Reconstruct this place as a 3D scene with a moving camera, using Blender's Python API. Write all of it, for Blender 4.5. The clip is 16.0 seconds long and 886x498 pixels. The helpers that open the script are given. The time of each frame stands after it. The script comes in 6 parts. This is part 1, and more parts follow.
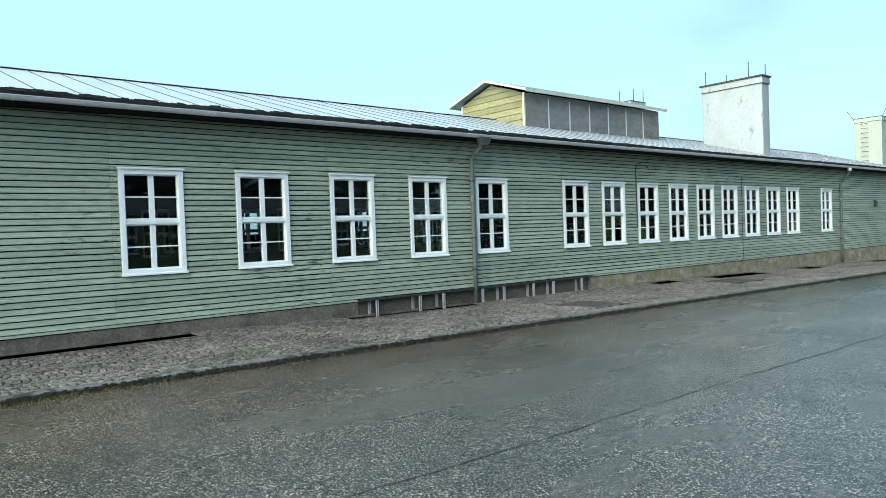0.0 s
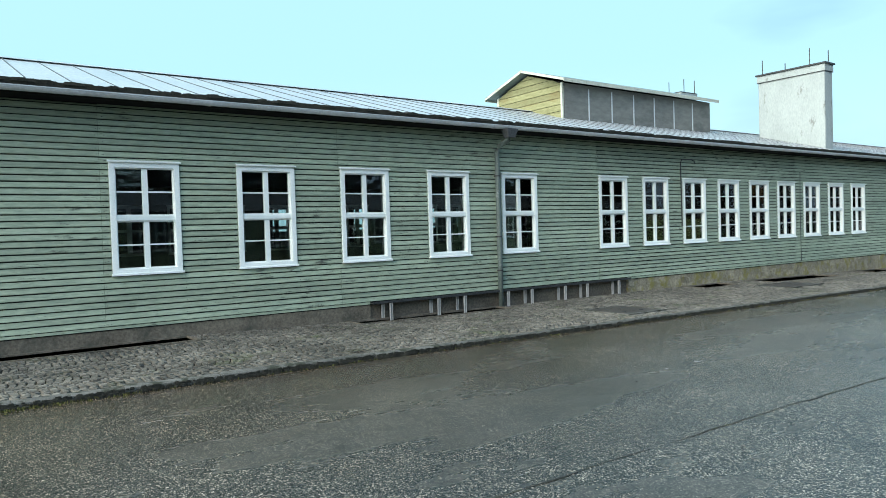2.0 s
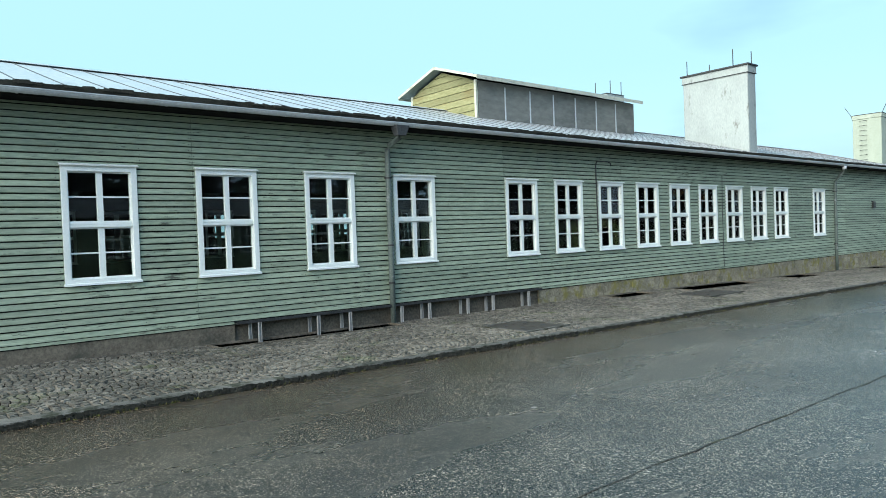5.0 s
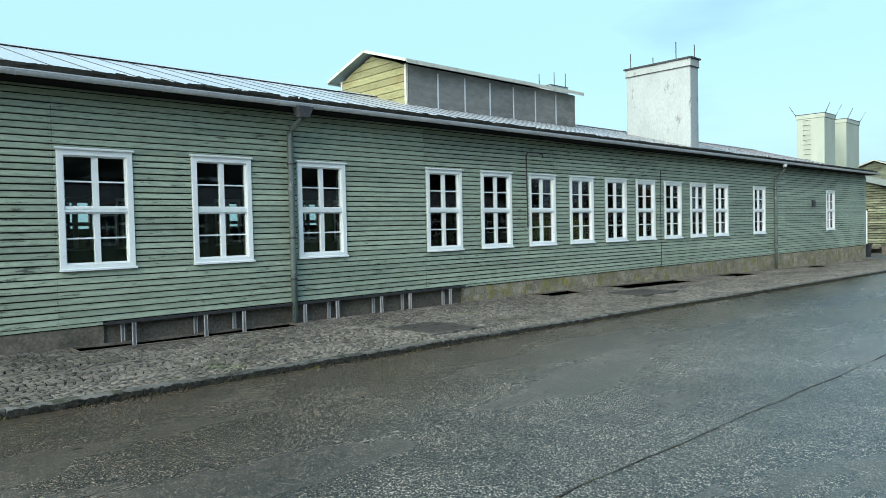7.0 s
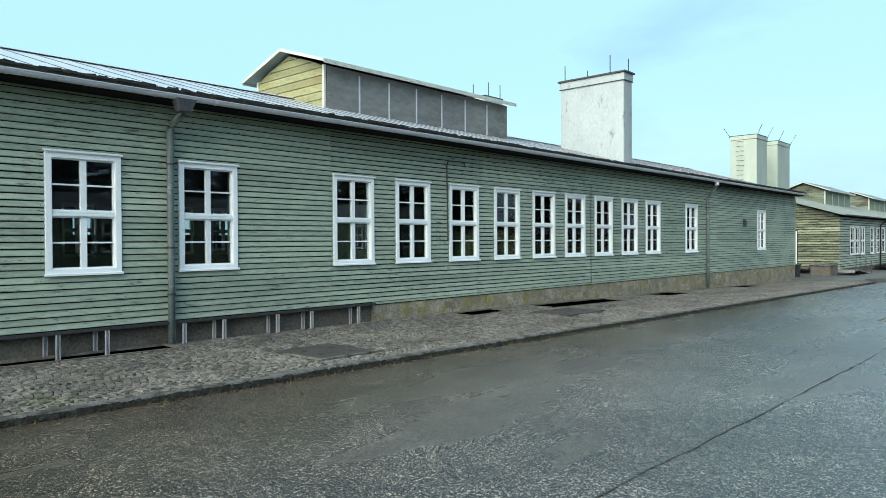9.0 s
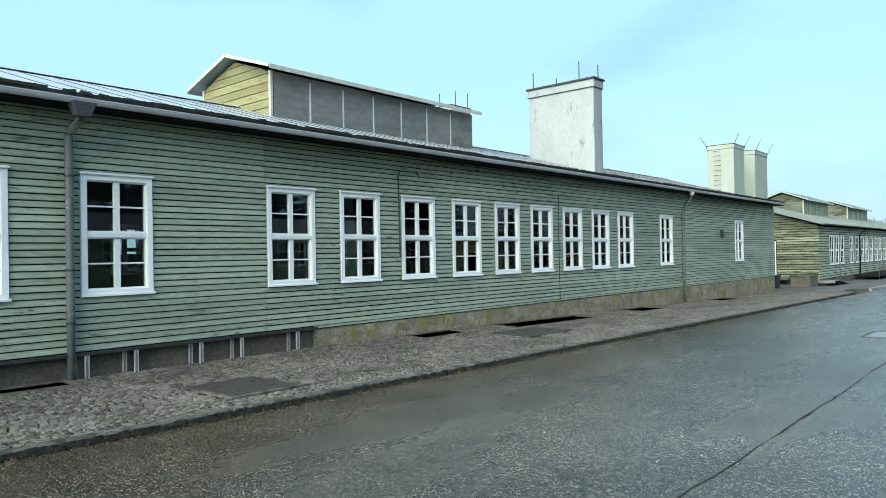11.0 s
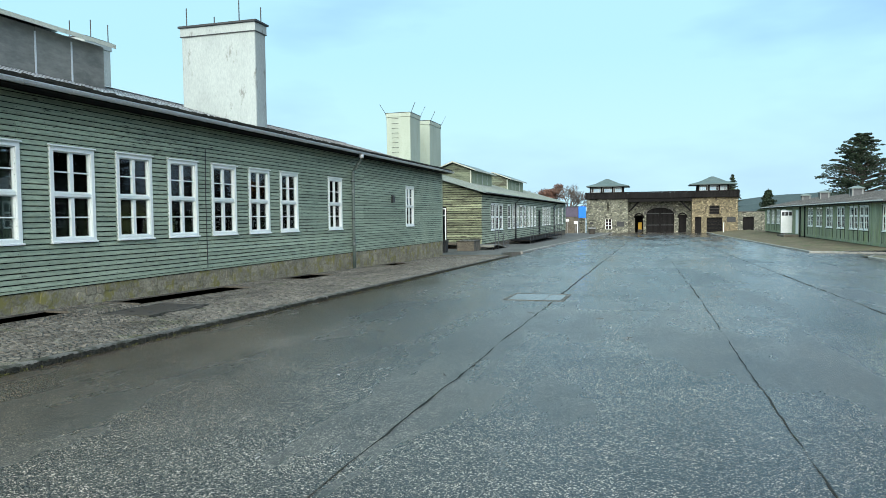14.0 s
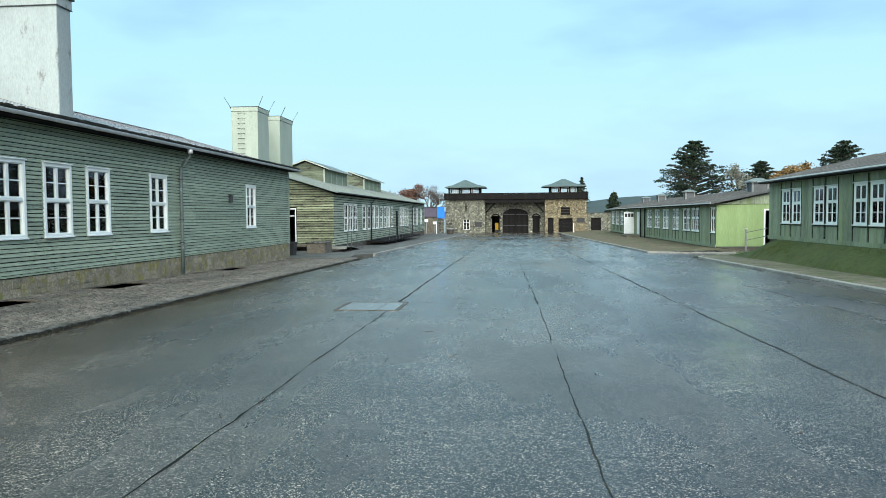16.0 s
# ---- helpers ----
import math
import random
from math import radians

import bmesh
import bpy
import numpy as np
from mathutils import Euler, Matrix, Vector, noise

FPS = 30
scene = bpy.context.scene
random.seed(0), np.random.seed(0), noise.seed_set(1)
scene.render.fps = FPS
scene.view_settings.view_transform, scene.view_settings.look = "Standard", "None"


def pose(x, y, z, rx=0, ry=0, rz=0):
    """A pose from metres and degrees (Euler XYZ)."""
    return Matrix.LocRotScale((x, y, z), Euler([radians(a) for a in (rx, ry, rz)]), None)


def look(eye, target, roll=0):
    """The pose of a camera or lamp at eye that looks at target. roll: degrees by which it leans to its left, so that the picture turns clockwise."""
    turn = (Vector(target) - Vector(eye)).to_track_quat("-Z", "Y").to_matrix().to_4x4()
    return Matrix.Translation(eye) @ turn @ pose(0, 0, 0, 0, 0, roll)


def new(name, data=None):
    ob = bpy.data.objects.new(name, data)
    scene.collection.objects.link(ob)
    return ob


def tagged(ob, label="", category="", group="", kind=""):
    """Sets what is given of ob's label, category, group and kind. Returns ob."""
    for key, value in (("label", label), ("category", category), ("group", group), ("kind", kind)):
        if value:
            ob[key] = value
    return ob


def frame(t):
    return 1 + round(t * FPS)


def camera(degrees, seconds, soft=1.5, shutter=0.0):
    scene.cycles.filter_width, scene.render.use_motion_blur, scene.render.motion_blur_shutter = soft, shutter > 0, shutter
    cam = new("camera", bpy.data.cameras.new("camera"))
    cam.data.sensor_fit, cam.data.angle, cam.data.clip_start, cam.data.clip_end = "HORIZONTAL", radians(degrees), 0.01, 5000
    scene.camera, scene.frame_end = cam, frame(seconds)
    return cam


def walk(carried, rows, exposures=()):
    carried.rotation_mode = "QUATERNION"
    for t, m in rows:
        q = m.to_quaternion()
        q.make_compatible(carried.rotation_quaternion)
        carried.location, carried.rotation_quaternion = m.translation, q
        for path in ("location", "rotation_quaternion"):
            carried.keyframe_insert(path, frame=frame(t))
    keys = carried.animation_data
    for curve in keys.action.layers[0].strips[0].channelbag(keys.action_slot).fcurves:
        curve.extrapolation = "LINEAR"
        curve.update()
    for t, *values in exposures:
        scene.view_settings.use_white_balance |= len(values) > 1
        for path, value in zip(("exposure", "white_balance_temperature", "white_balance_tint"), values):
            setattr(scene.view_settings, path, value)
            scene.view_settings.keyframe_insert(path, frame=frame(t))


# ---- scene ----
cam = camera(64.7, 16.0, soft=0.5)
PATH = [
    (0, (11.546, -13.645, 1.588), (10.013, -12.361, 1.543), -2.1),
    (0.5, (11.5, -13.386, 1.595), (9.888, -12.204, 1.541), -2.1),
    (1, (11.36, -13.111, 1.604), (9.725, -11.96, 1.542), -1.6),
    (1.5, (11.233, -12.843, 1.59), (9.598, -11.691, 1.545), -1.7),
    (2, (11.167, -12.535, 1.591), (9.543, -11.369, 1.543), -1.8),
    (2.5, (11.084, -12.256, 1.601), (9.481, -11.061, 1.555), -1.9),
    (3, (10.951, -11.966, 1.628), (9.364, -10.75, 1.567), -1.8),
    (3.5, (10.918, -11.654, 1.613), (9.333, -10.437, 1.553), -1.7),
    (4, (10.861, -11.359, 1.614), (9.289, -10.123, 1.557), -1.9),
    (4.2, (10.841, -11.245, 1.619), (9.275, -10.001, 1.566), -1.9),
    (6.3, (10.558, -9.913, 1.595), (9.076, -8.57, 1.552), -1.8),
    (6.5, (10.542, -9.786, 1.581), (9.066, -8.437, 1.533), -1.5),
    (7, (10.528, -9.435, 1.582), (9.07, -8.067, 1.521), -1.3),
    (7.5, (10.442, -9.113, 1.549), (9.009, -7.719, 1.5), -1.4),
    (8, (10.352, -8.788, 1.547), (8.94, -7.372, 1.507), -1.1),
    (8.5, (10.315, -8.464, 1.537), (8.925, -7.027, 1.496), -0.8),
    (9, (10.197, -8.145, 1.538), (8.848, -6.669, 1.516), -0.3),
    (9.2, (10.153, -8.035, 1.533), (8.81, -6.553, 1.527), -0.2),
    (11.3, (9.876, -6.691, 1.578), (8.567, -5.179, 1.598), -1.3),
    (11.5, (9.845, -6.574, 1.575), (8.542, -5.057, 1.59), -1.5),
    (12, (9.797, -6.271, 1.546), (8.512, -4.739, 1.554), -1.3),
    (12.5, (9.794, -5.936, 1.527), (8.585, -4.343, 1.516), -1.1),
    (13, (9.847, -5.565, 1.511), (8.83, -3.843, 1.472), -0.4),
    (13.5, (9.846, -5.137, 1.506), (9.086, -3.288, 1.453), 0.0),
    (14, (9.862, -4.759, 1.48), (9.289, -2.845, 1.389), -0.6),
    (14.5, (9.953, -4.436, 1.505), (9.524, -2.486, 1.396), -0.6),
    (15, (10.009, -4.189, 1.512), (9.697, -2.215, 1.428), -0.5),
    (15.5, (10.107, -3.833, 1.507), (9.85, -1.851, 1.428), -1.2),
    (16, (10.26, -3.571, 1.534), (10.066, -1.583, 1.439), -0.4),
]
EXPOSURES = [(0, 1.07), (0.5, 1.0), (1, 0.94), (2, 0.96), (4, 0.96), (9, 0.93), (12, 0.92), (13, 0.88), (14, 0.86), (16, 0.86)]
walk(cam, [(t, look(eye, target, roll)) for t, eye, target, roll in PATH], EXPOSURES)

# ---- world, sun ----
world = bpy.data.worlds.new("world")
scene.world = world
world.use_nodes = True
wn, wl = world.node_tree.nodes, world.node_tree.links
sky = wn.new("ShaderNodeTexSky")
sky.sky_type, sky.sun_disc = "NISHITA", False
sky.sun_elevation, sky.sun_rotation = radians(33), radians(173)
sky.air_density, sky.dust_density, sky.ozone_density = 1.0, 3.0, 1.0
coord = wn.new("ShaderNodeTexCoord")
stretch = wn.new("ShaderNodeMapping")
stretch.inputs["Scale"].default_value = (1.0, 1.0, 3.2)
wl.new(coord.outputs["Generated"], stretch.inputs["Vector"])
clouds = wn.new("ShaderNodeTexNoise")
clouds.inputs["Scale"].default_value, clouds.inputs["Detail"].default_value, clouds.inputs["Roughness"].default_value = 1.7, 5.0, 0.5
wl.new(stretch.outputs["Vector"], clouds.inputs["Vector"])
cloud_ramp = wn.new("ShaderNodeValToRGB")
cloud_ramp.color_ramp.elements[0].position, cloud_ramp.color_ramp.elements[0].color = 0.39, (0.19, 0.355, 0.575, 1)
cloud_ramp.color_ramp.elements[1].position, cloud_ramp.color_ramp.elements[1].color = 0.57, (0.295, 0.525, 0.62, 1)
west = wn.new("ShaderNodeSeparateXYZ")
wl.new(coord.outputs["Generated"], west.inputs["Vector"])
lean_west = wn.new("ShaderNodeMath")
lean_west.operation = "MULTIPLY_ADD"
lean_west.inputs[1].default_value = -0.16
wl.new(west.outputs["X"], lean_west.inputs[0])
wl.new(clouds.outputs["Fac"], lean_west.inputs[2])
toward = wn.new("ShaderNodeVectorMath")
toward.operation = "DOT_PRODUCT"
toward.inputs[1].default_value = Vector((-0.33, 0.93, 0.17)).normalized()
wl.new(coord.outputs["Generated"], toward.inputs[0])
gap = wn.new("ShaderNodeMapRange")
gap.interpolation_type = "SMOOTHSTEP"
gap.inputs["From Min"].default_value, gap.inputs["From Max"].default_value = 0.93, 0.995
gap.inputs["To Min"].default_value, gap.inputs["To Max"].default_value = 0.0, -0.055
wl.new(toward.outputs["Value"], gap.inputs["Value"])
broken = wn.new("ShaderNodeMath")
wl.new(lean_west.outputs[0], broken.inputs[0])
wl.new(gap.outputs["Result"], broken.inputs[1])
wl.new(broken.outputs[0], cloud_ramp.inputs["Fac"])
sky_gain = wn.new("ShaderNodeMix")
sky_gain.data_type, sky_gain.blend_type = "RGBA", "MULTIPLY"
sky_gain.inputs["Factor"].default_value = 1.0
sky_gain.inputs["B"].default_value = (0.10, 0.10, 0.10, 1)
wl.new(sky.outputs["Color"], sky_gain.inputs["A"])
sky_mix = wn.new("ShaderNodeMix")
sky_mix.data_type = "RGBA"
sky_mix.inputs["Factor"].default_value = 0.88
wl.new(sky_gain.outputs["Result"], sky_mix.inputs["A"])
wl.new(cloud_ramp.outputs["Color"], sky_mix.inputs["B"])
rise = wn.new("ShaderNodeSeparateXYZ")
wl.new(coord.outputs["Generated"], rise.inputs["Vector"])
low = wn.new("ShaderNodeMapRange")
low.inputs["From Min"].default_value, low.inputs["From Max"].default_value = 0.0, 0.22
low.inputs["To Min"].default_value, low.inputs["To Max"].default_value = 0.4, 0.0
wl.new(rise.outputs["Z"], low.inputs["Value"])
haze = wn.new("ShaderNodeMix")
haze.data_type = "RGBA"
haze.inputs["B"].default_value = (0.45, 0.59, 0.615, 1)
wl.new(low.outputs["Result"], haze.inputs["Factor"])
wl.new(sky_mix.outputs["Result"], haze.inputs["A"])
wl.new(haze.outputs["Result"], wn["Background"].inputs["Color"])
wn["Background"].inputs["Strength"].default_value = 1.0
sun_data = bpy.data.lights.new("sun", "SUN")
sun_data.energy, sun_data.angle, sun_data.color = 3.3, radians(70), (1.0, 0.97, 0.91)
sun = new("sun", sun_data)
sun.matrix_basis = look((8, -62, 40), (0, 0, 0))


# ---- materials ----
def node(nt, kind, **values):
    n = nt.nodes.new(kind)
    for key, value in values.items():
        n.inputs[key.replace("_", " ")].default_value = value
    return n


def grey(c):
    return (c, c, c, 1)


def surface(name, dark, light, scale=3.0, fine=60.0, rough=0.7, metal=0.0, bump=0.3, squash=(1, 1, 1), spread=0.12, by="object",
            stain=None, stain_scale=1.5, stain_cut=(0.55, 0.7), gloss_spread=0.1, specular=0.32, bump_size=0.004, patchy=0.0):
    """A weathered surface: two colours mixed by coarse and fine noise, an optional stain, a spread from piece to piece."""
    m = bpy.data.materials.new(name)
    m.use_nodes = True
    nt = m.node_tree
    link = nt.links.new
    bsdf = nt.nodes["Principled BSDF"]
    geo = nt.nodes.new("ShaderNodeNewGeometry")
    place = node(nt, "ShaderNodeMapping", Scale=squash)
    link(geo.outputs["Position"], place.inputs["Vector"])
    coarse = node(nt, "ShaderNodeTexNoise", Scale=scale, Detail=5.0, Roughness=0.6)
    small = node(nt, "ShaderNodeTexNoise", Scale=fine, Detail=3.0, Roughness=0.65)
    link(place.outputs["Vector"], coarse.inputs["Vector"])
    link(place.outputs["Vector"], small.inputs["Vector"])
    both = nt.nodes.new("ShaderNodeMath")
    both.operation = "MULTIPLY_ADD"
    both.inputs[1].default_value = 0.55
    link(small.outputs["Fac"], both.inputs[0])
    half = nt.nodes.new("ShaderNodeMath")
    half.operation = "MULTIPLY"
    half.inputs[1].default_value = 0.45
    link(coarse.outputs["Fac"], half.inputs[0])
    link(half.outputs[0], both.inputs[2])
    ramp = nt.nodes.new("ShaderNodeValToRGB")
    ramp.color_ramp.elements[0].position, ramp.color_ramp.elements[0].color = 0.34, (*dark, 1)
    ramp.color_ramp.elements[1].position, ramp.color_ramp.elements[1].color = 0.64, (*light, 1)
    link(both.outputs[0], ramp.inputs["Fac"])
    colour = ramp.outputs["Color"]
    if stain:
        blot = node(nt, "ShaderNodeTexNoise", Scale=stain_scale, Detail=8.0, Roughness=0.72)
        link(place.outputs["Vector"], blot.inputs["Vector"])
        patch = node(nt, "ShaderNodeTexNoise", Scale=0.45, Detail=2.0)
        link(geo.outputs["Position"], patch.inputs["Vector"])
        lean = nt.nodes.new("ShaderNodeMath")
        lean.operation = "MULTIPLY_ADD"
        lean.inputs[1].default_value, lean.inputs[2].default_value = patchy, -0.5 * patchy
        link(patch.outputs["Fac"], lean.inputs[0])
        total = nt.nodes.new("ShaderNodeMath")
        link(blot.outputs["Fac"], total.inputs[0])
        link(lean.outputs[0], total.inputs[1])
        cut = nt.nodes.new("ShaderNodeMapRange")
        cut.inputs["From Min"].default_value, cut.inputs["From Max"].default_value = stain_cut
        link(total.outputs[0], cut.inputs["Value"])
        over = nt.nodes.new("ShaderNodeMix")
        over.data_type = "RGBA"
        link(cut.outputs["Result"], over.inputs["Factor"])
        link(colour, over.inputs["A"])
        over.inputs["B"].default_value = (*stain, 1)
        colour = over.outputs["Result"]
    if spread:
        if by == "object":
            rnd = nt.nodes.new("ShaderNodeObjectInfo").outputs["Random"]
        else:
            rnd = geo.outputs["Random Per Island"]
        vary = nt.nodes.new("ShaderNodeMapRange")
        vary.inputs["To Min"].default_value, vary.inputs["To Max"].default_value = 1 - spread, 1 + spread
        link(rnd, vary.inputs["Value"])
        tint = nt.nodes.new("ShaderNodeVectorMath")
        tint.operation = "SCALE"
        link(colour, tint.inputs[0])
        link(vary.outputs["Result"], tint.inputs["Scale"])
        colour = tint.outputs["Vector"]
    link(colour, bsdf.inputs["Base Color"])
    shine = nt.nodes.new("ShaderNodeMapRange")
    shine.inputs["To Min"].default_value, shine.inputs["To Max"].default_value = max(0.02, rough - gloss_spread), min(1, rough + gloss_spread)
    link(coarse.outputs["Fac"], shine.inputs["Value"])
    link(shine.outputs["Result"], bsdf.inputs["Roughness"])
    bsdf.inputs["Metallic"].default_value = metal
    bsdf.inputs["Specular IOR Level"].default_value = specular
    if bump:
        b = node(nt, "ShaderNodeBump", Strength=bump, Distance=bump_size)
        link(both.outputs[0], b.inputs["Height"])
        link(b.outputs["Normal"], bsdf.inputs["Normal"])
    return m


def glass(name):
    m = bpy.data.materials.new(name)
    m.use_nodes = True
    nt = m.node_tree
    nt.nodes.remove(nt.nodes["Principled BSDF"])
    clear = node(nt, "ShaderNodeBsdfTransparent", Color=(0.80, 0.86, 0.86, 1))
    mirror = node(nt, "ShaderNodeBsdfGlossy", Color=grey(0.95), Roughness=0.015)
    fresnel = node(nt, "ShaderNodeFresnel", IOR=1.5)
    mix = nt.nodes.new("ShaderNodeMixShader")
    nt.links.new(fresnel.outputs[0], mix.inputs[0])
    nt.links.new(clear.outputs[0], mix.inputs[1])
    nt.links.new(mirror.outputs[0], mix.inputs[2])
    nt.links.new(mix.outputs[0], nt.nodes["Material Output"].inputs["Surface"])
    return m


def masonry(name, joint, tones, size, rough=0.85, joint_width=0.07, depth=0.03):
    """Rubble stonework seen from afar: irregular stones with joints."""
    m = bpy.data.materials.new(name)
    m.use_nodes = True
    nt = m.node_tree
    link = nt.links.new
    bsdf = nt.nodes["Principled BSDF"]
    geo = nt.nodes.new("ShaderNodeNewGeometry")
    place = node(nt, "ShaderNodeMapping", Scale=(1, 1, 1.35))
    link(geo.outputs["Position"], place.inputs["Vector"])
    cells = node(nt, "ShaderNodeTexVoronoi", Scale=1 / size)
    edges = node(nt, "ShaderNodeTexVoronoi", Scale=1 / size)
    edges.feature = "DISTANCE_TO_EDGE"
    link(place.outputs["Vector"], cells.inputs["Vector"])
    link(place.outputs["Vector"], edges.inputs["Vector"])
    split = nt.nodes.new("ShaderNodeSeparateColor")
    link(cells.outputs["Color"], split.inputs["Color"])
    ramp = nt.nodes.new("ShaderNodeValToRGB")
    ramp.color_ramp.elements[0].color = (*tones[0], 1)
    ramp.color_ramp.elements[1].color = (*tones[-1], 1)
    for i, tone in enumerate(tones[1:-1]):
        ramp.color_ramp.elements.new((i + 1) / (len(tones) - 1)).color = (*tone, 1)
    link(split.outputs["Red"], ramp.inputs["Fac"])
    cut = nt.nodes.new("ShaderNodeMapRange")
    cut.inputs["From Min"].default_value, cut.inputs["From Max"].default_value = 0.0, joint_width
    link(edges.outputs["Distance"], cut.inputs["Value"])
    over = nt.nodes.new("ShaderNodeMix")
    over.data_type = "RGBA"
    link(cut.outputs["Result"], over.inputs["Factor"])
    over.inputs["A"].default_value = (*joint, 1)
    link(ramp.outputs["Color"], over.inputs["B"])
    grain = node(nt, "ShaderNodeTexNoise", Scale=9.0, Detail=6.0)
    link(geo.outputs["Position"], grain.inputs["Vector"])
    dirt = nt.nodes.new("ShaderNodeMix")
    dirt.data_type, dirt.blend_type = "RGBA", "MULTIPLY"
    dirt.inputs["Factor"].default_value = 0.6
    link(over.outputs["Result"], dirt.inputs["A"])
    link(grain.outputs["Fac"], dirt.inputs["B"])
    link(dirt.outputs["Result"], bsdf.inputs["Base Color"])
    bsdf.inputs["Roughness"].default_value = rough
    b = node(nt, "ShaderNodeBump", Strength=0.8, Distance=depth)
    link(cut.outputs["Result"], b.inputs["Height"])
    link(b.outputs["Normal"], bsdf.inputs["Normal"])
    return m


PLANK = dict(scale=1.6, fine=34.0, rough=0.62, squash=(1, 0.16, 1), stain=(0.075, 0.085, 0.064), stain_scale=18.0, stain_cut=(0.60, 0.67), bump=0.35, patchy=0.26)
PAINT = ((0.175, 0.224, 0.164), (0.342, 0.406, 0.295))
siding = surface("green_siding", *PAINT, spread=0.16, **PLANK)
siding_far = surface("green_siding_joined", *PAINT, spread=0.16, by="island", **PLANK)
old_siding = surface("bare_weathered_siding", (0.075, 0.09, 0.05), (0.29, 0.315, 0.20), scale=2.5, fine=30, rough=0.8, squash=(0.2, 0.2, 1.6), spread=0.38, by="island",
                     stain=(0.05, 0.05, 0.035), stain_scale=5, stain_cut=(0.5, 0.62))
pale_siding = surface("grey_green_boards", (0.20, 0.245, 0.18), (0.38, 0.43, 0.325), scale=2.0, fine=25, rough=0.75, squash=(1, 0.3, 1), spread=0.14, by="island",
                      stain=(0.09, 0.11, 0.07), stain_scale=3, stain_cut=(0.55, 0.75))
yellow_boards = surface("yellow_lantern_boards", (0.15, 0.15, 0.062), (0.285, 0.285, 0.145), scale=3, fine=28, rough=0.75, squash=(0.25, 1, 1), spread=0.16, stain=(0.16, 0.125, 0.045), stain_cut=(0.54, 0.7))
panel_boards = surface("vertical_green_boards", (0.115, 0.142, 0.092), (0.315, 0.365, 0.26), scale=1.2, fine=20, rough=0.8, squash=(1, 1.6, 0.15), spread=0.14, by="island",
                       stain=(0.24, 0.30, 0.13), stain_scale=1.6, stain_cut=(0.50, 0.66))
lime_boards = surface("lime_gable_boards", (0.19, 0.285, 0.118), (0.275, 0.375, 0.168), scale=1.2, fine=20, rough=0.8, squash=(1.6, 1, 0.2), spread=0.05, by="island",
                      stain=(0.23, 0.30, 0.12), stain_scale=2, stain_cut=(0.5, 0.75))
# Near-black colour deepens the shadow lines in the gaps between boards.
backing = surface("lap_shade_backing", (0.010, 0.011, 0.010), (0.02, 0.021, 0.018), rough=0.9, spread=0, bump=0, specular=0.08)
white_paint = surface("white_window_paint", (0.68, 0.735, 0.695), (0.81, 0.85, 0.815), scale=3, fine=45, rough=0.45, spread=0.03, stain=(0.48, 0.50, 0.47), stain_scale=7, stain_cut=(0.62, 0.82), bump=0.12)
white_far = surface("white_paint_aged", (0.62, 0.66, 0.64), (0.78, 0.80, 0.78), rough=0.5, spread=0.04, bump=0)
pane_glass = glass("window_glass")
zinc_roof = surface("zinc_roof_sheet", (0.40, 0.43, 0.44), (0.60, 0.63, 0.64), scale=0.8, fine=14, rough=0.36, metal=0.35, spread=0.0, gloss_spread=0.14, bump=0.1, squash=(0.3, 1, 1),
                    stain=(0.30, 0.31, 0.30), stain_scale=1.2, stain_cut=(0.58, 0.78))
roof_grey = surface("grey_bitumen_roof", (0.045, 0.05, 0.05), (0.10, 0.108, 0.105), scale=1.0, fine=30, rough=0.6, spread=0.1, by="island", stain=(0.15, 0.16, 0.155), stain_scale=0.7, stain_cut=(0.55, 0.75))
roof_pale = surface("pale_metal_roof", (0.115, 0.15, 0.138), (0.215, 0.26, 0.24), scale=1.0, fine=20, rough=0.5, metal=0.15, spread=0.0, stain=(0.16, 0.17, 0.15), stain_scale=1.0)
gutter_zinc = surface("zinc_gutter", (0.50, 0.52, 0.52), (0.68, 0.70, 0.70), scale=2, fine=20, rough=0.4, metal=0.3, spread=0.04, bump=0.06)
pipe_green = surface("green_painted_pipe", (0.075, 0.10, 0.09), (0.14, 0.175, 0.155), scale=4, fine=40, rough=0.5, metal=0.0, spread=0.0, stain=(0.30, 0.33, 0.33), stain_scale=6, stain_cut=(0.56, 0.66))
steel = surface("galvanised_steel", (0.28, 0.29, 0.29), (0.46, 0.47, 0.47), scale=6, fine=40, rough=0.42, metal=0.25, spread=0.06, bump=0.05)
dark_steel = surface("dark_steel", (0.025, 0.027, 0.028), (0.06, 0.062, 0.062), scale=6, fine=40, rough=0.5, metal=0.3, spread=0.05, bump=0.05)
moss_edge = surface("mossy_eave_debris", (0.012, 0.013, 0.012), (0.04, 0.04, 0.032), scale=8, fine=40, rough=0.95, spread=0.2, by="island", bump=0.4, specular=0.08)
lantern_sheet = surface("grey_lantern_sheet", (0.15, 0.148, 0.128), (0.24, 0.236, 0.205), scale=1.0, fine=8, rough=0.55, metal=0.25, spread=0.04, squash=(1, 0.4, 1), stain=(0.085, 0.09, 0.085), stain_scale=0.8, stain_cut=(0.5, 0.7), bump=0.05)
render_white = surface("white_chimney_render", (0.265, 0.30, 0.283), (0.36, 0.40, 0.378), scale=1.6, fine=30, rough=0.85, spread=0, squash=(1, 1, 0.35), stain=(0.13, 0.135, 0.115), stain_scale=3.4, stain_cut=(0.58, 0.68), bump=0.3)
render_cream = surface("cream_chimney_render", (0.29, 0.335, 0.268), (0.395, 0.445, 0.362), scale=1.6, fine=30, rough=0.85, spread=0, squash=(1, 1, 0.35), stain=(0.30, 0.31, 0.23), stain_scale=2.0, stain_cut=(0.57, 0.75), bump=0.2)
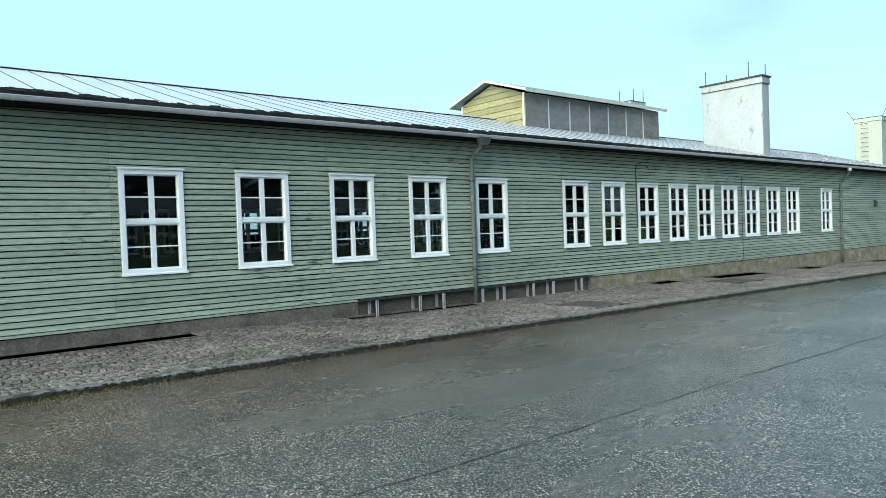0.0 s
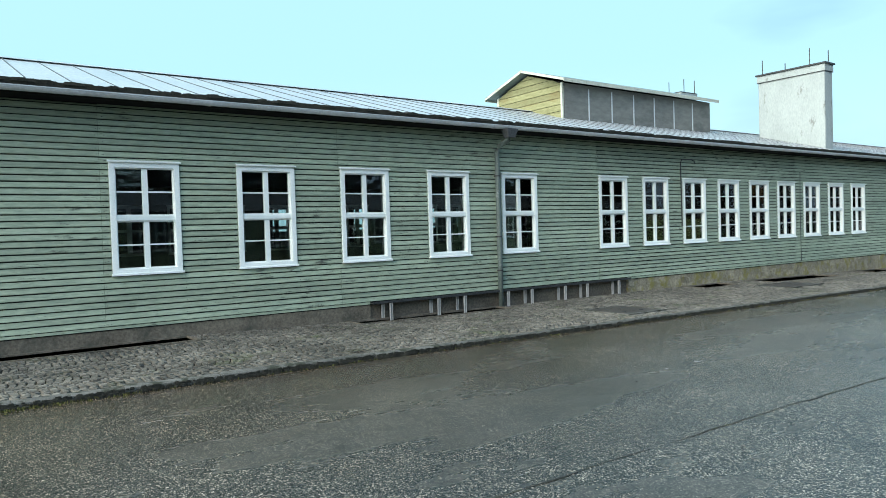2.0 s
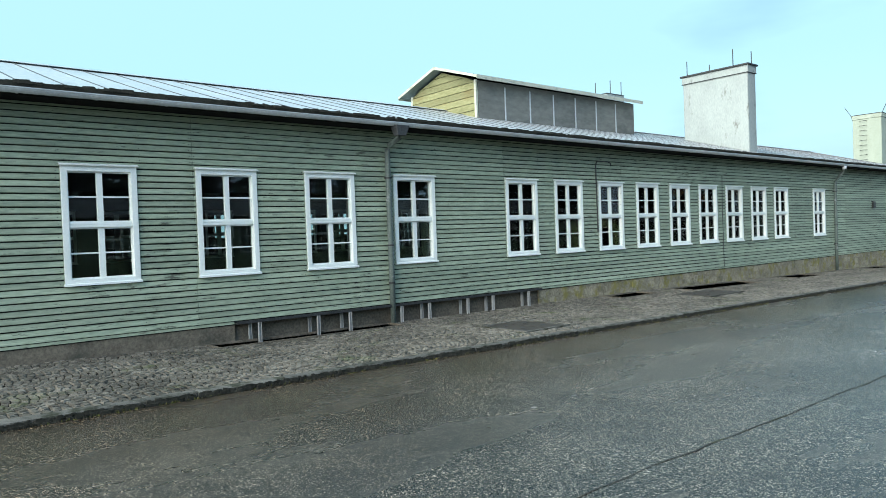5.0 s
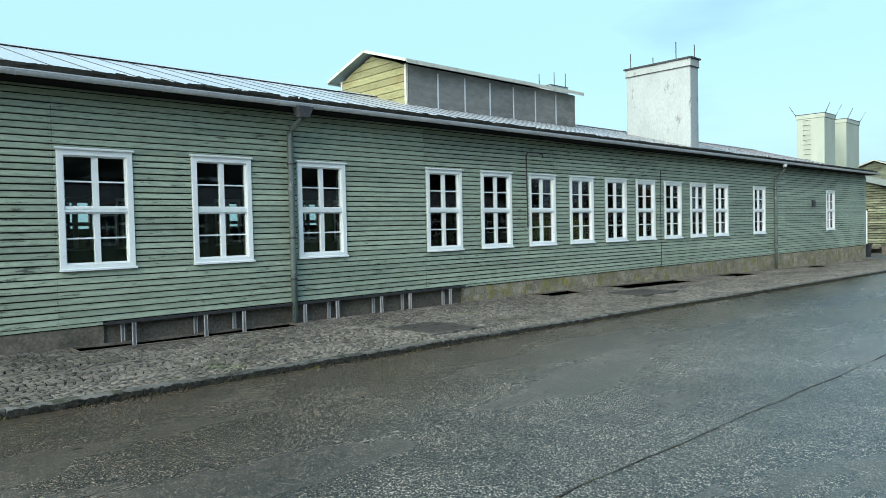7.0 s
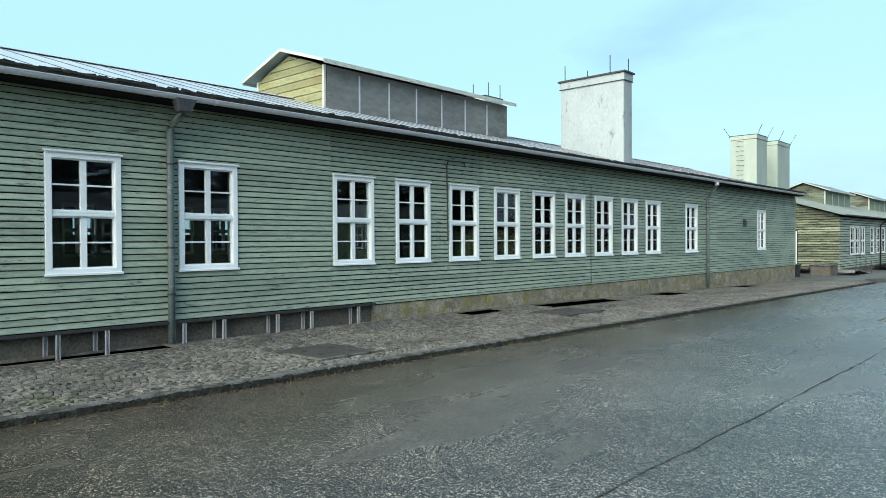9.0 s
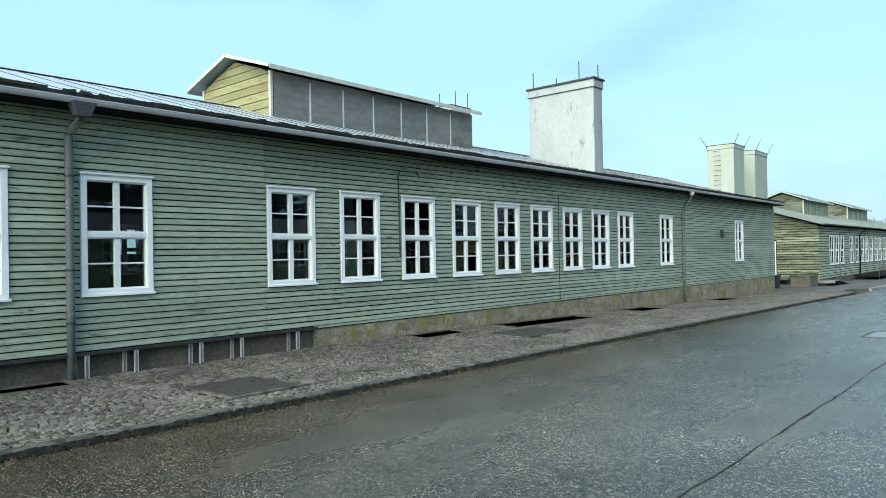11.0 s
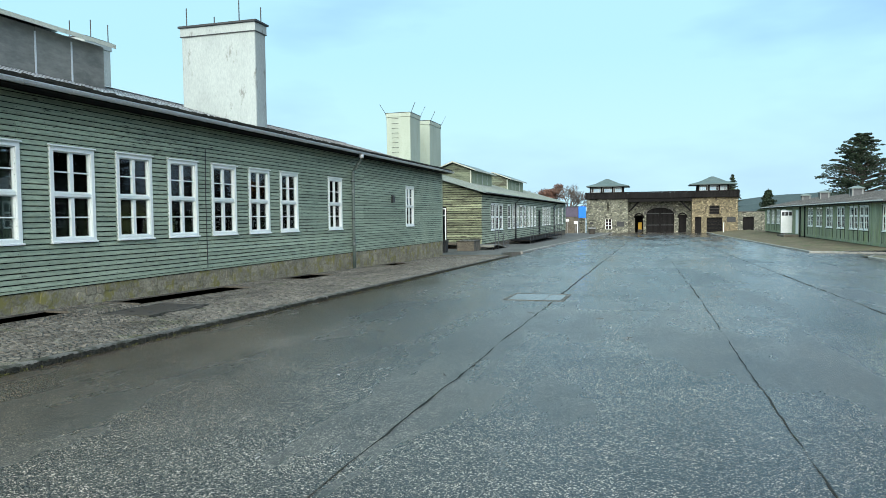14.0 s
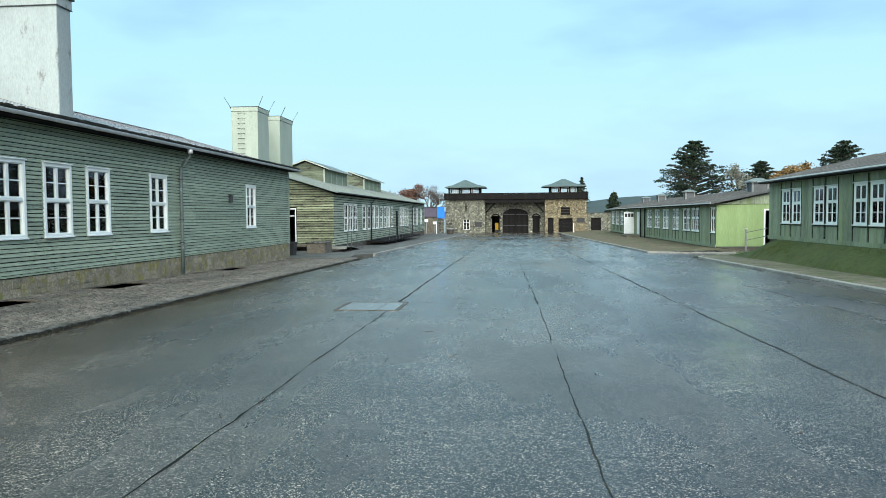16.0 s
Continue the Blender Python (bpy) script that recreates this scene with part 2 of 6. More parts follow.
concrete = surface("plinth_concrete", (0.058, 0.050, 0.038), (0.185, 0.164, 0.127), scale=2.2, fine=24, rough=0.9, spread=0, stain=(0.05, 0.055, 0.045), stain_scale=1.6, stain_cut=(0.5, 0.7), bump=0.5, bump_size=0.01)
stone_plinth = surface("plinth_stone", (0.12, 0.108, 0.078), (0.34, 0.31, 0.225), scale=2.2, fine=22, rough=0.88, spread=0.17, stain=(0.21, 0.19, 0.065), stain_scale=2.6, stain_cut=(0.50, 0.60), bump=0.6, bump_size=0.012)
granite = surface("granite_kerb", (0.045, 0.044, 0.037), (0.175, 0.17, 0.15), scale=3, fine=110, rough=0.75, spread=0.2, stain=(0.03, 0.032, 0.02), stain_scale=5.0, stain_cut=(0.47, 0.58), bump=0.6)
COBBLE = dict(scale=0.9, fine=70, rough=0.6, spread=0.45, stain=(0.07, 0.085, 0.035), stain_scale=1.1, stain_cut=(0.56, 0.7), bump=0.4, gloss_spread=0.15)
cobble = surface("cobble_stone", (0.032, 0.030, 0.024), (0.195, 0.182, 0.150), **COBBLE)
cobble_far = surface("cobble_stone_joined", (0.032, 0.030, 0.024), (0.195, 0.182, 0.150), by="island", **COBBLE)
joint_earth = surface("cobble_joint_earth", (0.006, 0.006, 0.005), (0.016, 0.015, 0.011), scale=3, fine=60, rough=0.95, spread=0, stain=(0.05, 0.058, 0.018), stain_scale=2.5, stain_cut=(0.55, 0.66), specular=0.08)
gravel = surface("gravel_verge", (0.055, 0.05, 0.033), (0.20, 0.185, 0.13), scale=1.3, fine=6, rough=0.95, spread=0, stain=(0.085, 0.105, 0.038), stain_scale=1.8, stain_cut=(0.5, 0.6), bump=0.7, bump_size=0.02)
leaf_litter = surface("brown_verge", (0.055, 0.043, 0.023), (0.19, 0.155, 0.095), scale=0.9, fine=5, rough=0.95, spread=0, stain=(0.07, 0.095, 0.032), stain_scale=1.6, stain_cut=(0.52, 0.6), bump=0.7, bump_size=0.02)
turf = surface("bank_turf", (0.028, 0.046, 0.013), (0.078, 0.10, 0.03), scale=1.4, fine=9, rough=0.95, spread=0, stain=(0.085, 0.075, 0.035), stain_scale=1.8, bump=0.8, bump_size=0.03)
grass_blade = surface("grass_blades", (0.035, 0.058, 0.014), (0.085, 0.115, 0.03), rough=0.8, spread=0.35, by="island", bump=0)
moss = surface("kerb_moss", (0.04, 0.045, 0.012), (0.095, 0.098, 0.024), rough=0.9, spread=0.35, by="island", bump=0)
crack_tar = surface("crack_filling", (0.014, 0.014, 0.013), (0.045, 0.046, 0.039), scale=3, fine=40, rough=0.7, spread=0, stain=(0.05, 0.06, 0.02), stain_scale=1.5, stain_cut=(0.55, 0.66), specular=0.08)
pale_timber = surface("weathered_grey_timber", (0.11, 0.115, 0.10), (0.24, 0.245, 0.215), scale=2, fine=24, rough=0.85, spread=0.15, squash=(1, 0.2, 1))
# Real dark timber; also colours in shade under the barrack eave and beside east windows.
dark_wood_and_shade = surface("dark_stained_wood_and_shade", (0.006, 0.006, 0.006), (0.018, 0.017, 0.016), scale=2, fine=20, rough=0.8, spread=0.25, by="island", squash=(1.5, 1.5, 0.2), bump=0.2, specular=0.08)
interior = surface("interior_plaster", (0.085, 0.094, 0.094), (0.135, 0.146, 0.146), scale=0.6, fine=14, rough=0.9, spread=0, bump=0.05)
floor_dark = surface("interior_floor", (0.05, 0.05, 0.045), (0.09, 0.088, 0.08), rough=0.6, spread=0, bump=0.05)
tower_stone = masonry("tower_rubble", (0.045, 0.046, 0.036), [(0.07, 0.073, 0.055), (0.30, 0.30, 0.215), (0.15, 0.155, 0.12), (0.56, 0.55, 0.42)], 0.21, joint_width=0.09)
tower_stone_warm = masonry("tower_rubble_warm", (0.06, 0.05, 0.03), [(0.10, 0.083, 0.05), (0.38, 0.315, 0.18), (0.22, 0.185, 0.11), (0.62, 0.52, 0.32)], 0.20, joint_width=0.09)
bark = surface("bark", (0.06, 0.052, 0.044), (0.13, 0.113, 0.098), scale=4, fine=20, rough=0.9, spread=0, bump=0)
pine_leaf = surface("pine_needles", (0.012, 0.022, 0.012), (0.035, 0.055, 0.028), scale=0.5, fine=3, rough=0.85, spread=0.4, by="island", bump=0)
rust_leaf = surface("rust_leaves", (0.10, 0.055, 0.04), (0.19, 0.105, 0.075), scale=0.5, fine=3, rough=0.85, spread=0.4, by="island", bump=0)
pale_leaf = surface("pale_thin_leaves", (0.16, 0.17, 0.13), (0.30, 0.30, 0.24), scale=0.5, fine=3, rough=0.85, spread=0.3, by="island", bump=0)
gold_leaf = surface("golden_leaves", (0.17, 0.10, 0.035), (0.33, 0.21, 0.08), scale=0.5, fine=3, rough=0.85, spread=0.4, by="island", bump=0)
kerb_pale = surface("pale_kerb", (0.18, 0.18, 0.16), (0.36, 0.355, 0.32), scale=2, fine=60, rough=0.8, spread=0.15, stain=(0.10, 0.10, 0.08), stain_scale=2.0, bump=0.3)
paving_grey = surface("grey_paving", (0.065, 0.064, 0.056), (0.15, 0.146, 0.13), scale=0.8, fine=30, rough=0.7, spread=0, stain=(0.05, 0.055, 0.035), stain_scale=0.7, stain_cut=(0.5, 0.65), bump=0.6, bump_size=0.015)
manhole_steel = surface("manhole_steel", (0.075, 0.075, 0.072), (0.20, 0.20, 0.19), scale=4, fine=50, rough=0.24, metal=0.2, spread=0.1, bump=0.2)
hill_green = surface("far_wooded_hill", (0.03, 0.05, 0.05), (0.06, 0.085, 0.08), scale=0.05, fine=0.5, rough=1, spread=0, bump=0)
blue_sheet = surface("blue_tarpaulin", (0.01, 0.14, 0.62), (0.015, 0.20, 0.78), rough=0.5, spread=0, bump=0.05)
violet_sheet = surface("dark_violet_cladding", (0.06, 0.05, 0.075), (0.10, 0.085, 0.12), rough=0.6, spread=0, bump=0.05)
yellow_paint = surface("yellow_board_paint", (0.62, 0.36, 0.02), (0.75, 0.46, 0.04), rough=0.5, spread=0, bump=0.02)


def asphalt_material():
    m = bpy.data.materials.new("wet_asphalt")
    m.use_nodes = True
    nt = m.node_tree
    link = nt.links.new
    bsdf = nt.nodes["Principled BSDF"]
    geo = nt.nodes.new("ShaderNodeNewGeometry")
    grit = node(nt, "ShaderNodeTexVoronoi", Scale=128.0)
    link(geo.outputs["Position"], grit.inputs["Vector"])
    split = nt.nodes.new("ShaderNodeSeparateColor")
    link(grit.outputs["Color"], split.inputs["Color"])
    chips = nt.nodes.new("ShaderNodeValToRGB")
    e = chips.color_ramp.elements
    e[0].position, e[0].color = 0.0, (0.004, 0.004, 0.004, 1)
    e[1].position, e[1].color = 1.0, (0.435, 0.397, 0.350, 1)
    e.new(0.60).color = (0.037, 0.0355, 0.032, 1)
    e.new(0.86).color = (0.122, 0.116, 0.105, 1)
    link(split.outputs["Red"], chips.inputs["Fac"])
    broad = node(nt, "ShaderNodeTexNoise", Scale=0.22, Detail=6.0, Roughness=0.6)
    link(geo.outputs["Position"], broad.inputs["Vector"])
    tone = nt.nodes.new("ShaderNodeValToRGB")
    tone.color_ramp.elements[0].position, tone.color_ramp.elements[0].color = 0.38, (0.66, 0.61, 0.54, 1)
    tone.color_ramp.elements[1].position, tone.color_ramp.elements[1].color = 0.62, (1.26, 1.22, 1.13, 1)
    link(broad.outputs["Fac"], tone.inputs["Fac"])
    mul = nt.nodes.new("ShaderNodeMix")
    mul.data_type, mul.blend_type = "RGBA", "MULTIPLY"
    mul.inputs["Factor"].default_value = 1.0
    link(chips.outputs["Color"], mul.inputs["A"])
    link(tone.outputs["Color"], mul.inputs["B"])
    blotch = node(nt, "ShaderNodeTexNoise", Scale=1.7, Detail=8.0, Roughness=0.7)
    link(geo.outputs["Position"], blotch.inputs["Vector"])
    fade = nt.nodes.new("ShaderNodeValToRGB")
    fade.color_ramp.elements[0].position, fade.color_ramp.elements[0].color = 0.36, (0.74, 0.74, 0.73, 1)
    fade.color_ramp.elements[1].position, fade.color_ramp.elements[1].color = 0.60, (1.12, 1.11, 1.08, 1)
    link(blotch.outputs["Fac"], fade.inputs["Fac"])
    again = nt.nodes.new("ShaderNodeMix")
    again.data_type, again.blend_type = "RGBA", "MULTIPLY"
    again.inputs["Factor"].default_value = 1.0
    link(mul.outputs["Result"], again.inputs["A"])
    link(fade.outputs["Color"], again.inputs["B"])
    # brown silt washed along the kerb, with a ragged outer edge
    across = nt.nodes.new("ShaderNodeSeparateXYZ")
    link(geo.outputs["Position"], across.inputs["Vector"])
    ragged = nt.nodes.new("ShaderNodeMath")
    ragged.operation = "MULTIPLY_ADD"
    ragged.inputs[1].default_value = 5.0
    link(broad.outputs["Fac"], ragged.inputs[0])
    link(across.outputs["X"], ragged.inputs[2])
    silt = nt.nodes.new("ShaderNodeMapRange")
    silt.inputs["From Min"].default_value, silt.inputs["From Max"].default_value = 6.0, 10.5
    silt.inputs["To Min"].default_value, silt.inputs["To Max"].default_value = 1.0, 0.0
    link(ragged.outputs[0], silt.inputs["Value"])
    brown = nt.nodes.new("ShaderNodeMix")
    brown.data_type, brown.blend_type = "RGBA", "MULTIPLY"
    link(silt.outputs["Result"], brown.inputs["Factor"])
    grain = node(nt, "ShaderNodeTexNoise", Scale=24.0, Detail=4.0, Roughness=0.75)
    link(geo.outputs["Position"], grain.inputs["Vector"])
    coarse = nt.nodes.new("ShaderNodeValToRGB")
    coarse.color_ramp.elements[0].position, coarse.color_ramp.elements[0].color = 0.36, grey(0.66)
    coarse.color_ramp.elements[1].position, coarse.color_ramp.elements[1].color = 0.64, grey(1.42)
    link(grain.outputs["Fac"], coarse.inputs["Fac"])
    rougher = nt.nodes.new("ShaderNodeMix")
    rougher.data_type, rougher.blend_type = "RGBA", "MULTIPLY"
    rougher.inputs["Factor"].default_value = 1.0
    link(again.outputs["Result"], rougher.inputs["A"])
    link(coarse.outputs["Color"], rougher.inputs["B"])
    link(rougher.outputs["Result"], brown.inputs["A"])
    brown.inputs["B"].default_value = (0.81, 0.69, 0.555, 1)
    link(brown.outputs["Result"], bsdf.inputs["Base Color"])
    wet = node(nt, "ShaderNodeTexNoise", Scale=0.35, Detail=7.0, Roughness=0.62)
    along = node(nt, "ShaderNodeMapping", Scale=(1.6, 0.45, 1), Location=(3.1, 7.7, 0))
    link(geo.outputs["Position"], along.inputs["Vector"])
    link(along.outputs["Vector"], wet.inputs["Vector"])
    film = nt.nodes.new("ShaderNodeMapRange")
    film.inputs["From Min"].default_value, film.inputs["From Max"].default_value = 0.40, 0.62
    film.inputs["To Min"].default_value, film.inputs["To Max"].default_value = 0.33, 0.14
    link(wet.outputs["Fac"], film.inputs["Value"])
    link(film.outputs["Result"], bsdf.inputs["Roughness"])
    b = node(nt, "ShaderNodeBump", Strength=0.45, Distance=0.0035)
    link(grit.outputs["Distance"], b.inputs["Height"])
    link(b.outputs["Normal"], bsdf.inputs["Normal"])
    return m


asphalt = asphalt_material()


# ---- mesh helpers ----
class Geo:
    """Gathers points and faces for one mesh."""

    def __init__(self):
        self.v, self.f, self.weld = [], [], False

    def add(self, points, faces):
        n = len(self.v)
        self.v += [tuple(p) for p in points]
        self.f += [tuple(n + i for i in f) for f in faces]
        return self

    def hexa(self, p):
        return self.add(p, [(3, 2, 1, 0), (4, 5, 6, 7), (0, 1, 5, 4), (1, 2, 6, 5), (2, 3, 7, 6), (3, 0, 4, 7)])

    def box(self, x0, y0, z0, x1, y1, z1):
        return self.hexa([(x0, y0, z0), (x1, y0, z0), (x1, y1, z0), (x0, y1, z0), (x0, y0, z1), (x1, y0, z1), (x1, y1, z1), (x0, y1, z1)])

    def extrude(self, outline, way):
        """A prism: the outline's 3D points, pushed along way."""
        n = len(outline)
        w = Vector(way)
        pts = [Vector(p) for p in outline]
        return self.add(pts + [p + w for p in pts], [tuple(range(n))[::-1], tuple(range(n, 2 * n))] + [(i, (i + 1) % n, n + (i + 1) % n, n + i) for i in range(n)])

    def tube(self, path, radius, sides=8, end=None):
        """A round bar along a path, tapering to the radius end."""
        path = [Vector(p) for p in path]
        end = radius if end is None else end
        rings = []
        for i, p in enumerate(path):
            d = (path[min(i + 1, len(path) - 1)] - path[max(i - 1, 0)]).normalized()
            a = d.cross(Vector((0.31, 0.17, 0.94)) if abs(d.z) < 0.9 else Vector((1, 0, 0))).normalized()
            b = d.cross(a)
            r = radius + (end - radius) * i / (len(path) - 1)
            rings.append([p + r * (math.cos(2 * math.pi * k / sides) * a + math.sin(2 * math.pi * k / sides) * b) for k in range(sides)])
        faces = [tuple(range(sides))[::-1], tuple((len(path) - 1) * sides + k for k in range(sides))]
        for i in range(len(path) - 1):
            faces += [(i * sides + k, i * sides + (k + 1) % sides, (i + 1) * sides + (k + 1) % sides, (i + 1) * sides + k) for k in range(sides)]
        return self.add([p for r in rings for p in r], faces)

    def wall(self, axis, u0, u1, z0, z1, w0, w1, holes=()):
        """A wall between u0 and u1 along y (axis 'y') or x (axis 'x'), from w0 to w1 thick, with holes (u0, u1, z0, z1) through it."""
        self.weld = True
        us = sorted({u0, u1, *[min(max(h[i], u0), u1) for h in holes for i in (0, 1)]})
        zs = sorted({z0, z1, *[min(max(h[i], z0), z1) for h in holes for i in (2, 3)]})
        for a, b in zip(us, us[1:]):
            run = None
            for c, d in zip(zs, zs[1:]):
                solid = not any(h[0] < (a + b) / 2 < h[1] and h[2] < (c + d) / 2 < h[3] for h in holes)
                if solid:
                    run = (run[0], d) if run else (c, d)
                if run and (not solid or d == zs[-1]):
                    if axis == "y":
                        self.box(w0, a, run[0], w1, b, run[1])
                    else:
                        self.box(a, w0, run[0], b, w1, run[1])
                    run = None
        return self

    def mesh(self, name, material, bevel=0.0, smooth=False):
        me = bpy.data.meshes.new(name)
        me.from_pydata(self.v, [], self.f)
        if self.weld:
            bm = bmesh.new()
            bm.from_mesh(me)
            bmesh.ops.remove_doubles(bm, verts=bm.verts, dist=0.0002)
            bm.to_mesh(me)
            bm.free()
        if bevel:
            bm = bmesh.new()
            bm.from_mesh(me)
            bmesh.ops.bevel(bm, geom=bm.edges, offset=bevel, segments=1, affect="EDGES", clamp_overlap=True)
            bm.to_mesh(me)
            bm.free()
        me.materials.append(material)
        if smooth:
            me.polygons.foreach_set("use_smooth", [True] * len(me.polygons))
        me.update()
        return me


def thing(name, at, label, category, group="", kind=""):
    ob = new(name)
    ob.empty_display_size = 0.2
    ob.matrix_basis = Matrix.Translation(at)
    return tagged(ob, label, category, group, kind)


def part(name, shape, material, parent, label="", at=None, local=False, bevel=0.0, smooth=False, kind=""):
    """Links a shape as one mesh under a thing (points in the world, or placed by the pose at) or, local, under a part."""
    me = shape if isinstance(shape, bpy.types.Mesh) else shape.mesh(name, material, bevel, smooth)
    ob = new(name, me)
    ob.parent = parent
    if at is not None:
        ob.matrix_basis = at
    if not local:
        ob.matrix_parent_inverse = parent.matrix_basis.inverted()
    return tagged(ob, label, kind=kind)


def solo(name, shape, material, label="", category="", kind="", group="", bevel=0.0, smooth=False):
    return tagged(new(name, shape.mesh(name, material, bevel, smooth)), label, category, group, kind)


def lerp(a, b, t):
    return a + (b - a) * t


# ---- levels ----
KERB_X, PAVE_Y0, PAVE_Y1 = 3.44, -18.0, 27.6


def road_z(y):
    return 0.05 if y < -12 else (-0.42 - 0.0069 * (min(y, 95) - 28) if y > 28 else 0.05 - 0.47 * (y + 12) / 40)


def base_z(y):
    """The pavement's level along the wall of the long barrack."""
    steps = [(-9.0, 0.11), (-5.8, 0.03), (1.0, 0.0), (5.0, -0.01), (17.0, -0.23), (28.0, -0.43)]
    for (ya, za), (yb, zb) in zip(steps, steps[1:]):
        if y < yb:
            return lerp(za, zb, max(0.0, (y - ya) / (yb - ya)))
    return steps[-1][1]


def pave_z(x, y):
    return lerp(base_z(y), road_z(y) + 0.062, min(1, max(0, x / KERB_X)))


# ---- ground: one sheet to the horizon ----
def build_ground():
    xs = [-1500, -400, -120, -40, -14, 0, KERB_X + 0.02, KERB_X + 0.06, 6, 9, 12, 15, 18, 22, 30, 60, 150, 400, 1500]
    ys = [-1500, -400, -120, -60, -30, -18] + [-12 + 4 * i for i in range(11)] + [36, 45, 60, 76, 90, 110, 160, 400, 1500]
    pts = [(x, y, road_z(y) if x > KERB_X + 0.04 else -1.5) for y in ys for x in xs]
    n = len(xs)
    g = Geo().add(pts, [(j * n + i, j * n + i + 1, (j + 1) * n + i + 1, (j + 1) * n + i) for j in range(len(ys) - 1) for i in range(n - 1)])
    solo("ground", g, asphalt, "wet dark grey asphalt of the wide open yard", "ground", "structure")


def ribbon(points, width, seed, lift=0.004, wander=0.013):
    """A thin uneven strip lying on the road along a line of (x, y)."""
    rng = random.Random(seed)
    left, right = [], []
    drift = 0.0
    for (xa, ya), (xb, yb) in zip(points, points[1:]):
        steps = max(2, int(math.hypot(xb - xa, yb - ya) / 0.16))
        dx, dy = xb - xa, yb - ya
        ln = math.hypot(dx, dy)
        nx, ny = -dy / ln, dx / ln
        for i in range(steps):
            t = i / steps
            drift = 0.8 * drift + rng.uniform(-1, 1) * wander
            w = width * rng.uniform(0.3, 1.1) * min(1.0, max(0.12, 1.2 + 2.2 * noise.noise((lerp(xa, xb, t) * 3, lerp(ya, yb, t) * 0.9, seed))))
            x, y = lerp(xa, xb, t) + nx * drift, lerp(ya, yb, t) + ny * drift
            left.append((x + nx * w, y + ny * w, road_z(y + ny * w) + lift))
            right.append((x - nx * w, y - ny * w, road_z(y - ny * w) + lift))
    n = len(left)
    return Geo().add(left + right, [(i, n + i, n + i + 1, i + 1) for i in range(n - 1)])


CRACKS = [
    ([(8.0, -12.0), (7.99, -6.0), (8.02, -0.7)], 0.008),
    ([(8.02, -0.9), (8.0, 6), (7.99, 10)], 0.013),
    ([(7.99, 10), (7.98, 14), (7.98, 26), (8.03, 52), (8.05, 86)], 0.028),
    ([(10.86, -12), (10.83, 0.6), (10.79, 6.2), (10.77, 10.2)], 0.009),
    ([(10.77, 10.2), (10.68, 17), (10.6, 24.3)], 0.016),
    ([(13.6, -6), (13.58, 5.4), (13.5, 12.2)], 0.017),
    ([(13.5, 12.2), (13.46, 19), (13.4, 27.2), (13.3, 39), (13.2, 70)], 0.030),
    ([(16.2, 4), (16.15, 11.3), (16.0, 22.2), (15.9, 32)], 0.015),
    ([(13.3, 9.6), (15.0, 9.9), (16.4, 9.7)], 0.012),
    ([(8.1, 10.45), (8.8, 10.3), (9.5, 10.2)], 0.010),
    ([(9.4, 7.75), (10.0, 7.9), (10.7, 8.1)], 0.009),
]

# ---- pavement ----
PITS = [(0.06, 0.58, -14.5, -9.5), (0.06, 0.50, -6.65, -3.25), (0.16, 0.72, 3.05, 4.45), (0.2, 0.95, 5.8, 9.5), (0.1, 0.90, 12.1, 14.0), (0.1, 0.8, 19.2, 21.2)]
HATCHES = [(1.80, 2.84, -2.46, -1.48), (1.20, 2.10, 4.6, 6.1)]


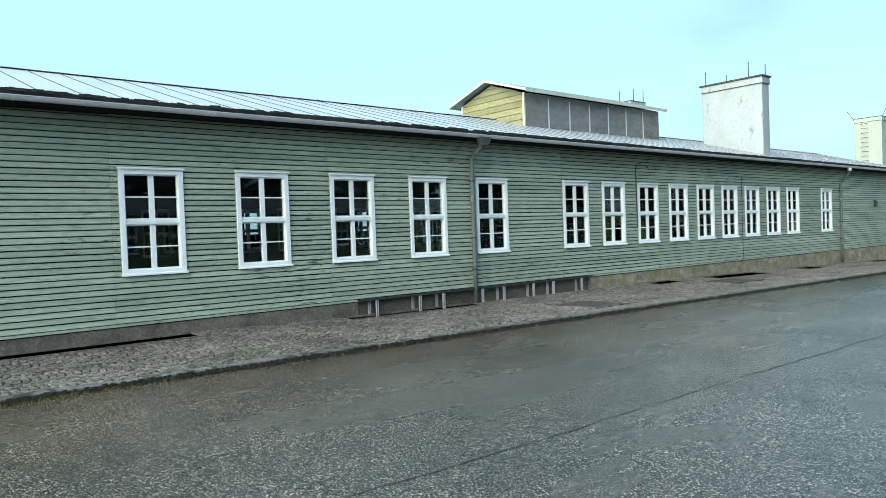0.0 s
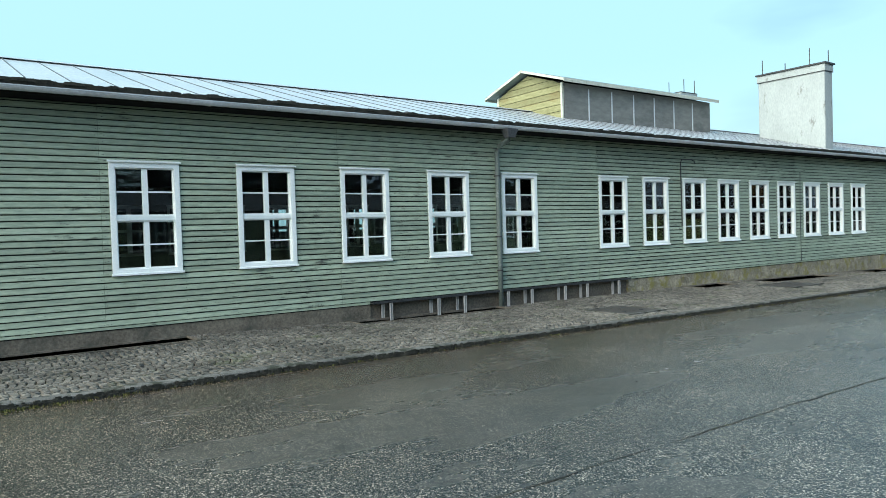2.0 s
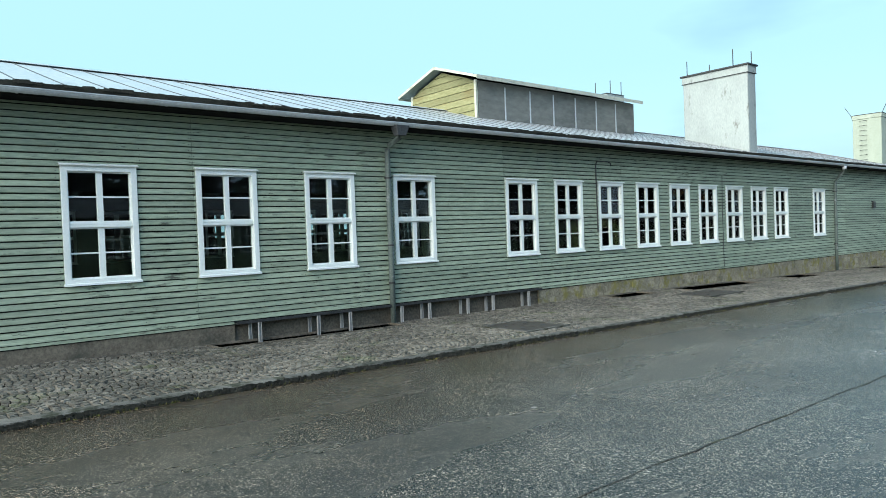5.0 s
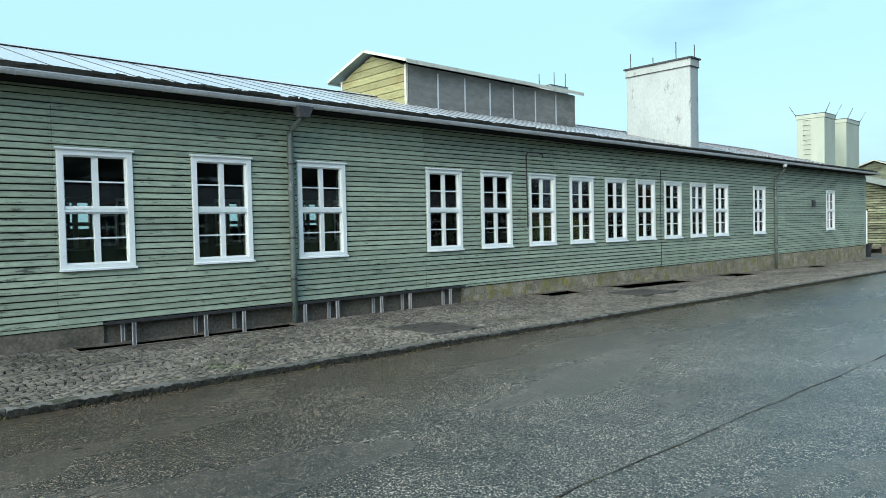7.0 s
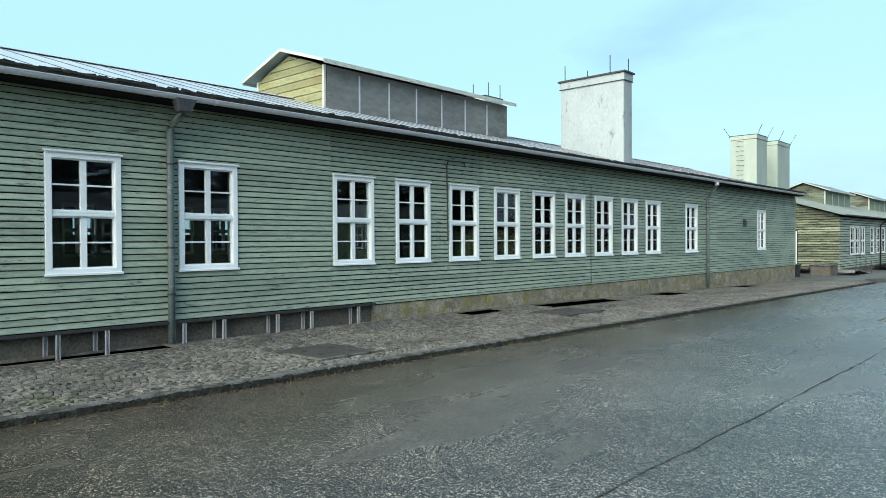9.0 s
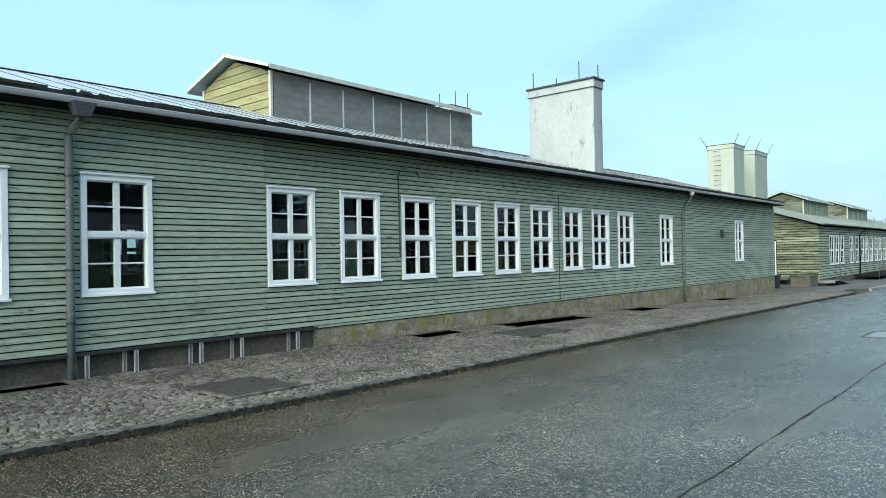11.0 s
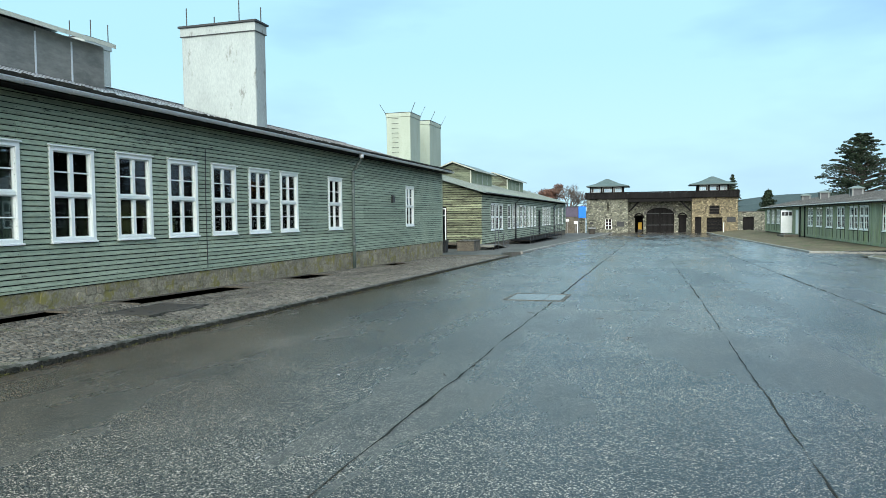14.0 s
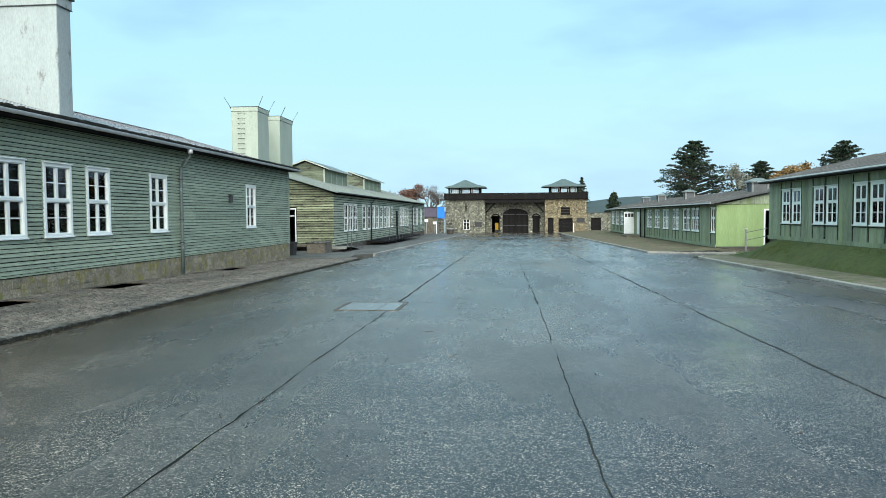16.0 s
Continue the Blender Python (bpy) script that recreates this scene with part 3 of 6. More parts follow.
def build_pavement():
    us = sorted({0.0, KERB_X - 0.01, *[p[i] for p in PITS for i in (0, 1)]})
    vs = sorted({PAVE_Y0, PAVE_Y1, -9.0, -5.8, 1.0, 5.0, 17.0, *[p[i] for p in PITS for i in (2, 3)]})
    bed = Geo()
    for a, b in zip(us, us[1:]):
        for c, d in zip(vs, vs[1:]):
            if not any(p[0] < (a + b) / 2 < p[1] and p[2] < (c + d) / 2 < p[3] for p in PITS):
                k = max(1, int((d - c) / 2))
                for i in range(k):
                    y0, y1 = lerp(c, d, i / k), lerp(c, d, (i + 1) / k)
                    bed.hexa([(a, y0, -1.2), (b, y0, -1.2), (b, y1, -1.2), (a, y1, -1.2), (a, y0, pave_z(a, y0) - 0.022), (b, y0, pave_z(b, y0) - 0.022),
                              (b, y1, pave_z(b, y1) - 0.022), (a, y1, pave_z(a, y1) - 0.022)])
    ob = solo("pavement", bed, joint_earth, "cobbled pavement strip with earth and moss in the joints", "pavement", "structure")
    rng = random.Random(4)
    singles, rest = [], Geo()
    pitch = 0.088
    for i in range(int((KERB_X - 0.10) / pitch)):
        for j in range(int((PAVE_Y1 - PAVE_Y0) / pitch)):
            x = 0.09 + pitch * i + rng.uniform(-0.008, 0.008)
            y = PAVE_Y0 + pitch * (j + 0.5 * (i % 2)) + 0.22 * (1 - (((x % 1.08) - 0.54) / 0.54) ** 2) + rng.uniform(-0.008, 0.008)
            if y > PAVE_Y1 - 0.06:
                continue
            if any(p[0] - 0.06 < x < p[1] + 0.06 and p[2] - 0.06 < y < p[3] + 0.06 for p in PITS):
                continue
            if any(p[0] - 0.10 < x < p[1] + 0.10 and p[2] - 0.10 < y < p[3] + 0.10 for p in HATCHES):
                continue
            h = 0.5 * pitch * rng.uniform(0.87, 0.98)
            z = pave_z(x, y) + rng.uniform(-0.005, 0.004)
            turn = rng.uniform(-0.2, 0.2) + 0.5 * (((x % 1.08) - 0.54) / 0.54)
            ca, sa = math.cos(turn), math.sin(turn)
            cor = [(sx * h * rng.uniform(0.80, 1.06), sy * h * rng.uniform(0.80, 1.06)) for sx, sy in ((-1, -1), (1, -1), (1, 1), (-1, 1))]
            cor = [(u * ca - v * sa, u * sa + v * ca) for u, v in cor]
            pts = [(u, v, -0.035) for u, v in cor] + [(u * 0.80, v * 0.80, rng.uniform(-0.005, 0.004)) for u, v in cor]
            faces = [(4, 5, 6, 7), (0, 1, 5, 4), (1, 2, 6, 5), (2, 3, 7, 6), (3, 0, 4, 7)]
            if -5.4 < y < -4.75:
                singles.append((x, y, z, pts, faces))
            else:
                rest.add([(x + p[0], y + p[1], z + p[2]) for p in pts], faces)
    part("cobbles", rest, cobble_far, ob, "small grey granite cobbles laid in arcs", kind="stuff")
    for x, y, z, pts, faces in singles[:295]:
        part("cobblestone", Geo().add(pts, faces), cobble, ob, at=Matrix.Translation((x, y, z)))
    for x0, x1, y0, y1 in PITS:
        rim = Geo()
        for a, b, c, d in ((x0 - 0.05, x0, y0 - 0.05, y1 + 0.05), (x1, x1 + 0.05, y0 - 0.05, y1 + 0.05), (x0, x1, y0 - 0.05, y0), (x0, x1, y1, y1 + 0.05)):
            z0, z1 = pave_z(a, c) + 0.003, pave_z(a, d) + 0.006
            rim.hexa([(a, c, -0.9), (b, c, -0.9), (b, d, -0.9), (a, d, -0.9), (a, c, z0), (b, c, z0), (b, d, z1), (a, d, z1)])
        rim.box(x0, y0, -0.95, x1, y1, -0.9)
        part("light_well", rim, concrete, ob, "open concrete light well beside the wall")


def build_hatch(x0, x1, y0, y1, label):
    z = pave_z((x0 + x1) / 2, (y0 + y1) / 2) - 0.004
    h = thing("floor_hatch", ((x0 + x1) / 2, (y0 + y1) / 2, z), label, "hatch")
    frame_shape = Geo()
    for a, b, c, d in ((x0 - 0.05, x1 + 0.05, y0 - 0.05, y0), (x0 - 0.05, x1 + 0.05, y1, y1 + 0.05), (x0 - 0.05, x0, y0, y1), (x1, x1 + 0.05, y0, y1)):
        frame_shape.box(a, c, z - 0.06, b, d, z + 0.012)
    part("frame", frame_shape, granite, h, "pale stone surround")
    mid = (y0 + y1) / 2
    for c, d in ((y0 + 0.01, mid - 0.01), (mid + 0.01, y1 - 0.01)):
        leaf = part("cover_plate", Geo().box(x0 + 0.01, c, z - 0.05, x1 - 0.01, d, z + 0.004), rust_plate, h, "rusty steel plate")
        for u in (0.3, 0.7):
            g = Geo().tube([(lerp(x0, x1, u), (c + d) / 2, z), (lerp(x0, x1, u), (c + d) / 2, z + 0.012)], 0.045, 10)
            part("lifting_eye", g, dark_steel, leaf, local=True)


rust_plate = surface("rusty_plate", (0.04, 0.036, 0.031), (0.08, 0.07, 0.058), scale=3, fine=60, rough=0.6, metal=0.2, spread=0.1, bump=0.2)


def build_kerb(name, points, width, height, label, mat, stone=1.0, flip=1, lift=0.0):
    """Kerb stones laid along a line of (x, y), each stone a part."""
    k = thing(name, (points[0][0], points[0][1], road_z(points[0][1])), label, "kerb", kind="structure")
    rng = random.Random(len(points) * 7 + int(points[0][1] * 3) % 97)
    for (xa, ya), (xb, yb) in zip(points, points[1:]):
        ln = math.hypot(xb - xa, yb - ya)
        n = max(1, round(ln / stone))
        nx, ny = flip * (yb - ya) / ln, -flip * (xb - xa) / ln
        for i in range(n):
            t0, t1 = i / n + 0.004 / ln, (i + 1) / n - 0.004 / ln
            x0, y0, x1, y1 = lerp(xa, xb, t0), lerp(ya, yb, t0), lerp(xa, xb, t1), lerp(ya, yb, t1)
            o = rng.uniform(-0.006, 0.006)
            zt0, zt1 = road_z(y0) + height + rng.uniform(-0.006, 0.006), road_z(y1) + height + rng.uniform(-0.006, 0.006)
            b0, b1 = min(zt0, zt1) - height - 0.12, min(zt0, zt1) - height - 0.12
            w = width + o
            c = 0.018
            g = Geo().add([(x0, y0, b0), (x1, y1, b1), (x1, y1, zt1 - c), (x0, y0, zt0 - c), (x0 + nx * c, y0 + ny * c, zt0), (x1 + nx * c, y1 + ny * c, zt1),
                           (x1 + nx * w, y1 + ny * w, zt1), (x0 + nx * w, y0 + ny * w, zt0), (x1 + nx * w, y1 + ny * w, b1), (x0 + nx * w, y0 + ny * w, b0)],
                          [(0, 1, 2, 3), (3, 2, 5, 4), (4, 5, 6, 7), (7, 6, 8, 9), (0, 3, 4, 7, 9), (1, 8, 6, 5, 2)])
            part("kerb_stone", g, mat, k)
    return k


def tufts(name, spots, material, label, size, blades, seed, level=road_z):
    """Small clumps of blades at (x, y, spread)."""
    rng = random.Random(seed)
    g = Geo()
    for x, y, spread in spots:
        for _ in range(blades):
            a, px, py = rng.uniform(0, 6.28), x + rng.gauss(0, spread), y + rng.gauss(0, spread)
            s, z = size * rng.uniform(0.5, 1.3), level(py) if level is road_z else level(px, py)
            dx, dy = math.cos(a) * s * 0.5, math.sin(a) * s * 0.5
            tip = (px + rng.uniform(-s, s) * 0.6, py + rng.uniform(-s, s) * 0.6, z + s)
            g.add([(px - dx, py - dy, z - 0.005), (px + dx, py + dy, z - 0.005), tip], [(0, 1, 2)])
    return solo(name, g, material, label, "plants", "stuff")


# ---- windows ----
def window_kit(w, h, rows_top, rows_low, split, casing, mullion, depth=0.10, flat=1.0):
    """The meshes of one window: casing, head board, sill, sash and panes, seen with x outwards, y along the wall and z up from its lower corner."""
    kit = {"w": w, "h": h}
    c = casing
    ring = [[(y, z) for y, z in ((a, b), (w - a, b), (w - a, h - t), (a, h - t))] for a, b, t in ((0, 0, 0), (c, c * 0.8, c))]
    casing_pts = [(x, y, z) for x in (0.028, -depth) for r in ring for y, z in r]
    casing_faces = []
    for i in range(4):
        j = (i + 1) % 4
        casing_faces += [(i, j, 4 + j, 4 + i), (8 + j, 8 + i, 12 + i, 12 + j), (j, i, 8 + i, 8 + j), (4 + i, 4 + j, 12 + j, 12 + i)]
    kit["casing"] = Geo().add(casing_pts, casing_faces).mesh("window", white_paint, 0.005)
    kit["head"] = Geo().extrude([(0.029, -0.02, h - 0.004), (0.062, -0.02, h - 0.008), (0.062, -0.02, h + 0.012), (-0.01, -0.02, h + 0.034), (-0.01, -0.02, h + 0.001)], (0, w + 0.04, 0)).mesh("drip_board", white_paint, 0.003)
    kit["sill"] = Geo().extrude([(0.029, -0.015, 0.012), (0.06, -0.015, 0.004), (0.06, -0.015, -0.026), (-0.01, -0.015, -0.026), (-0.01, -0.015, -0.001), (0.029, -0.015, -0.001)], (0, w + 0.03, 0)).mesh("window_sill", white_paint, 0.003)
    zb, zt = c * 0.8, h - c
    zm = lerp(zb, zt, split)
    bar = 0.022
    m = mullion / 2
    mid = w / 2
    sash = Geo().box(-0.075, c, zm - 0.038, 0.006, w - c, zm + 0.038).box(-0.05, c, zm - 0.030, 0.024, w - c, zm - 0.010).box(-0.05, c, zm + 0.014, 0.016, w - c, zm + 0.030)
    panes = []
    for z0, z1, rows in ((zb, zm - 0.038, rows_low), (zm + 0.038, zt, rows_top)):
        sash.box(-0.068, mid - m, z0, -0.008, mid + m, z1)
        sash.box(-0.068, c, z0, -0.012, mid - m, z0 + 0.02).box(-0.068, mid + m, z0, -0.012, w - c, z0 + 0.02)
        sash.box(-0.068, c, z1 - 0.016, -0.012, mid - m, z1).box(-0.068, mid + m, z1 - 0.016, -0.012, w - c, z1)
        sash.box(-0.068, c, z0 + 0.02, -0.012, c + 0.014, z1 - 0.016).box(-0.068, w - c - 0.014, z0 + 0.02, -0.012, w - c, z1 - 0.016)
        for ya, yb in ((c + 0.014, mid - m), (mid + m, w - c - 0.014)):
            for r in range(rows):
                a, b = lerp(z0 + 0.02, z1 - 0.016, r / rows), lerp(z0 + 0.02, z1 - 0.016, (r + 1) / rows)
                if r:
                    sash.box(-0.062, ya, a - bar / 2, -0.016, yb, a + bar / 2)
                panes.append(Geo().box(-0.045, ya - 0.004, a + (bar / 2 - 0.004 if r else -0.004), -0.040, yb + 0.004, b - (bar / 2 - 0.004 if r < rows - 1 else -0.004)).mesh("pane", pane_glass))
    kit["sash"], kit["panes"] = sash.mesh("sash", white_paint), panes
    if flat != 1.0:
        for me in [kit["casing"], kit["sash"], *panes]:
            me.transform(Matrix.Diagonal((flat, 1, 1, 1)))
    return kit


def put_window(kit, parent, m, label=""):
    ob = part("window", kit["casing"], None, parent, label, at=m)
    for key, name in (("head", "drip_board"), ("sill", "window_sill"), ("sash", "sash")):
        part(name, kit[key], None, ob, local=True)
    for me in kit["panes"]:
        p = part("pane", me, None, ob, local=True)
        p.visible_shadow = False
    return ob


def face_east(x, y, z):
    """A window pose on a wall that looks along +x."""
    return Matrix.Translation((x, y, z))


def face_west(x, y, z, w):
    return Matrix.Translation((x, y + w, z)) @ Matrix.Rotation(math.pi, 4, "Z")


def face_south(x, y, z):
    """On a wall that looks along -y, from its left corner."""
    return Matrix.Translation((x, y, z)) @ Matrix.Rotation(-math.pi / 2, 4, "Z")


# ---- the long barrack ----
dark_zinc = surface("dark_zinc", (0.06, 0.064, 0.067), (0.12, 0.126, 0.13), scale=3, fine=30, rough=0.5, metal=0.4, spread=0, bump=0.05)
B_Y0, B_Y1, B_BACK, RIDGE_X, RIDGE_Z = -30.0, 28.1, -10.6, -5.3, 5.33
EAVE_X, EAVE_Z, SIDE_Z0, SIDE_Z1 = 0.42, 3.69, 0.366, 3.61
WIN_W, WIN_H, WIN_Z = 1.0, 1.655, 1.12
WINDOWS = [-10.5, -8.6, -6.73, -4.85, -2.98, 0.0, 1.59, 3.2, 4.78, 6.33, 7.83, 9.36, 10.93, 12.5, 15.5, 22.78]
SEAMS = [-30.0, -24.5, -17.6, -10.62, -6.77, -0.04, 4.15, 8.83, 13.7, 18.4, 23.9, 28.1]


def roof_z(x):
    return lerp(EAVE_Z, RIDGE_Z, (EAVE_X - x) / (EAVE_X - RIDGE_X))


def build_barrack():
    b = thing("barrack", (B_BACK / 2, 0, 0), "long green weatherboarded wooden barrack with white windows and zinc roof", "building")
    holes = [(y + 0.05, y + WIN_W - 0.05, WIN_Z + 0.05, WIN_Z + WIN_H - 0.05) for y in WINDOWS]
    back_holes = [(y, y + 0.62, 1.78, 2.50) for y in [-3.7 + 1.5 * i for i in range(20)]]
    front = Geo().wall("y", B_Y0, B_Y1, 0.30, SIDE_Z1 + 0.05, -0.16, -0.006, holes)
    part("wall", front, backing, b, "near-black boarding that colours in the shade between weatherboards")
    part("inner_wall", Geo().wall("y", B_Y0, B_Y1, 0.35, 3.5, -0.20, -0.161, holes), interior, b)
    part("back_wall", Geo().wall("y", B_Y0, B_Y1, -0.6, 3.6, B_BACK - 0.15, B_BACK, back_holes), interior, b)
    gable = [(-0.006, 0.3), (-0.006, 3.55), (RIDGE_X, RIDGE_Z - 0.06), (B_BACK, 3.55), (B_BACK, 0.3)]
    for y in (B_Y0, B_Y1 - 0.15):
        part("gable_wall", Geo().extrude([(x, y, z) for x, z in gable], (0, 0.15, 0)), siding_far, b)
    # Added wall: blocks the bright lower view through the back windows.
    part("yard_wall", Geo().box(-13.3, B_Y0, -1.5, -13.1, B_Y1, 1.7), siding_far, b)
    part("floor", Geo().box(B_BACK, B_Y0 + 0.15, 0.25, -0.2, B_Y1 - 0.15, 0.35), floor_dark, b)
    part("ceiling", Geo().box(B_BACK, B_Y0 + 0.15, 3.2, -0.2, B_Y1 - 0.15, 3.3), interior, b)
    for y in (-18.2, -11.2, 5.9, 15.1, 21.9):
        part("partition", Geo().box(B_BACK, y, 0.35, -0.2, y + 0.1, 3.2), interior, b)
    # plinth: plain concrete behind the steel props, rubble stones elsewhere
    part("plinth", Geo().box(-0.30, -6.2, -0.7, -0.045, 0.97, 0.30).box(-0.30, B_Y0, -0.7, 0.015, -6.2, 0.30), concrete, b, "rough concrete base")
    part("plinth_mortar", Geo().box(-0.30, 0.975, -0.7, 0.005, B_Y1, 0.298), stone_plinth, b, "mortared rubble base")
    part("corner_board", Geo().box(-0.02, B_Y1 - 0.11, 0.30, 0.026, B_Y1 + 0.02, 3.5), siding, b, bevel=0.004)
    # roof
    t = 0.06
    sheet = Geo().hexa([(EAVE_X, B_Y0 - 0.3, EAVE_Z - t), (EAVE_X, B_Y1 + 0.35, EAVE_Z - t), (RIDGE_X, B_Y1 + 0.35, RIDGE_Z - t), (RIDGE_X, B_Y0 - 0.3, RIDGE_Z - t),
                        (EAVE_X, B_Y0 - 0.3, EAVE_Z), (EAVE_X, B_Y1 + 0.35, EAVE_Z), (RIDGE_X, B_Y1 + 0.35, RIDGE_Z), (RIDGE_X, B_Y0 - 0.3, RIDGE_Z)])
    roof = part("roof", sheet, zinc_roof, b, "zinc sheet roof with standing seams, wet")
    bx = 2 * RIDGE_X - EAVE_X
    back = Geo().hexa([(bx, B_Y0 - 0.3, EAVE_Z - t), (RIDGE_X, B_Y0 - 0.3, RIDGE_Z - t), (RIDGE_X, B_Y1 + 0.35, RIDGE_Z - t), (bx, B_Y1 + 0.35, EAVE_Z - t),
                       (bx, B_Y0 - 0.3, EAVE_Z), (RIDGE_X, B_Y0 - 0.3, RIDGE_Z), (RIDGE_X, B_Y1 + 0.35, RIDGE_Z), (bx, B_Y1 + 0.35, EAVE_Z)])
    part("roof_back", back, zinc_roof, b)
    seam = Geo().hexa([(EAVE_X - 0.02, -0.012, EAVE_Z), (EAVE_X - 0.02, 0.012, EAVE_Z), (RIDGE_X, 0.012, RIDGE_Z), (RIDGE_X, -0.012, RIDGE_Z),
                       (EAVE_X - 0.02, -0.008, EAVE_Z + 0.014), (EAVE_X - 0.02, 0.008, EAVE_Z + 0.014), (RIDGE_X, 0.008, RIDGE_Z + 0.014), (RIDGE_X, -0.008, RIDGE_Z + 0.014)]).mesh("seam", dark_zinc)
    y = B_Y0
    while y < B_Y1 + 0.3:
        p = part("seam", seam, None, roof, at=Matrix.Translation((0, y, 0)), local=True)
        y += 0.62
    part("ridge_cap", Geo().extrude([(RIDGE_X - 0.16, B_Y0 - 0.3, RIDGE_Z - 0.01), (RIDGE_X, B_Y0 - 0.3, RIDGE_Z + 0.05), (RIDGE_X + 0.16, B_Y0 - 0.3, RIDGE_Z - 0.01)], (0, B_Y1 - B_Y0 + 0.65, 0)), zinc_roof, b)
    # Soffit and eave board carry the gutter's shadow in their near-black colour.
    part("soffit", Geo().box(0.03, B_Y0 - 0.25, SIDE_Z1 - 0.005, 0.22, B_Y1 + 0.3, SIDE_Z1 + 0.02), dark_wood_and_shade, b)
    part("eave_board", Geo().box(0.22, B_Y0 - 0.25, SIDE_Z1 - 0.005, EAVE_X + 0.004, B_Y1 + 0.3, SIDE_Z1 + 0.02), dark_wood_and_shade, b, "eave board coloured near black for the shadow under the gutter")
    # snow guard and debris along the eave
    rng = random.Random(9)
    guard = Geo()
    y = B_Y0 - 0.3
    while y < B_Y1 + 0.3:
        ln, h = min(rng.uniform(0.25, 0.7), B_Y1 + 0.32 - y), 0.094 + rng.uniform(-0.014, 0.018)
        back = EAVE_X - rng.uniform(0.16, 0.30)
        guard.extrude([(EAVE_X + 0.004, y, EAVE_Z - 0.075), (EAVE_X + 0.016, y, EAVE_Z - 0.075), (EAVE_X + 0.016, y, EAVE_Z + h), (back, y, roof_z(back) + 0.030), (back, y, roof_z(back) + 0.002), (EAVE_X + 0.004, y, EAVE_Z + 0.002)], (0, ln, 0))
        y += ln
    guard.tube([(EAVE_X - 0.26, B_Y0, roof_z(EAVE_X - 0.26) + 0.05), (EAVE_X - 0.26, B_Y1 + 0.2, roof_z(EAVE_X - 0.26) + 0.05)], 0.012, 6)
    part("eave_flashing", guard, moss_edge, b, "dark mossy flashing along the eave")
    debris = Geo()
    for _ in range(5200):
        y, s = rng.uniform(B_Y0, B_Y1), rng.uniform(0.015, 0.05)
        x = EAVE_X - 0.50 * rng.random() ** 1.8
        z = roof_z(x) + max(0.0, 0.07 - 0.3 * (EAVE_X - x))
        debris.hexa([(x + i * s * rng.uniform(0.6, 1), y + j * s * 2.5 * rng.uniform(0.6, 1), z - 0.005) for i, j in ((-1, -1), (1, -1), (1, 1), (-1, 1))]
                    + [(x + i * s * 0.5, y + j * s * 1.4, z + s * rng.uniform(0.5, 1.1)) for i, j in ((-1, -1), (1, -1), (1, 1), (-1, 1))])
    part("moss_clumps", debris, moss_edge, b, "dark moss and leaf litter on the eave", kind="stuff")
    gut = Geo()
    gr, gz = 0.058, EAVE_Z - 0.018
    rim = [(EAVE_X + 0.02 + gr + gr * math.cos(a), gz + gr * math.sin(a)) for a in [math.pi + math.pi * i / 8 for i in range(9)]]
    inner = [(EAVE_X + 0.02 + gr + (gr - 0.006) * math.cos(a), gz + (gr - 0.006) * math.sin(a)) for a in [2 * math.pi - math.pi * i / 8 for i in range(9)]]
    bead = [(EAVE_X + 0.032 + 2 * gr, gz), (EAVE_X + 0.032 + 2 * gr, gz + 0.014), (EAVE_X + 0.017 + 2 * gr, gz + 0.014)]
    gut.extrude([(x, B_Y0 - 0.3, z) for x, z in rim + bead + inner], (0, B_Y1 - B_Y0 + 0.62, 0))
    gutter = part("gutter", gut, gutter_zinc, b, "half-round zinc gutter")
    bow = [math.pi + math.pi * i / 8 for i in range(9)]
    hook = Geo().extrude([(EAVE_X + 0.02 + gr + r * math.cos(a), -0.012, gz + r * math.sin(a)) for r, turn in ((gr + 0.001, bow), (gr + 0.007, bow[::-1])) for a in turn], (0, 0.024, 0))
    hook = hook.mesh("gutter_hook", gutter_zinc)
    y = B_Y0 + 0.4
    while y < B_Y1:
        p = part("gutter_hook", hook, None, gutter, at=Matrix.Translation((0, y, 0)), local=True)
        y += 0.93
    # downpipes
    for y, box, dy in ((-3.13, True, 0.0), (17.1, False, 0.17)):
        gx, lift = EAVE_X + 0.075, 0.16 if box else 0.0
        py = y - 0.02 + dy
        path = [(gx, y, EAVE_Z - 0.1), (gx, y, EAVE_Z - 0.20), (gx - 0.03, y, EAVE_Z - 0.27), (0.17, py, EAVE_Z - 0.54 + lift), (0.115, py, EAVE_Z - 0.60 + lift), (0.105, py, EAVE_Z - 0.68 + lift), (0.105, py, 2.4), (0.105, py, 1.2), (0.105, py, base_z(y) - 0.05)]
        dp = part("downpipe", Geo().tube(path, 0.052, 12), pipe_green, b, "green painted metal downpipe", smooth=True)
        if box:
            hop = Geo().hexa([(gx - 0.07, y - 0.09, EAVE_Z - 0.24), (gx + 0.07, y - 0.09, EAVE_Z - 0.24), (gx + 0.07, y + 0.09, EAVE_Z - 0.24), (gx - 0.07, y + 0.09, EAVE_Z - 0.24),
                              (gx - 0.10, y - 0.15, EAVE_Z - 0.06), (gx + 0.11, y - 0.15, EAVE_Z - 0.06), (gx + 0.11, y + 0.15, EAVE_Z - 0.06), (gx - 0.10, y + 0.15, EAVE_Z - 0.06)])
            part("rain_hopper", hop, dark_zinc, b, "dark zinc rain hopper", bevel=0.006)
        else:
            part("pipe_outlet", Geo().tube([(gx, y, EAVE_Z - 0.2), (gx, y, EAVE_Z - 0.08)], 0.075, 12), gutter_zinc, b, smooth=True)
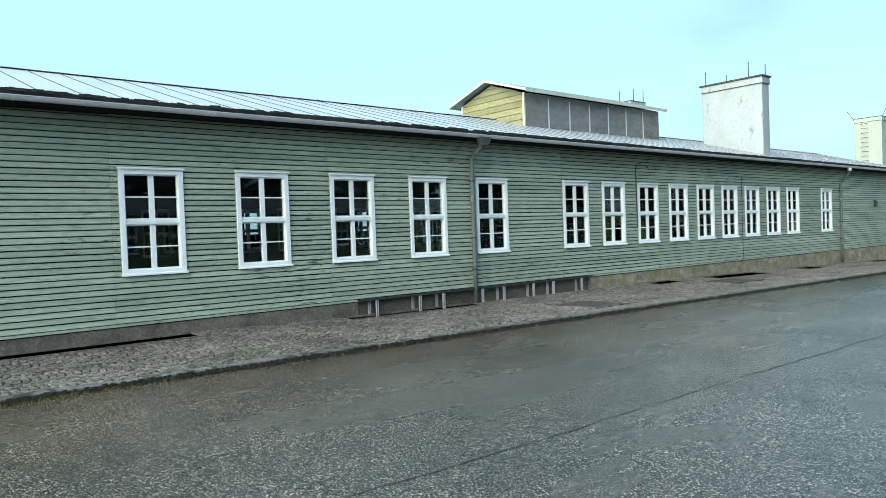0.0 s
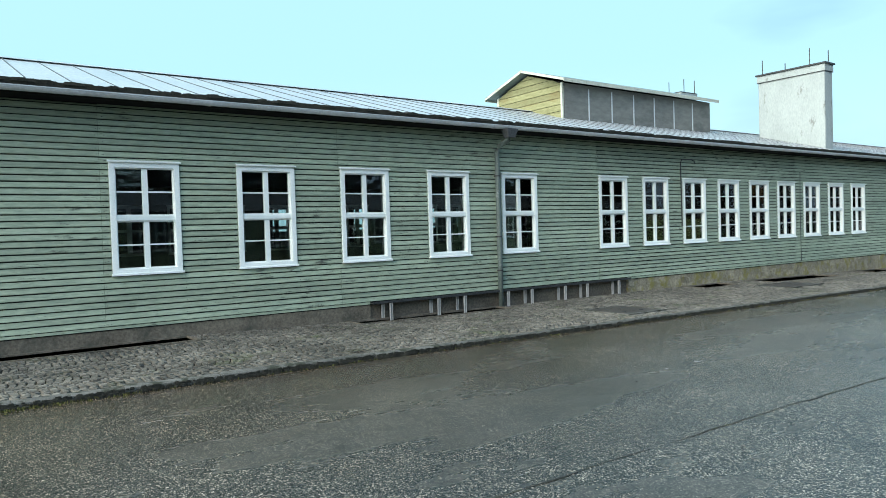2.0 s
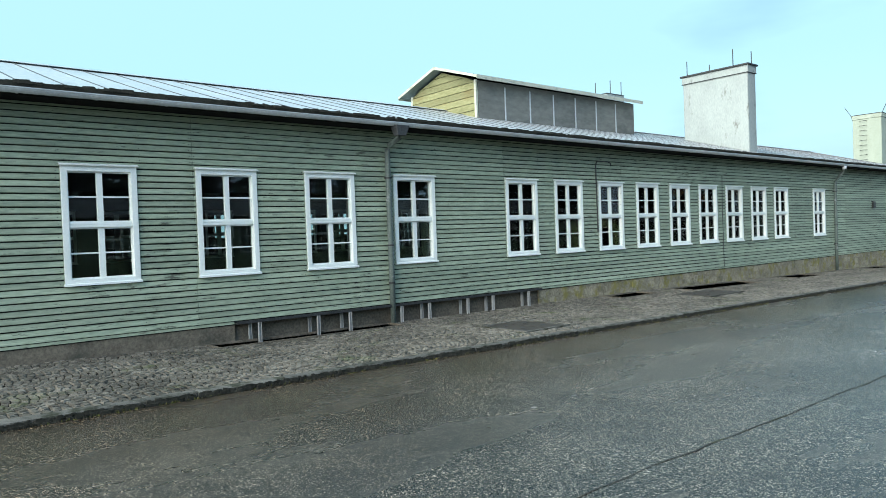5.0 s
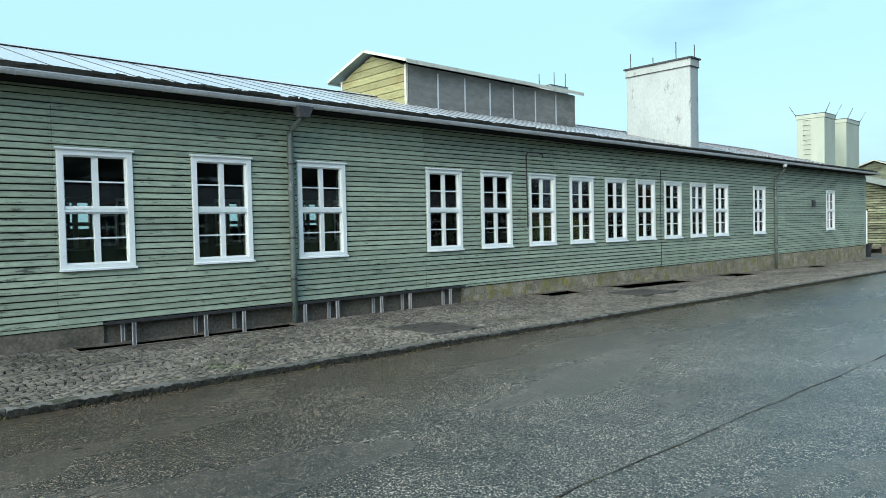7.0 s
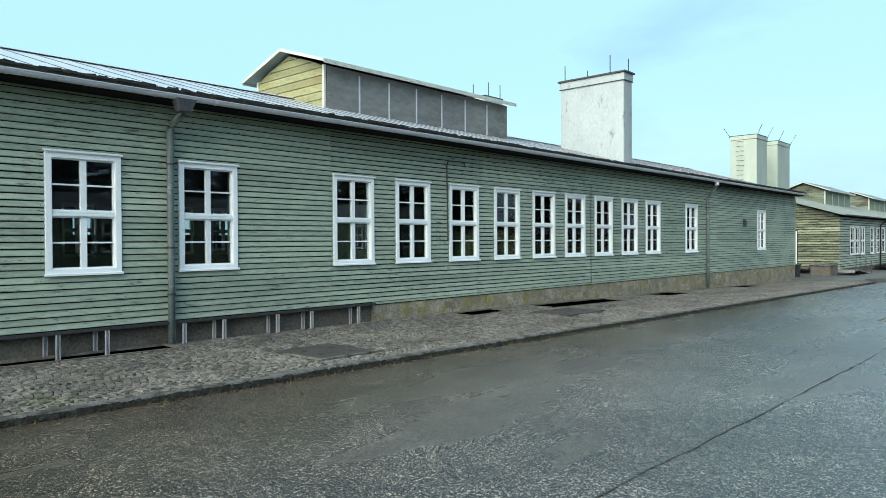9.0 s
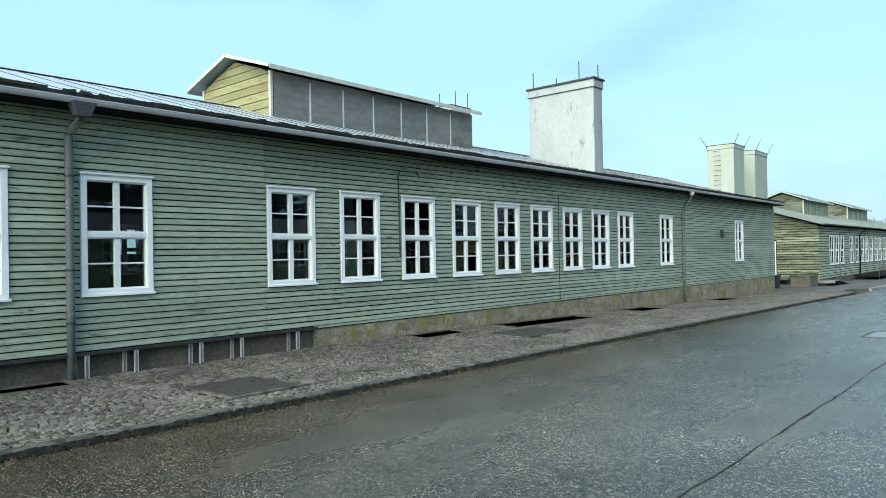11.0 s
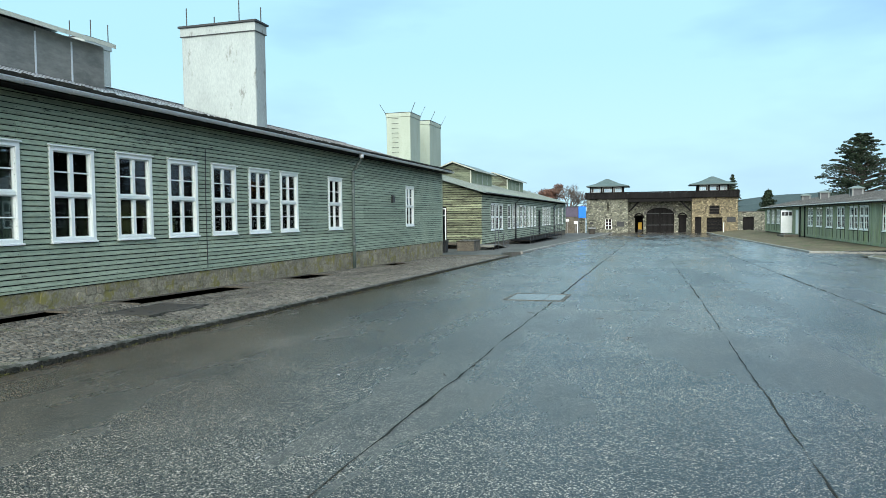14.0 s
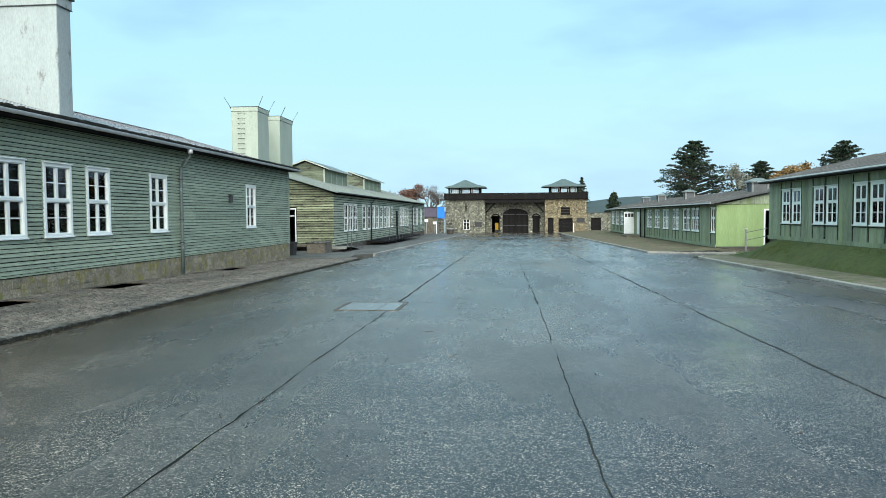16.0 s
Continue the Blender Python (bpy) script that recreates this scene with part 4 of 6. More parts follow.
        for z in (2.7, 1.45, 0.75):
            clip = Geo().tube([(0.105, py, z), (0.105, py, z + 0.03)], 0.060, 12).box(0.0, py - 0.02, z, 0.06, py + 0.02, z + 0.03)
            c = part("pipe_clip", clip, dark_steel, dp, local=True)
    # a thin conduit, a second cable and a vent box on the wall
    part("conduit", Geo().tube([(0.045, 3.12, 1.55), (0.045, 3.10, 3.18), (0.05, 3.14, 3.28), (0.06, 3.55, 3.29), (0.07, 3.66, 3.25), (0.07, 3.68, 3.18)], 0.014, 6), dark_steel, b, "thin dark conduit with a bent end")
    part("cable", Geo().tube([(0.04, 9.12, 0.36), (0.04, 9.1, 2.0), (0.04, 9.13, 3.1), (0.05, 9.4, 3.16)], 0.009, 6), dark_steel, b)
    part("vent_box", Geo().box(0.0, 21.1, 2.07, 0.10, 21.32, 2.32).extrude([(0.0, 21.08, 2.33), (0.13, 21.08, 2.325), (0.0, 21.08, 2.38)], (0, 0.26, 0)), dark_steel, b, bevel=0.006)
    # flashing and steel props under the sill beam
    part("sill_beam", Geo().box(-0.04, -6.2, 0.318, 0.13, 0.95, 0.336).box(0.115, -6.2, 0.336, 0.13, 0.95, 0.362), dark_steel, b, "dark steel edge beam")
    part("drip_edge", Geo().box(-0.04, B_Y0, 0.318, 0.030, -6.21, 0.356).box(-0.04, 0.96, 0.318, 0.030, B_Y1, 0.356), siding, b, "narrow starter strip under the boards")
    prop = Geo().box(-0.02, -0.026, 0, -0.013, 0.026, 1).box(-0.013, -0.026, 0, 0.02, -0.019, 1).box(-0.013, 0.019, 0, 0.02, 0.026, 1).mesh("prop", steel)
    for y in (-5.85, -4.77, -4.13, -2.99, -2.32, -1.32, -0.61, 0.48):
        for dx, dy in ((-0.04, -0.10), (0.045, 0.03)):
            z0 = base_z(y) - 0.06
            part("prop", prop, None, b, "galvanised steel channel prop", at=Matrix.Translation((0.075 + dx, y + dy, z0)) @ Matrix.Diagonal((1, 1, 0.317 - z0, 1)))
    return b




def build_barrack_windows(b):
    kit = window_kit(WIN_W, WIN_H, 2, 2, 0.50, 0.084, 0.078)
    for y in WINDOWS:
        put_window(kit, b, face_east(0.012, y, WIN_Z), "white two-sash window with eight panes")
    small = window_kit(0.86, 1.42, 1, 1, 0.5, 0.07, 0.14)
    for i in range(29):
        put_window(small, b, face_east(B_BACK + 0.01, -17.5 + 1.5 * i, 1.2))


def build_lantern(b, x0, x1, y0, y1, base, wall_top, peak, boards, sheet, label, panels, step=0.17, end=0.25):
    """A raised roof lantern: boarded gable towards the yard's start, sheet-clad sides, its own pitched roof."""
    xm = (x0 + x1) / 2
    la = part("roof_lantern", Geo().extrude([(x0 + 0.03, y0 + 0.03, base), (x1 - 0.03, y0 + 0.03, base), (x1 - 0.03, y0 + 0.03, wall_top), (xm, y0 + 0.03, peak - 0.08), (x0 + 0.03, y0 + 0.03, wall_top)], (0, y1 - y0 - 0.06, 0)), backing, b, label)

    def sub(name, g, mat, lab="", bev=0.0):
        o = part(name, g, mat, la, lab, local=True, bevel=bev)
        return o

    rise = (peak - 0.08 - wall_top) / (xm - x0)
    z, n = base, 0
    while z < peak - 0.12:
        zt = min(z + step - 0.012, peak - 0.09)
        a, d = [x0 + 0.03 + max(0.0, (q - wall_top) / rise) for q in (z, zt)]
        c, e = 2 * xm - a, 2 * xm - d
        if c - a > 0.1:
            sub("board", Geo().hexa([(a, y0 + 0.03, z), (a, y0 - 0.018, z), (c, y0 - 0.018, z), (c, y0 + 0.03, z), (d, y0 + 0.03, zt), (d, y0 - 0.004, zt), (e, y0 - 0.004, zt), (e, y0 + 0.03, zt)]), boards)
        z += step
    for x in (x0 - 0.01, x1 - 0.07):
        sub("corner_post", Geo().box(x, y0 - 0.03, base - 0.1, x + 0.08, y0 + 0.04, wall_top), cream_trim, bev=0.004)
    n = panels
    for i in range(n):
        ya, yb = lerp(y0 + 0.06, y1, i / n), lerp(y0 + 0.06, y1, (i + 1) / n)
        sub("side_panel", Geo().box(x1 - 0.03, ya + 0.006, base - 0.2, x1 + 0.012, yb - 0.006, wall_top - 0.02), sheet)
        if i:
            sub("cover_strip", Geo().box(x1 + 0.012, ya - 0.022, base - 0.15, x1 + 0.026, ya + 0.022, wall_top - 0.12), gutter_zinc)
    sub("side_back", Geo().box(x0 - 0.012, y0 + 0.06, base - 0.2, x0 + 0.03, y1, wall_top), sheet)
    o, lift = 0.32, 0.07
    ex, ez = x1 + o, wall_top - o * rise + lift + 0.02
    wx = x0 - o
    for xa in (ex, wx):
        g = Geo().hexa([(xa, y0 - 0.28, ez), (xa, y1 + end, ez), (xm, y1 + end, peak), (xm, y0 - 0.28, peak), (xa, y0 - 0.28, ez + 0.05), (xa, y1 + end, ez + 0.05), (xm, y1 + end, peak + 0.06), (xm, y0 - 0.28, peak + 0.06)])
        sub("roof_sheet", g, roof_pale)
        g = Geo().hexa([(xa, y0 - 0.30, ez - 0.02), (xa, y0 - 0.281, ez - 0.02), (xm, y0 - 0.281, peak - 0.02), (xm, y0 - 0.30, peak - 0.02), (xa, y0 - 0.30, ez + 0.055), (xa, y0 - 0.281, ez + 0.055), (xm, y0 - 0.281, peak + 0.065), (xm, y0 - 0.30, peak + 0.065)])
        sub("barge_board", g, cream_trim)
        s = 1 if xa > xm else -1
        sub("fascia", Geo().box(min(xa, xa + s * 0.02), y0 - 0.28, ez - 0.05, max(xa, xa + s * 0.02), y1 + end, ez + 0.052), cream_trim)
    return la


cream_trim = surface("cream_trim_boards", (0.36, 0.38, 0.31), (0.52, 0.54, 0.45), scale=3, fine=30, rough=0.7, spread=0.05, stain=(0.22, 0.23, 0.18), stain_scale=4)


def build_chimney(b, x0, x1, y0, y1, base, top, mat, label, rods, steel_cap=True, ladder=False):
    c = part("chimney", Geo().box(x0, y0, base, x1, y1, top - 0.3), mat, b, label, bevel=0.02)

    def sub(name, g, m, bev=0.0):
        o = part(name, g, m, c, local=True, bevel=bev)

    sub("chimney_head", Geo().box(x0 - 0.03, y0 - 0.03, top - 0.3, x1 + 0.03, y1 + 0.03, top - 0.05), mat, 0.01)
    k, t = (0.08, 0.05) if steel_cap else (0.045, 0.022)
    sub("chimney_cap", Geo().box(x0 - k, y0 - k, top - 0.05, x1 + k, y1 + k, top - 0.05 + t + 0.01), dark_steel, 0.008)
    if steel_cap:
        sub("band", Geo().box(x0 - 0.036, y0 - 0.036, top - 0.315, x1 + 0.036, y1 + 0.036, top - 0.295), dark_steel)
    for x, y, dx, dy, h in rods:
        sub("lightning_rod", Geo().tube([(x, y, top - 0.5), (x + dx * 0.3, y + dy * 0.3, top), (x + dx, y + dy, top + h)], 0.016, 6), dark_steel)
    if ladder:
        z = base + 0.6
        while z < top - 0.4:
            sub("rung", Geo().tube([(x0 + 0.42, y0, z), (x0 + 0.42, y0 - 0.12, z), (x0 + 0.80, y0 - 0.12, z), (x0 + 0.80, y0, z)], 0.014, 5), dark_steel)
            z += 0.30


def cut_runs(a, b, gaps):
    runs, at = [], a
    for g0, g1 in sorted(gaps):
        if g1 <= a or g0 >= b:
            continue
        if g0 - at > 0.02:
            runs.append((at, g0))
        at = max(at, g1)
    if b - at > 0.02:
        runs.append((at, b))
    return runs


def plank_shape(length, h):
    e = 0.002
    return [(0.0, e, 0), (0.024, e, 0.002), (0.025, e, 0.012), (0.006, e, h), (0.0, e, h)], length - 2 * e


def build_siding(b):
    """Weatherboards: each board a part along the middle stretch of the wall, the rest joined."""
    rng = random.Random(12)
    pitch = 0.0918
    cache, rest = {}, Geo()
    rows = math.ceil((SIDE_Z1 - 0.02 - SIDE_Z0) / pitch)
    for r in range(rows):
        z = SIDE_Z0 + r * pitch
        inside = WIN_Z - 0.015 < z < WIN_Z + WIN_H - 0.085
        gaps = [(y - 0.0, y + WIN_W) for y in WINDOWS] if inside else []
        for k, (s0, s1) in enumerate(zip(SEAMS, SEAMS[1:])):
            for a, c in cut_runs(s0, s1, gaps):
                lift = rng.uniform(-0.0015, 0.0015)
                tilt = rng.uniform(-0.0012, 0.0012)
                outline, ln = plank_shape(c - a, min(pitch - rng.uniform(0.013, 0.018), SIDE_Z1 - 0.008 - z))
                if s0 in (-10.62, -6.77, -0.04):
                    key = round(ln, 3)
                    if key not in cache:
                        cache[key] = Geo().extrude(outline, (0, ln, 0)).mesh("plank", siding)
                    part("plank", cache[key], None, b, at=Matrix.Translation((lift, a, z)) @ Matrix.Rotation(tilt / max(1, ln), 4, "X"))
                else:
                    rest.extrude([(x + lift, a + y, z + q) for x, y, q in outline], (0, ln, 0))
    part("siding", rest, siding_far, b, "green weatherboards with worn paint", kind="stuff")
    nails = Geo()
    for y in [u + d for u in SEAMS[1:-1] for d in (-0.035, 0.035)] + [w + d for w in WINDOWS for d in (-0.05, WIN_W + 0.05)]:
        for r in range(rows - 1):
            if rng.random() < 0.75:
                v, z = y + rng.uniform(-0.012, 0.012), SIDE_Z0 + r * pitch + rng.uniform(0.022, 0.034)
                q = rng.uniform(0.003, 0.0055)
                nails.box(0.012, v - q, z - q, 0.0235, v + q, z + q)
    part("nailing", nails, dark_steel, b, "dark rusted nail heads along the board ends", kind="stuff")


def build_plinth_stones(b):
    """Rubble of uneven stones, almost flush in their mortar."""
    rng = random.Random(21)
    y = 0.98
    while y < B_Y1 - 0.15:
        col = rng.uniform(0.28, 0.62)
        lo, hi = base_z(y) - 0.10, 0.300
        z = lo
        while z < hi - 0.05:
            h = min(rng.uniform(0.10, 0.27), hi - z)
            if hi - z - h < 0.07:
                h = hi - z
            u, end = y, min(y + col, B_Y1 - 0.02)
            while u < end - 0.04:
                ln = min(rng.uniform(0.14, 0.42), end - u)
                if end - u - ln < 0.08:
                    ln = end - u
                cy, cz, n = u + ln / 2, z + h / 2, 9
                turn = rng.uniform(0, 1)
                ring = []
                for i in range(n):
                    a = 2 * math.pi * (i + turn + rng.uniform(-0.25, 0.25)) / n
                    ca, sa = math.cos(a), math.sin(a)
                    k = 1 / max(abs(ca), abs(sa)) ** 0.75
                    ring.append((cy + (ln / 2 + 0.004) * ca * k * rng.uniform(0.88, 1.0), min(hi - 0.002, cz + (h / 2 + 0.004) * sa * k * rng.uniform(0.88, 1.0))))
                f = rng.uniform(0.004, 0.020)
                pts = [(-0.03, p, q) for p, q in ring] + [(f + rng.uniform(-0.003, 0.003), lerp(p, cy, 0.07), lerp(q, cz, 0.09)) for p, q in ring]
                part("stone", Geo().add(pts, [tuple(range(n, 2 * n))] + [(i, (i + 1) % n, n + (i + 1) % n, n + i) for i in range(n)]), stone_plinth, b)
                u += ln
            z += h
        y += col


# ---- other barracks ----
def boards_across(g, axis, face, u0, u1, z0, z1, holes, pitch, out, rng, top=None):
    """Lapped boards on a wall; face: the plane, out: the way they stand proud, top(u): the wall's upper edge."""
    z = z0
    while z + pitch <= z1 + 0.001:
        gaps = [(h[0], h[1]) for h in holes if h[2] - 0.03 < z + pitch / 2 < h[3] + 0.03]
        a0, a1 = (u0, u1) if top is None else top(z + pitch, u0, u1)
        if top is not None and axis == "x" and top(z, u0, u1) != (a0, a1) and a1 - a0 > 0.2:
            b0, b1 = top(z, u0, u1)
            o, i, zt = out * 0.030, out * 0.008, z + pitch - 0.036
            g.hexa([(b0, face + o, z), (b1, face + o, z), (b1, face, z), (b0, face, z), (a0, face + i, zt), (a1, face + i, zt), (a1, face, zt), (a0, face, zt)])
        elif a1 - a0 > 0.2:
            for a, c in cut_runs(a0, a1, gaps):
                o = out * (0.030 + rng.uniform(-0.008, 0.008))
                i = out * 0.008
                p = [(0, z), (o, z), (i, z + pitch - 0.036), (0, z + pitch - 0.036)]
                if axis == "y":
                    g.extrude([(face + x, a, q) for x, q in p], (0, c - a, 0))
                else:
                    g.extrude([(a, face + x, q) for x, q in p], (c - a, 0, 0))
        z += pitch


def boards_upright(g, axis, face, u0, u1, z0, z1, holes, pitch, out, rng, top=None):
    u = u0
    while u < u1 - 0.02:
        c = min(u + pitch, u1)
        zt = z1 if top is None else top(u)
        gaps = [(h[2], h[3]) for h in holes if h[0] - 0.01 < (u + c) / 2 < h[1] + 0.01]
        for a, b in cut_runs(z0, zt, gaps):
            o = out * (0.018 + rng.uniform(-0.005, 0.005))
            if axis == "x" and top is not None and b == zt:
                za, zb, lo, hi = top(u), top(c), min(face, face + o), max(face, face + o)
                g.hexa([(u + 0.005, lo, a), (c - 0.005, lo, a), (c - 0.005, hi, a), (u + 0.005, hi, a), (u + 0.005, lo, za), (c - 0.005, lo, zb), (c - 0.005, hi, zb), (u + 0.005, hi, za)])
            elif axis == "y":
                g.box(min(face, face + o), u + 0.005, a, max(face, face + o), c - 0.005, b)
            else:
                g.box(u + 0.005, min(face, face + o), a, c - 0.005, max(face, face + o), b)
        u += pitch


def pitched_roof(b, x_eave, x_ridge, x_back, y0, y1, z_eave, z_ridge, mat, seams, name="roof"):
    t = 0.07
    for nm, xe in ((name, x_eave), (name + "_back", x_back)):
        g = Geo().hexa([(xe, y0, z_eave - t), (xe, y1, z_eave - t), (x_ridge, y1, z_ridge - t), (x_ridge, y0, z_ridge - t), (xe, y0, z_eave), (xe, y1, z_eave), (x_ridge, y1, z_ridge), (x_ridge, y0, z_ridge)])
        ob = part(nm, g, mat, b)
        if nm == name and seams:
            g = Geo()
            y = y0
            while y < y1:
                g.hexa([(xe, y, z_eave), (xe, y + 0.04, z_eave), (x_ridge, y + 0.04, z_ridge), (x_ridge, y, z_ridge), (xe, y, z_eave + 0.035), (xe, y + 0.04, z_eave + 0.035), (x_ridge, y + 0.04, z_ridge + 0.035), (x_ridge, y, z_ridge + 0.035)])
                y += seams
            part("sheet_joints", g, mat, b, kind="stuff")
    return ob


def gutter_line(b, x, y0, y1, z):
    g = Geo().extrude([(x + 0.06 * math.cos(a), y0, z + 0.06 * math.sin(a)) for a in [math.pi + math.pi * i / 6 for i in range(7)]], (0, y1 - y0, 0))
    part("gutter", g, dark_zinc, b)


def build_second_barrack():
    rng = random.Random(31)
    x, y0, y1, back, z0, ez, rx, rz = 0.25, 35.3, 77.0, -9.6, -0.12, 2.92, -4.7, 4.55
    b = thing("second_barrack", (-4.7, 56, -0.42), "weathered bare wooden barrack with pale metal roof and two lanterns", "building")
    wins = [37.78, 39.03, 40.40, 43.04, 44.75, 46.33, 47.8, 49.4, 51.15, 52.65, 54.35, 58.95, 60.35, 61.75, 63.2, 66.9, 70.0, 73.4]
    holes = [(y + 0.05, y + 0.93, 0.66, 2.26) for y in wins]
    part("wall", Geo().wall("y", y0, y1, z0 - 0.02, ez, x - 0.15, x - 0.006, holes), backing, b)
    part("back_wall", Geo().wall("y", y0, y1, z0, ez, back, back + 0.15), interior, b)
    door = (-2.95, -1.98, 0.0, 1.95)
    gz = lambda u: ez - 0.08 + (rz - ez) * (1 - abs(u - rx) / (x + 0.35 - rx))
    part("gable_wall", Geo().wall("x", back, x - 0.15, z0 - 0.02, ez - 0.1, y0 + 0.006, y0 + 0.15, [door]).extrude([(back, y0 + 0.006, ez - 0.1), (x - 0.15, y0 + 0.006, ez - 0.1), (rx, y0 + 0.006, rz - 0.12)], (0, 0.14, 0)), backing, b)
    part("far_gable", Geo().extrude([(back, y1 - 0.15, z0), (x, y1 - 0.15, z0), (x, y1 - 0.15, ez), (rx, y1 - 0.15, rz - 0.08), (back, y1 - 0.15, ez)], (0, 0.15, 0)), pale_siding, b)
    part("floor", Geo().box(back, y0, z0 - 0.15, x - 0.15, y1, z0 - 0.03), floor_dark, b)
    part("ceiling", Geo().box(back + 0.15, y0 + 0.15, 2.7, x - 0.15, y1 - 0.15, 2.75), interior, b)
    part("partition", Geo().box(back + 0.15, 57.6, z0, x - 0.15, 57.7, 2.7), interior, b)
    g = Geo()
    boards_across(g, "y", x - 0.004, y0 + 0.02, y1, z0, ez - 0.02, [(y, y + 0.98, 0.62, 2.30) for y in wins], 0.14, 1, rng)
    part("siding", g, pale_siding, b, "grey-green weatherboards", kind="stuff")
    g = Geo()
    slope = (x + 0.35 - rx) / (rz - ez)

    def top(z, u0, u1):
        if z < ez - 0.06:
            return u0, u1
        cut = max(0.0, (z - ez + 0.06) * slope - 0.1)
        return u0 + cut, u1 - cut
    boards_across(g, "x", y0 + 0.004, back, x, z0, rz - 0.2, [(door[0] - 0.1, door[1] + 0.1, 0, 2.05)], 0.14, -1, rng, top)
    part("gable_cladding", g, old_siding, b, "bare weathered gable boards", kind="stuff")
    part("side_door", Geo().box(x - 0.02, 56.7, z0, x + 0.05, 57.6, 2.0), dark_wood_and_shade, b, "dark side door")
    part("plinth", Geo().box(back, y0 + 0.05, -1.3, x - 0.06, y1, z0 - 0.02), concrete, b)
    fr = Geo().box(door[0] - 0.06, y0 - 0.03, door[2], door[0], y0 + 0.03, door[3] + 0.06).box(door[1], y0 - 0.03, door[2], door[1] + 0.06, y0 + 0.03, door[3] + 0.06).box(door[0], y0 - 0.03, door[3], door[1], y0 + 0.03, door[3] + 0.06)
    part("door_frame", fr, white_far, b, "white door frame round an open dark doorway")
    part("transom_light", Geo().box(door[0], y0 + 0.02, 1.55, door[1], y0 + 0.05, 1.61), white_far, b)
    kit = window_kit(0.98, 1.68, 2, 2, 0.5, 0.085, 0.06, 0.10, 0.3)
    for y in wins:
        put_window(kit, b, face_east(x + 0.012, y, 0.62))
    pitched_roof(b, x + 0.35, rx, 2 * rx - x - 0.35, y0 - 0.45, y1 + 0.3, ez, rz, roof_pale, 0.9)
    gutter_line(b, x + 0.40, y0 - 0.4, y1 + 0.2, ez - 0.02)
    for y in (45.6, 66.4):
        part("downpipe", Geo().tube([(x + 0.40, y, ez - 0.05), (x + 0.38, y, ez - 0.2), (x + 0.1, y - 0.05, ez - 0.5), (x + 0.1, y - 0.05, -0.4)], 0.05, 8), dark_steel, b, smooth=True)
    for a, c in ((43.7, 50.3), (56.8, 64.5)):
        build_lantern(b, -5.1, -2.5, a, c, 3.7, 4.82, 5.4, old_plank, panel_boards, "weathered wooden roof lantern", 4)
    build_chimney(b, -6.3, -4.7, 37.0, 38.9, 3.5, 8.12, render_cream, "cream rendered square chimney stack with rungs", [(-6.25, 37.05, -0.5, 0, 0.55), (-4.75, 37.05, 0.3, 0.2, 0.6), (-4.75, 38.85, 0.35, 0.3, 0.6)], steel_cap=False, ladder=True)
    build_chimney(b, -6.3, -4.7, 41.0, 43.6, 3.5, 8.12, render_cream, "cream rendered square chimney stack", [(-4.75, 41.1, 0.35, 0.2, 0.6), (-4.75, 43.5, 0.4, 0.3, 0.6)], steel_cap=False)
    # loading platform and ramps
    p = thing("loading_platform", (-1.6, 34.2, -0.45), "low concrete loading platform with mossy edges below the gable", "platform")
    part("slab", Geo().box(-3.2, 34.45, -0.15, -1.10, 35.25, -0.03), concrete, p, bevel=0.02)
    part("pier", Geo().box(-3.2, 34.6, -0.62, -2.05, 35.25, -0.15), concrete, p, bevel=0.02)
    part("block", Geo().box(-0.32, 31.9, -0.62, 0.62, 33.4, 0.15), concrete, p, "mossy concrete block", bevel=0.02)
    part("coping", Geo().box(-0.36, 31.85, 0.15, 0.66, 33.45, 0.20), granite, p, bevel=0.01)
    d = thing("dark_bin", (-0.66, 30.3, -0.39), "dark square bin beside the concrete platform", "bin")
    part("body", Geo().hexa([(-0.90, 30.02, -0.39), (-0.44, 30.02, -0.39), (-0.44, 30.5, -0.39), (-0.90, 30.5, -0.39), (-0.94, 29.98, 0.22), (-0.40, 29.98, 0.22), (-0.40, 30.54, 0.22), (-0.94, 30.54, 0.22)]), dark_steel, d, bevel=0.015)
    part("lid", Geo().box(-0.97, 29.94, 0.22, -0.37, 30.58, 0.28), rust_plate, d, bevel=0.012)
    # landing with a short ramp and hand rails
    s = thing("timber_landing", (0.9, 35.5, -0.45), "grey timber landing with a short ramp and tube hand rails", "ramp")
    for i in range(9):
        part("board", Geo().box(0.20 + 0.13 * i, 33.7, -0.16, 0.32 + 0.13 * i, 35.0, -0.12), pale_timber, s)
    part("edge_board", Geo().box(0.20, 33.66, -0.24, 1.37, 33.695, -0.12), pale_timber, s)
    part("ramp_deck", Geo().hexa([(0.45, 35.01, -0.17), (1.37, 35.01, -0.17), (1.37, 37.6, -0.47), (0.45, 37.6, -0.47), (0.45, 35.01, -0.12), (1.37, 35.01, -0.12), (1.37, 37.6, -0.42), (0.45, 37.6, -0.42)]), pale_timber, s)
    for x, y in ((0.28, 33.8), (1.30, 33.8), (1.30, 34.9)):
        part("leg", Geo().box(x - 0.04, y - 0.04, -0.55, x + 0.04, y + 0.04, -0.16), dark_wood_and_shade, s)
    for y, z in ((34.1, 0.70), (35.0, 0.70), (36.4, 0.46), (37.8, 0.30)):
        part("post", Geo().tube([(1.33, y, z - 0.85), (1.33, y, z)], 0.020, 6), dark_zinc, s)
    for dz in (0.0, -0.42):
        part("hand_rail", Geo().tube([(1.33, 34.05, 0.70 + dz), (1.33, 35.0, 0.70 + dz), (1.33, 37.85, 0.29 + dz)], 0.020, 6), dark_zinc, s)
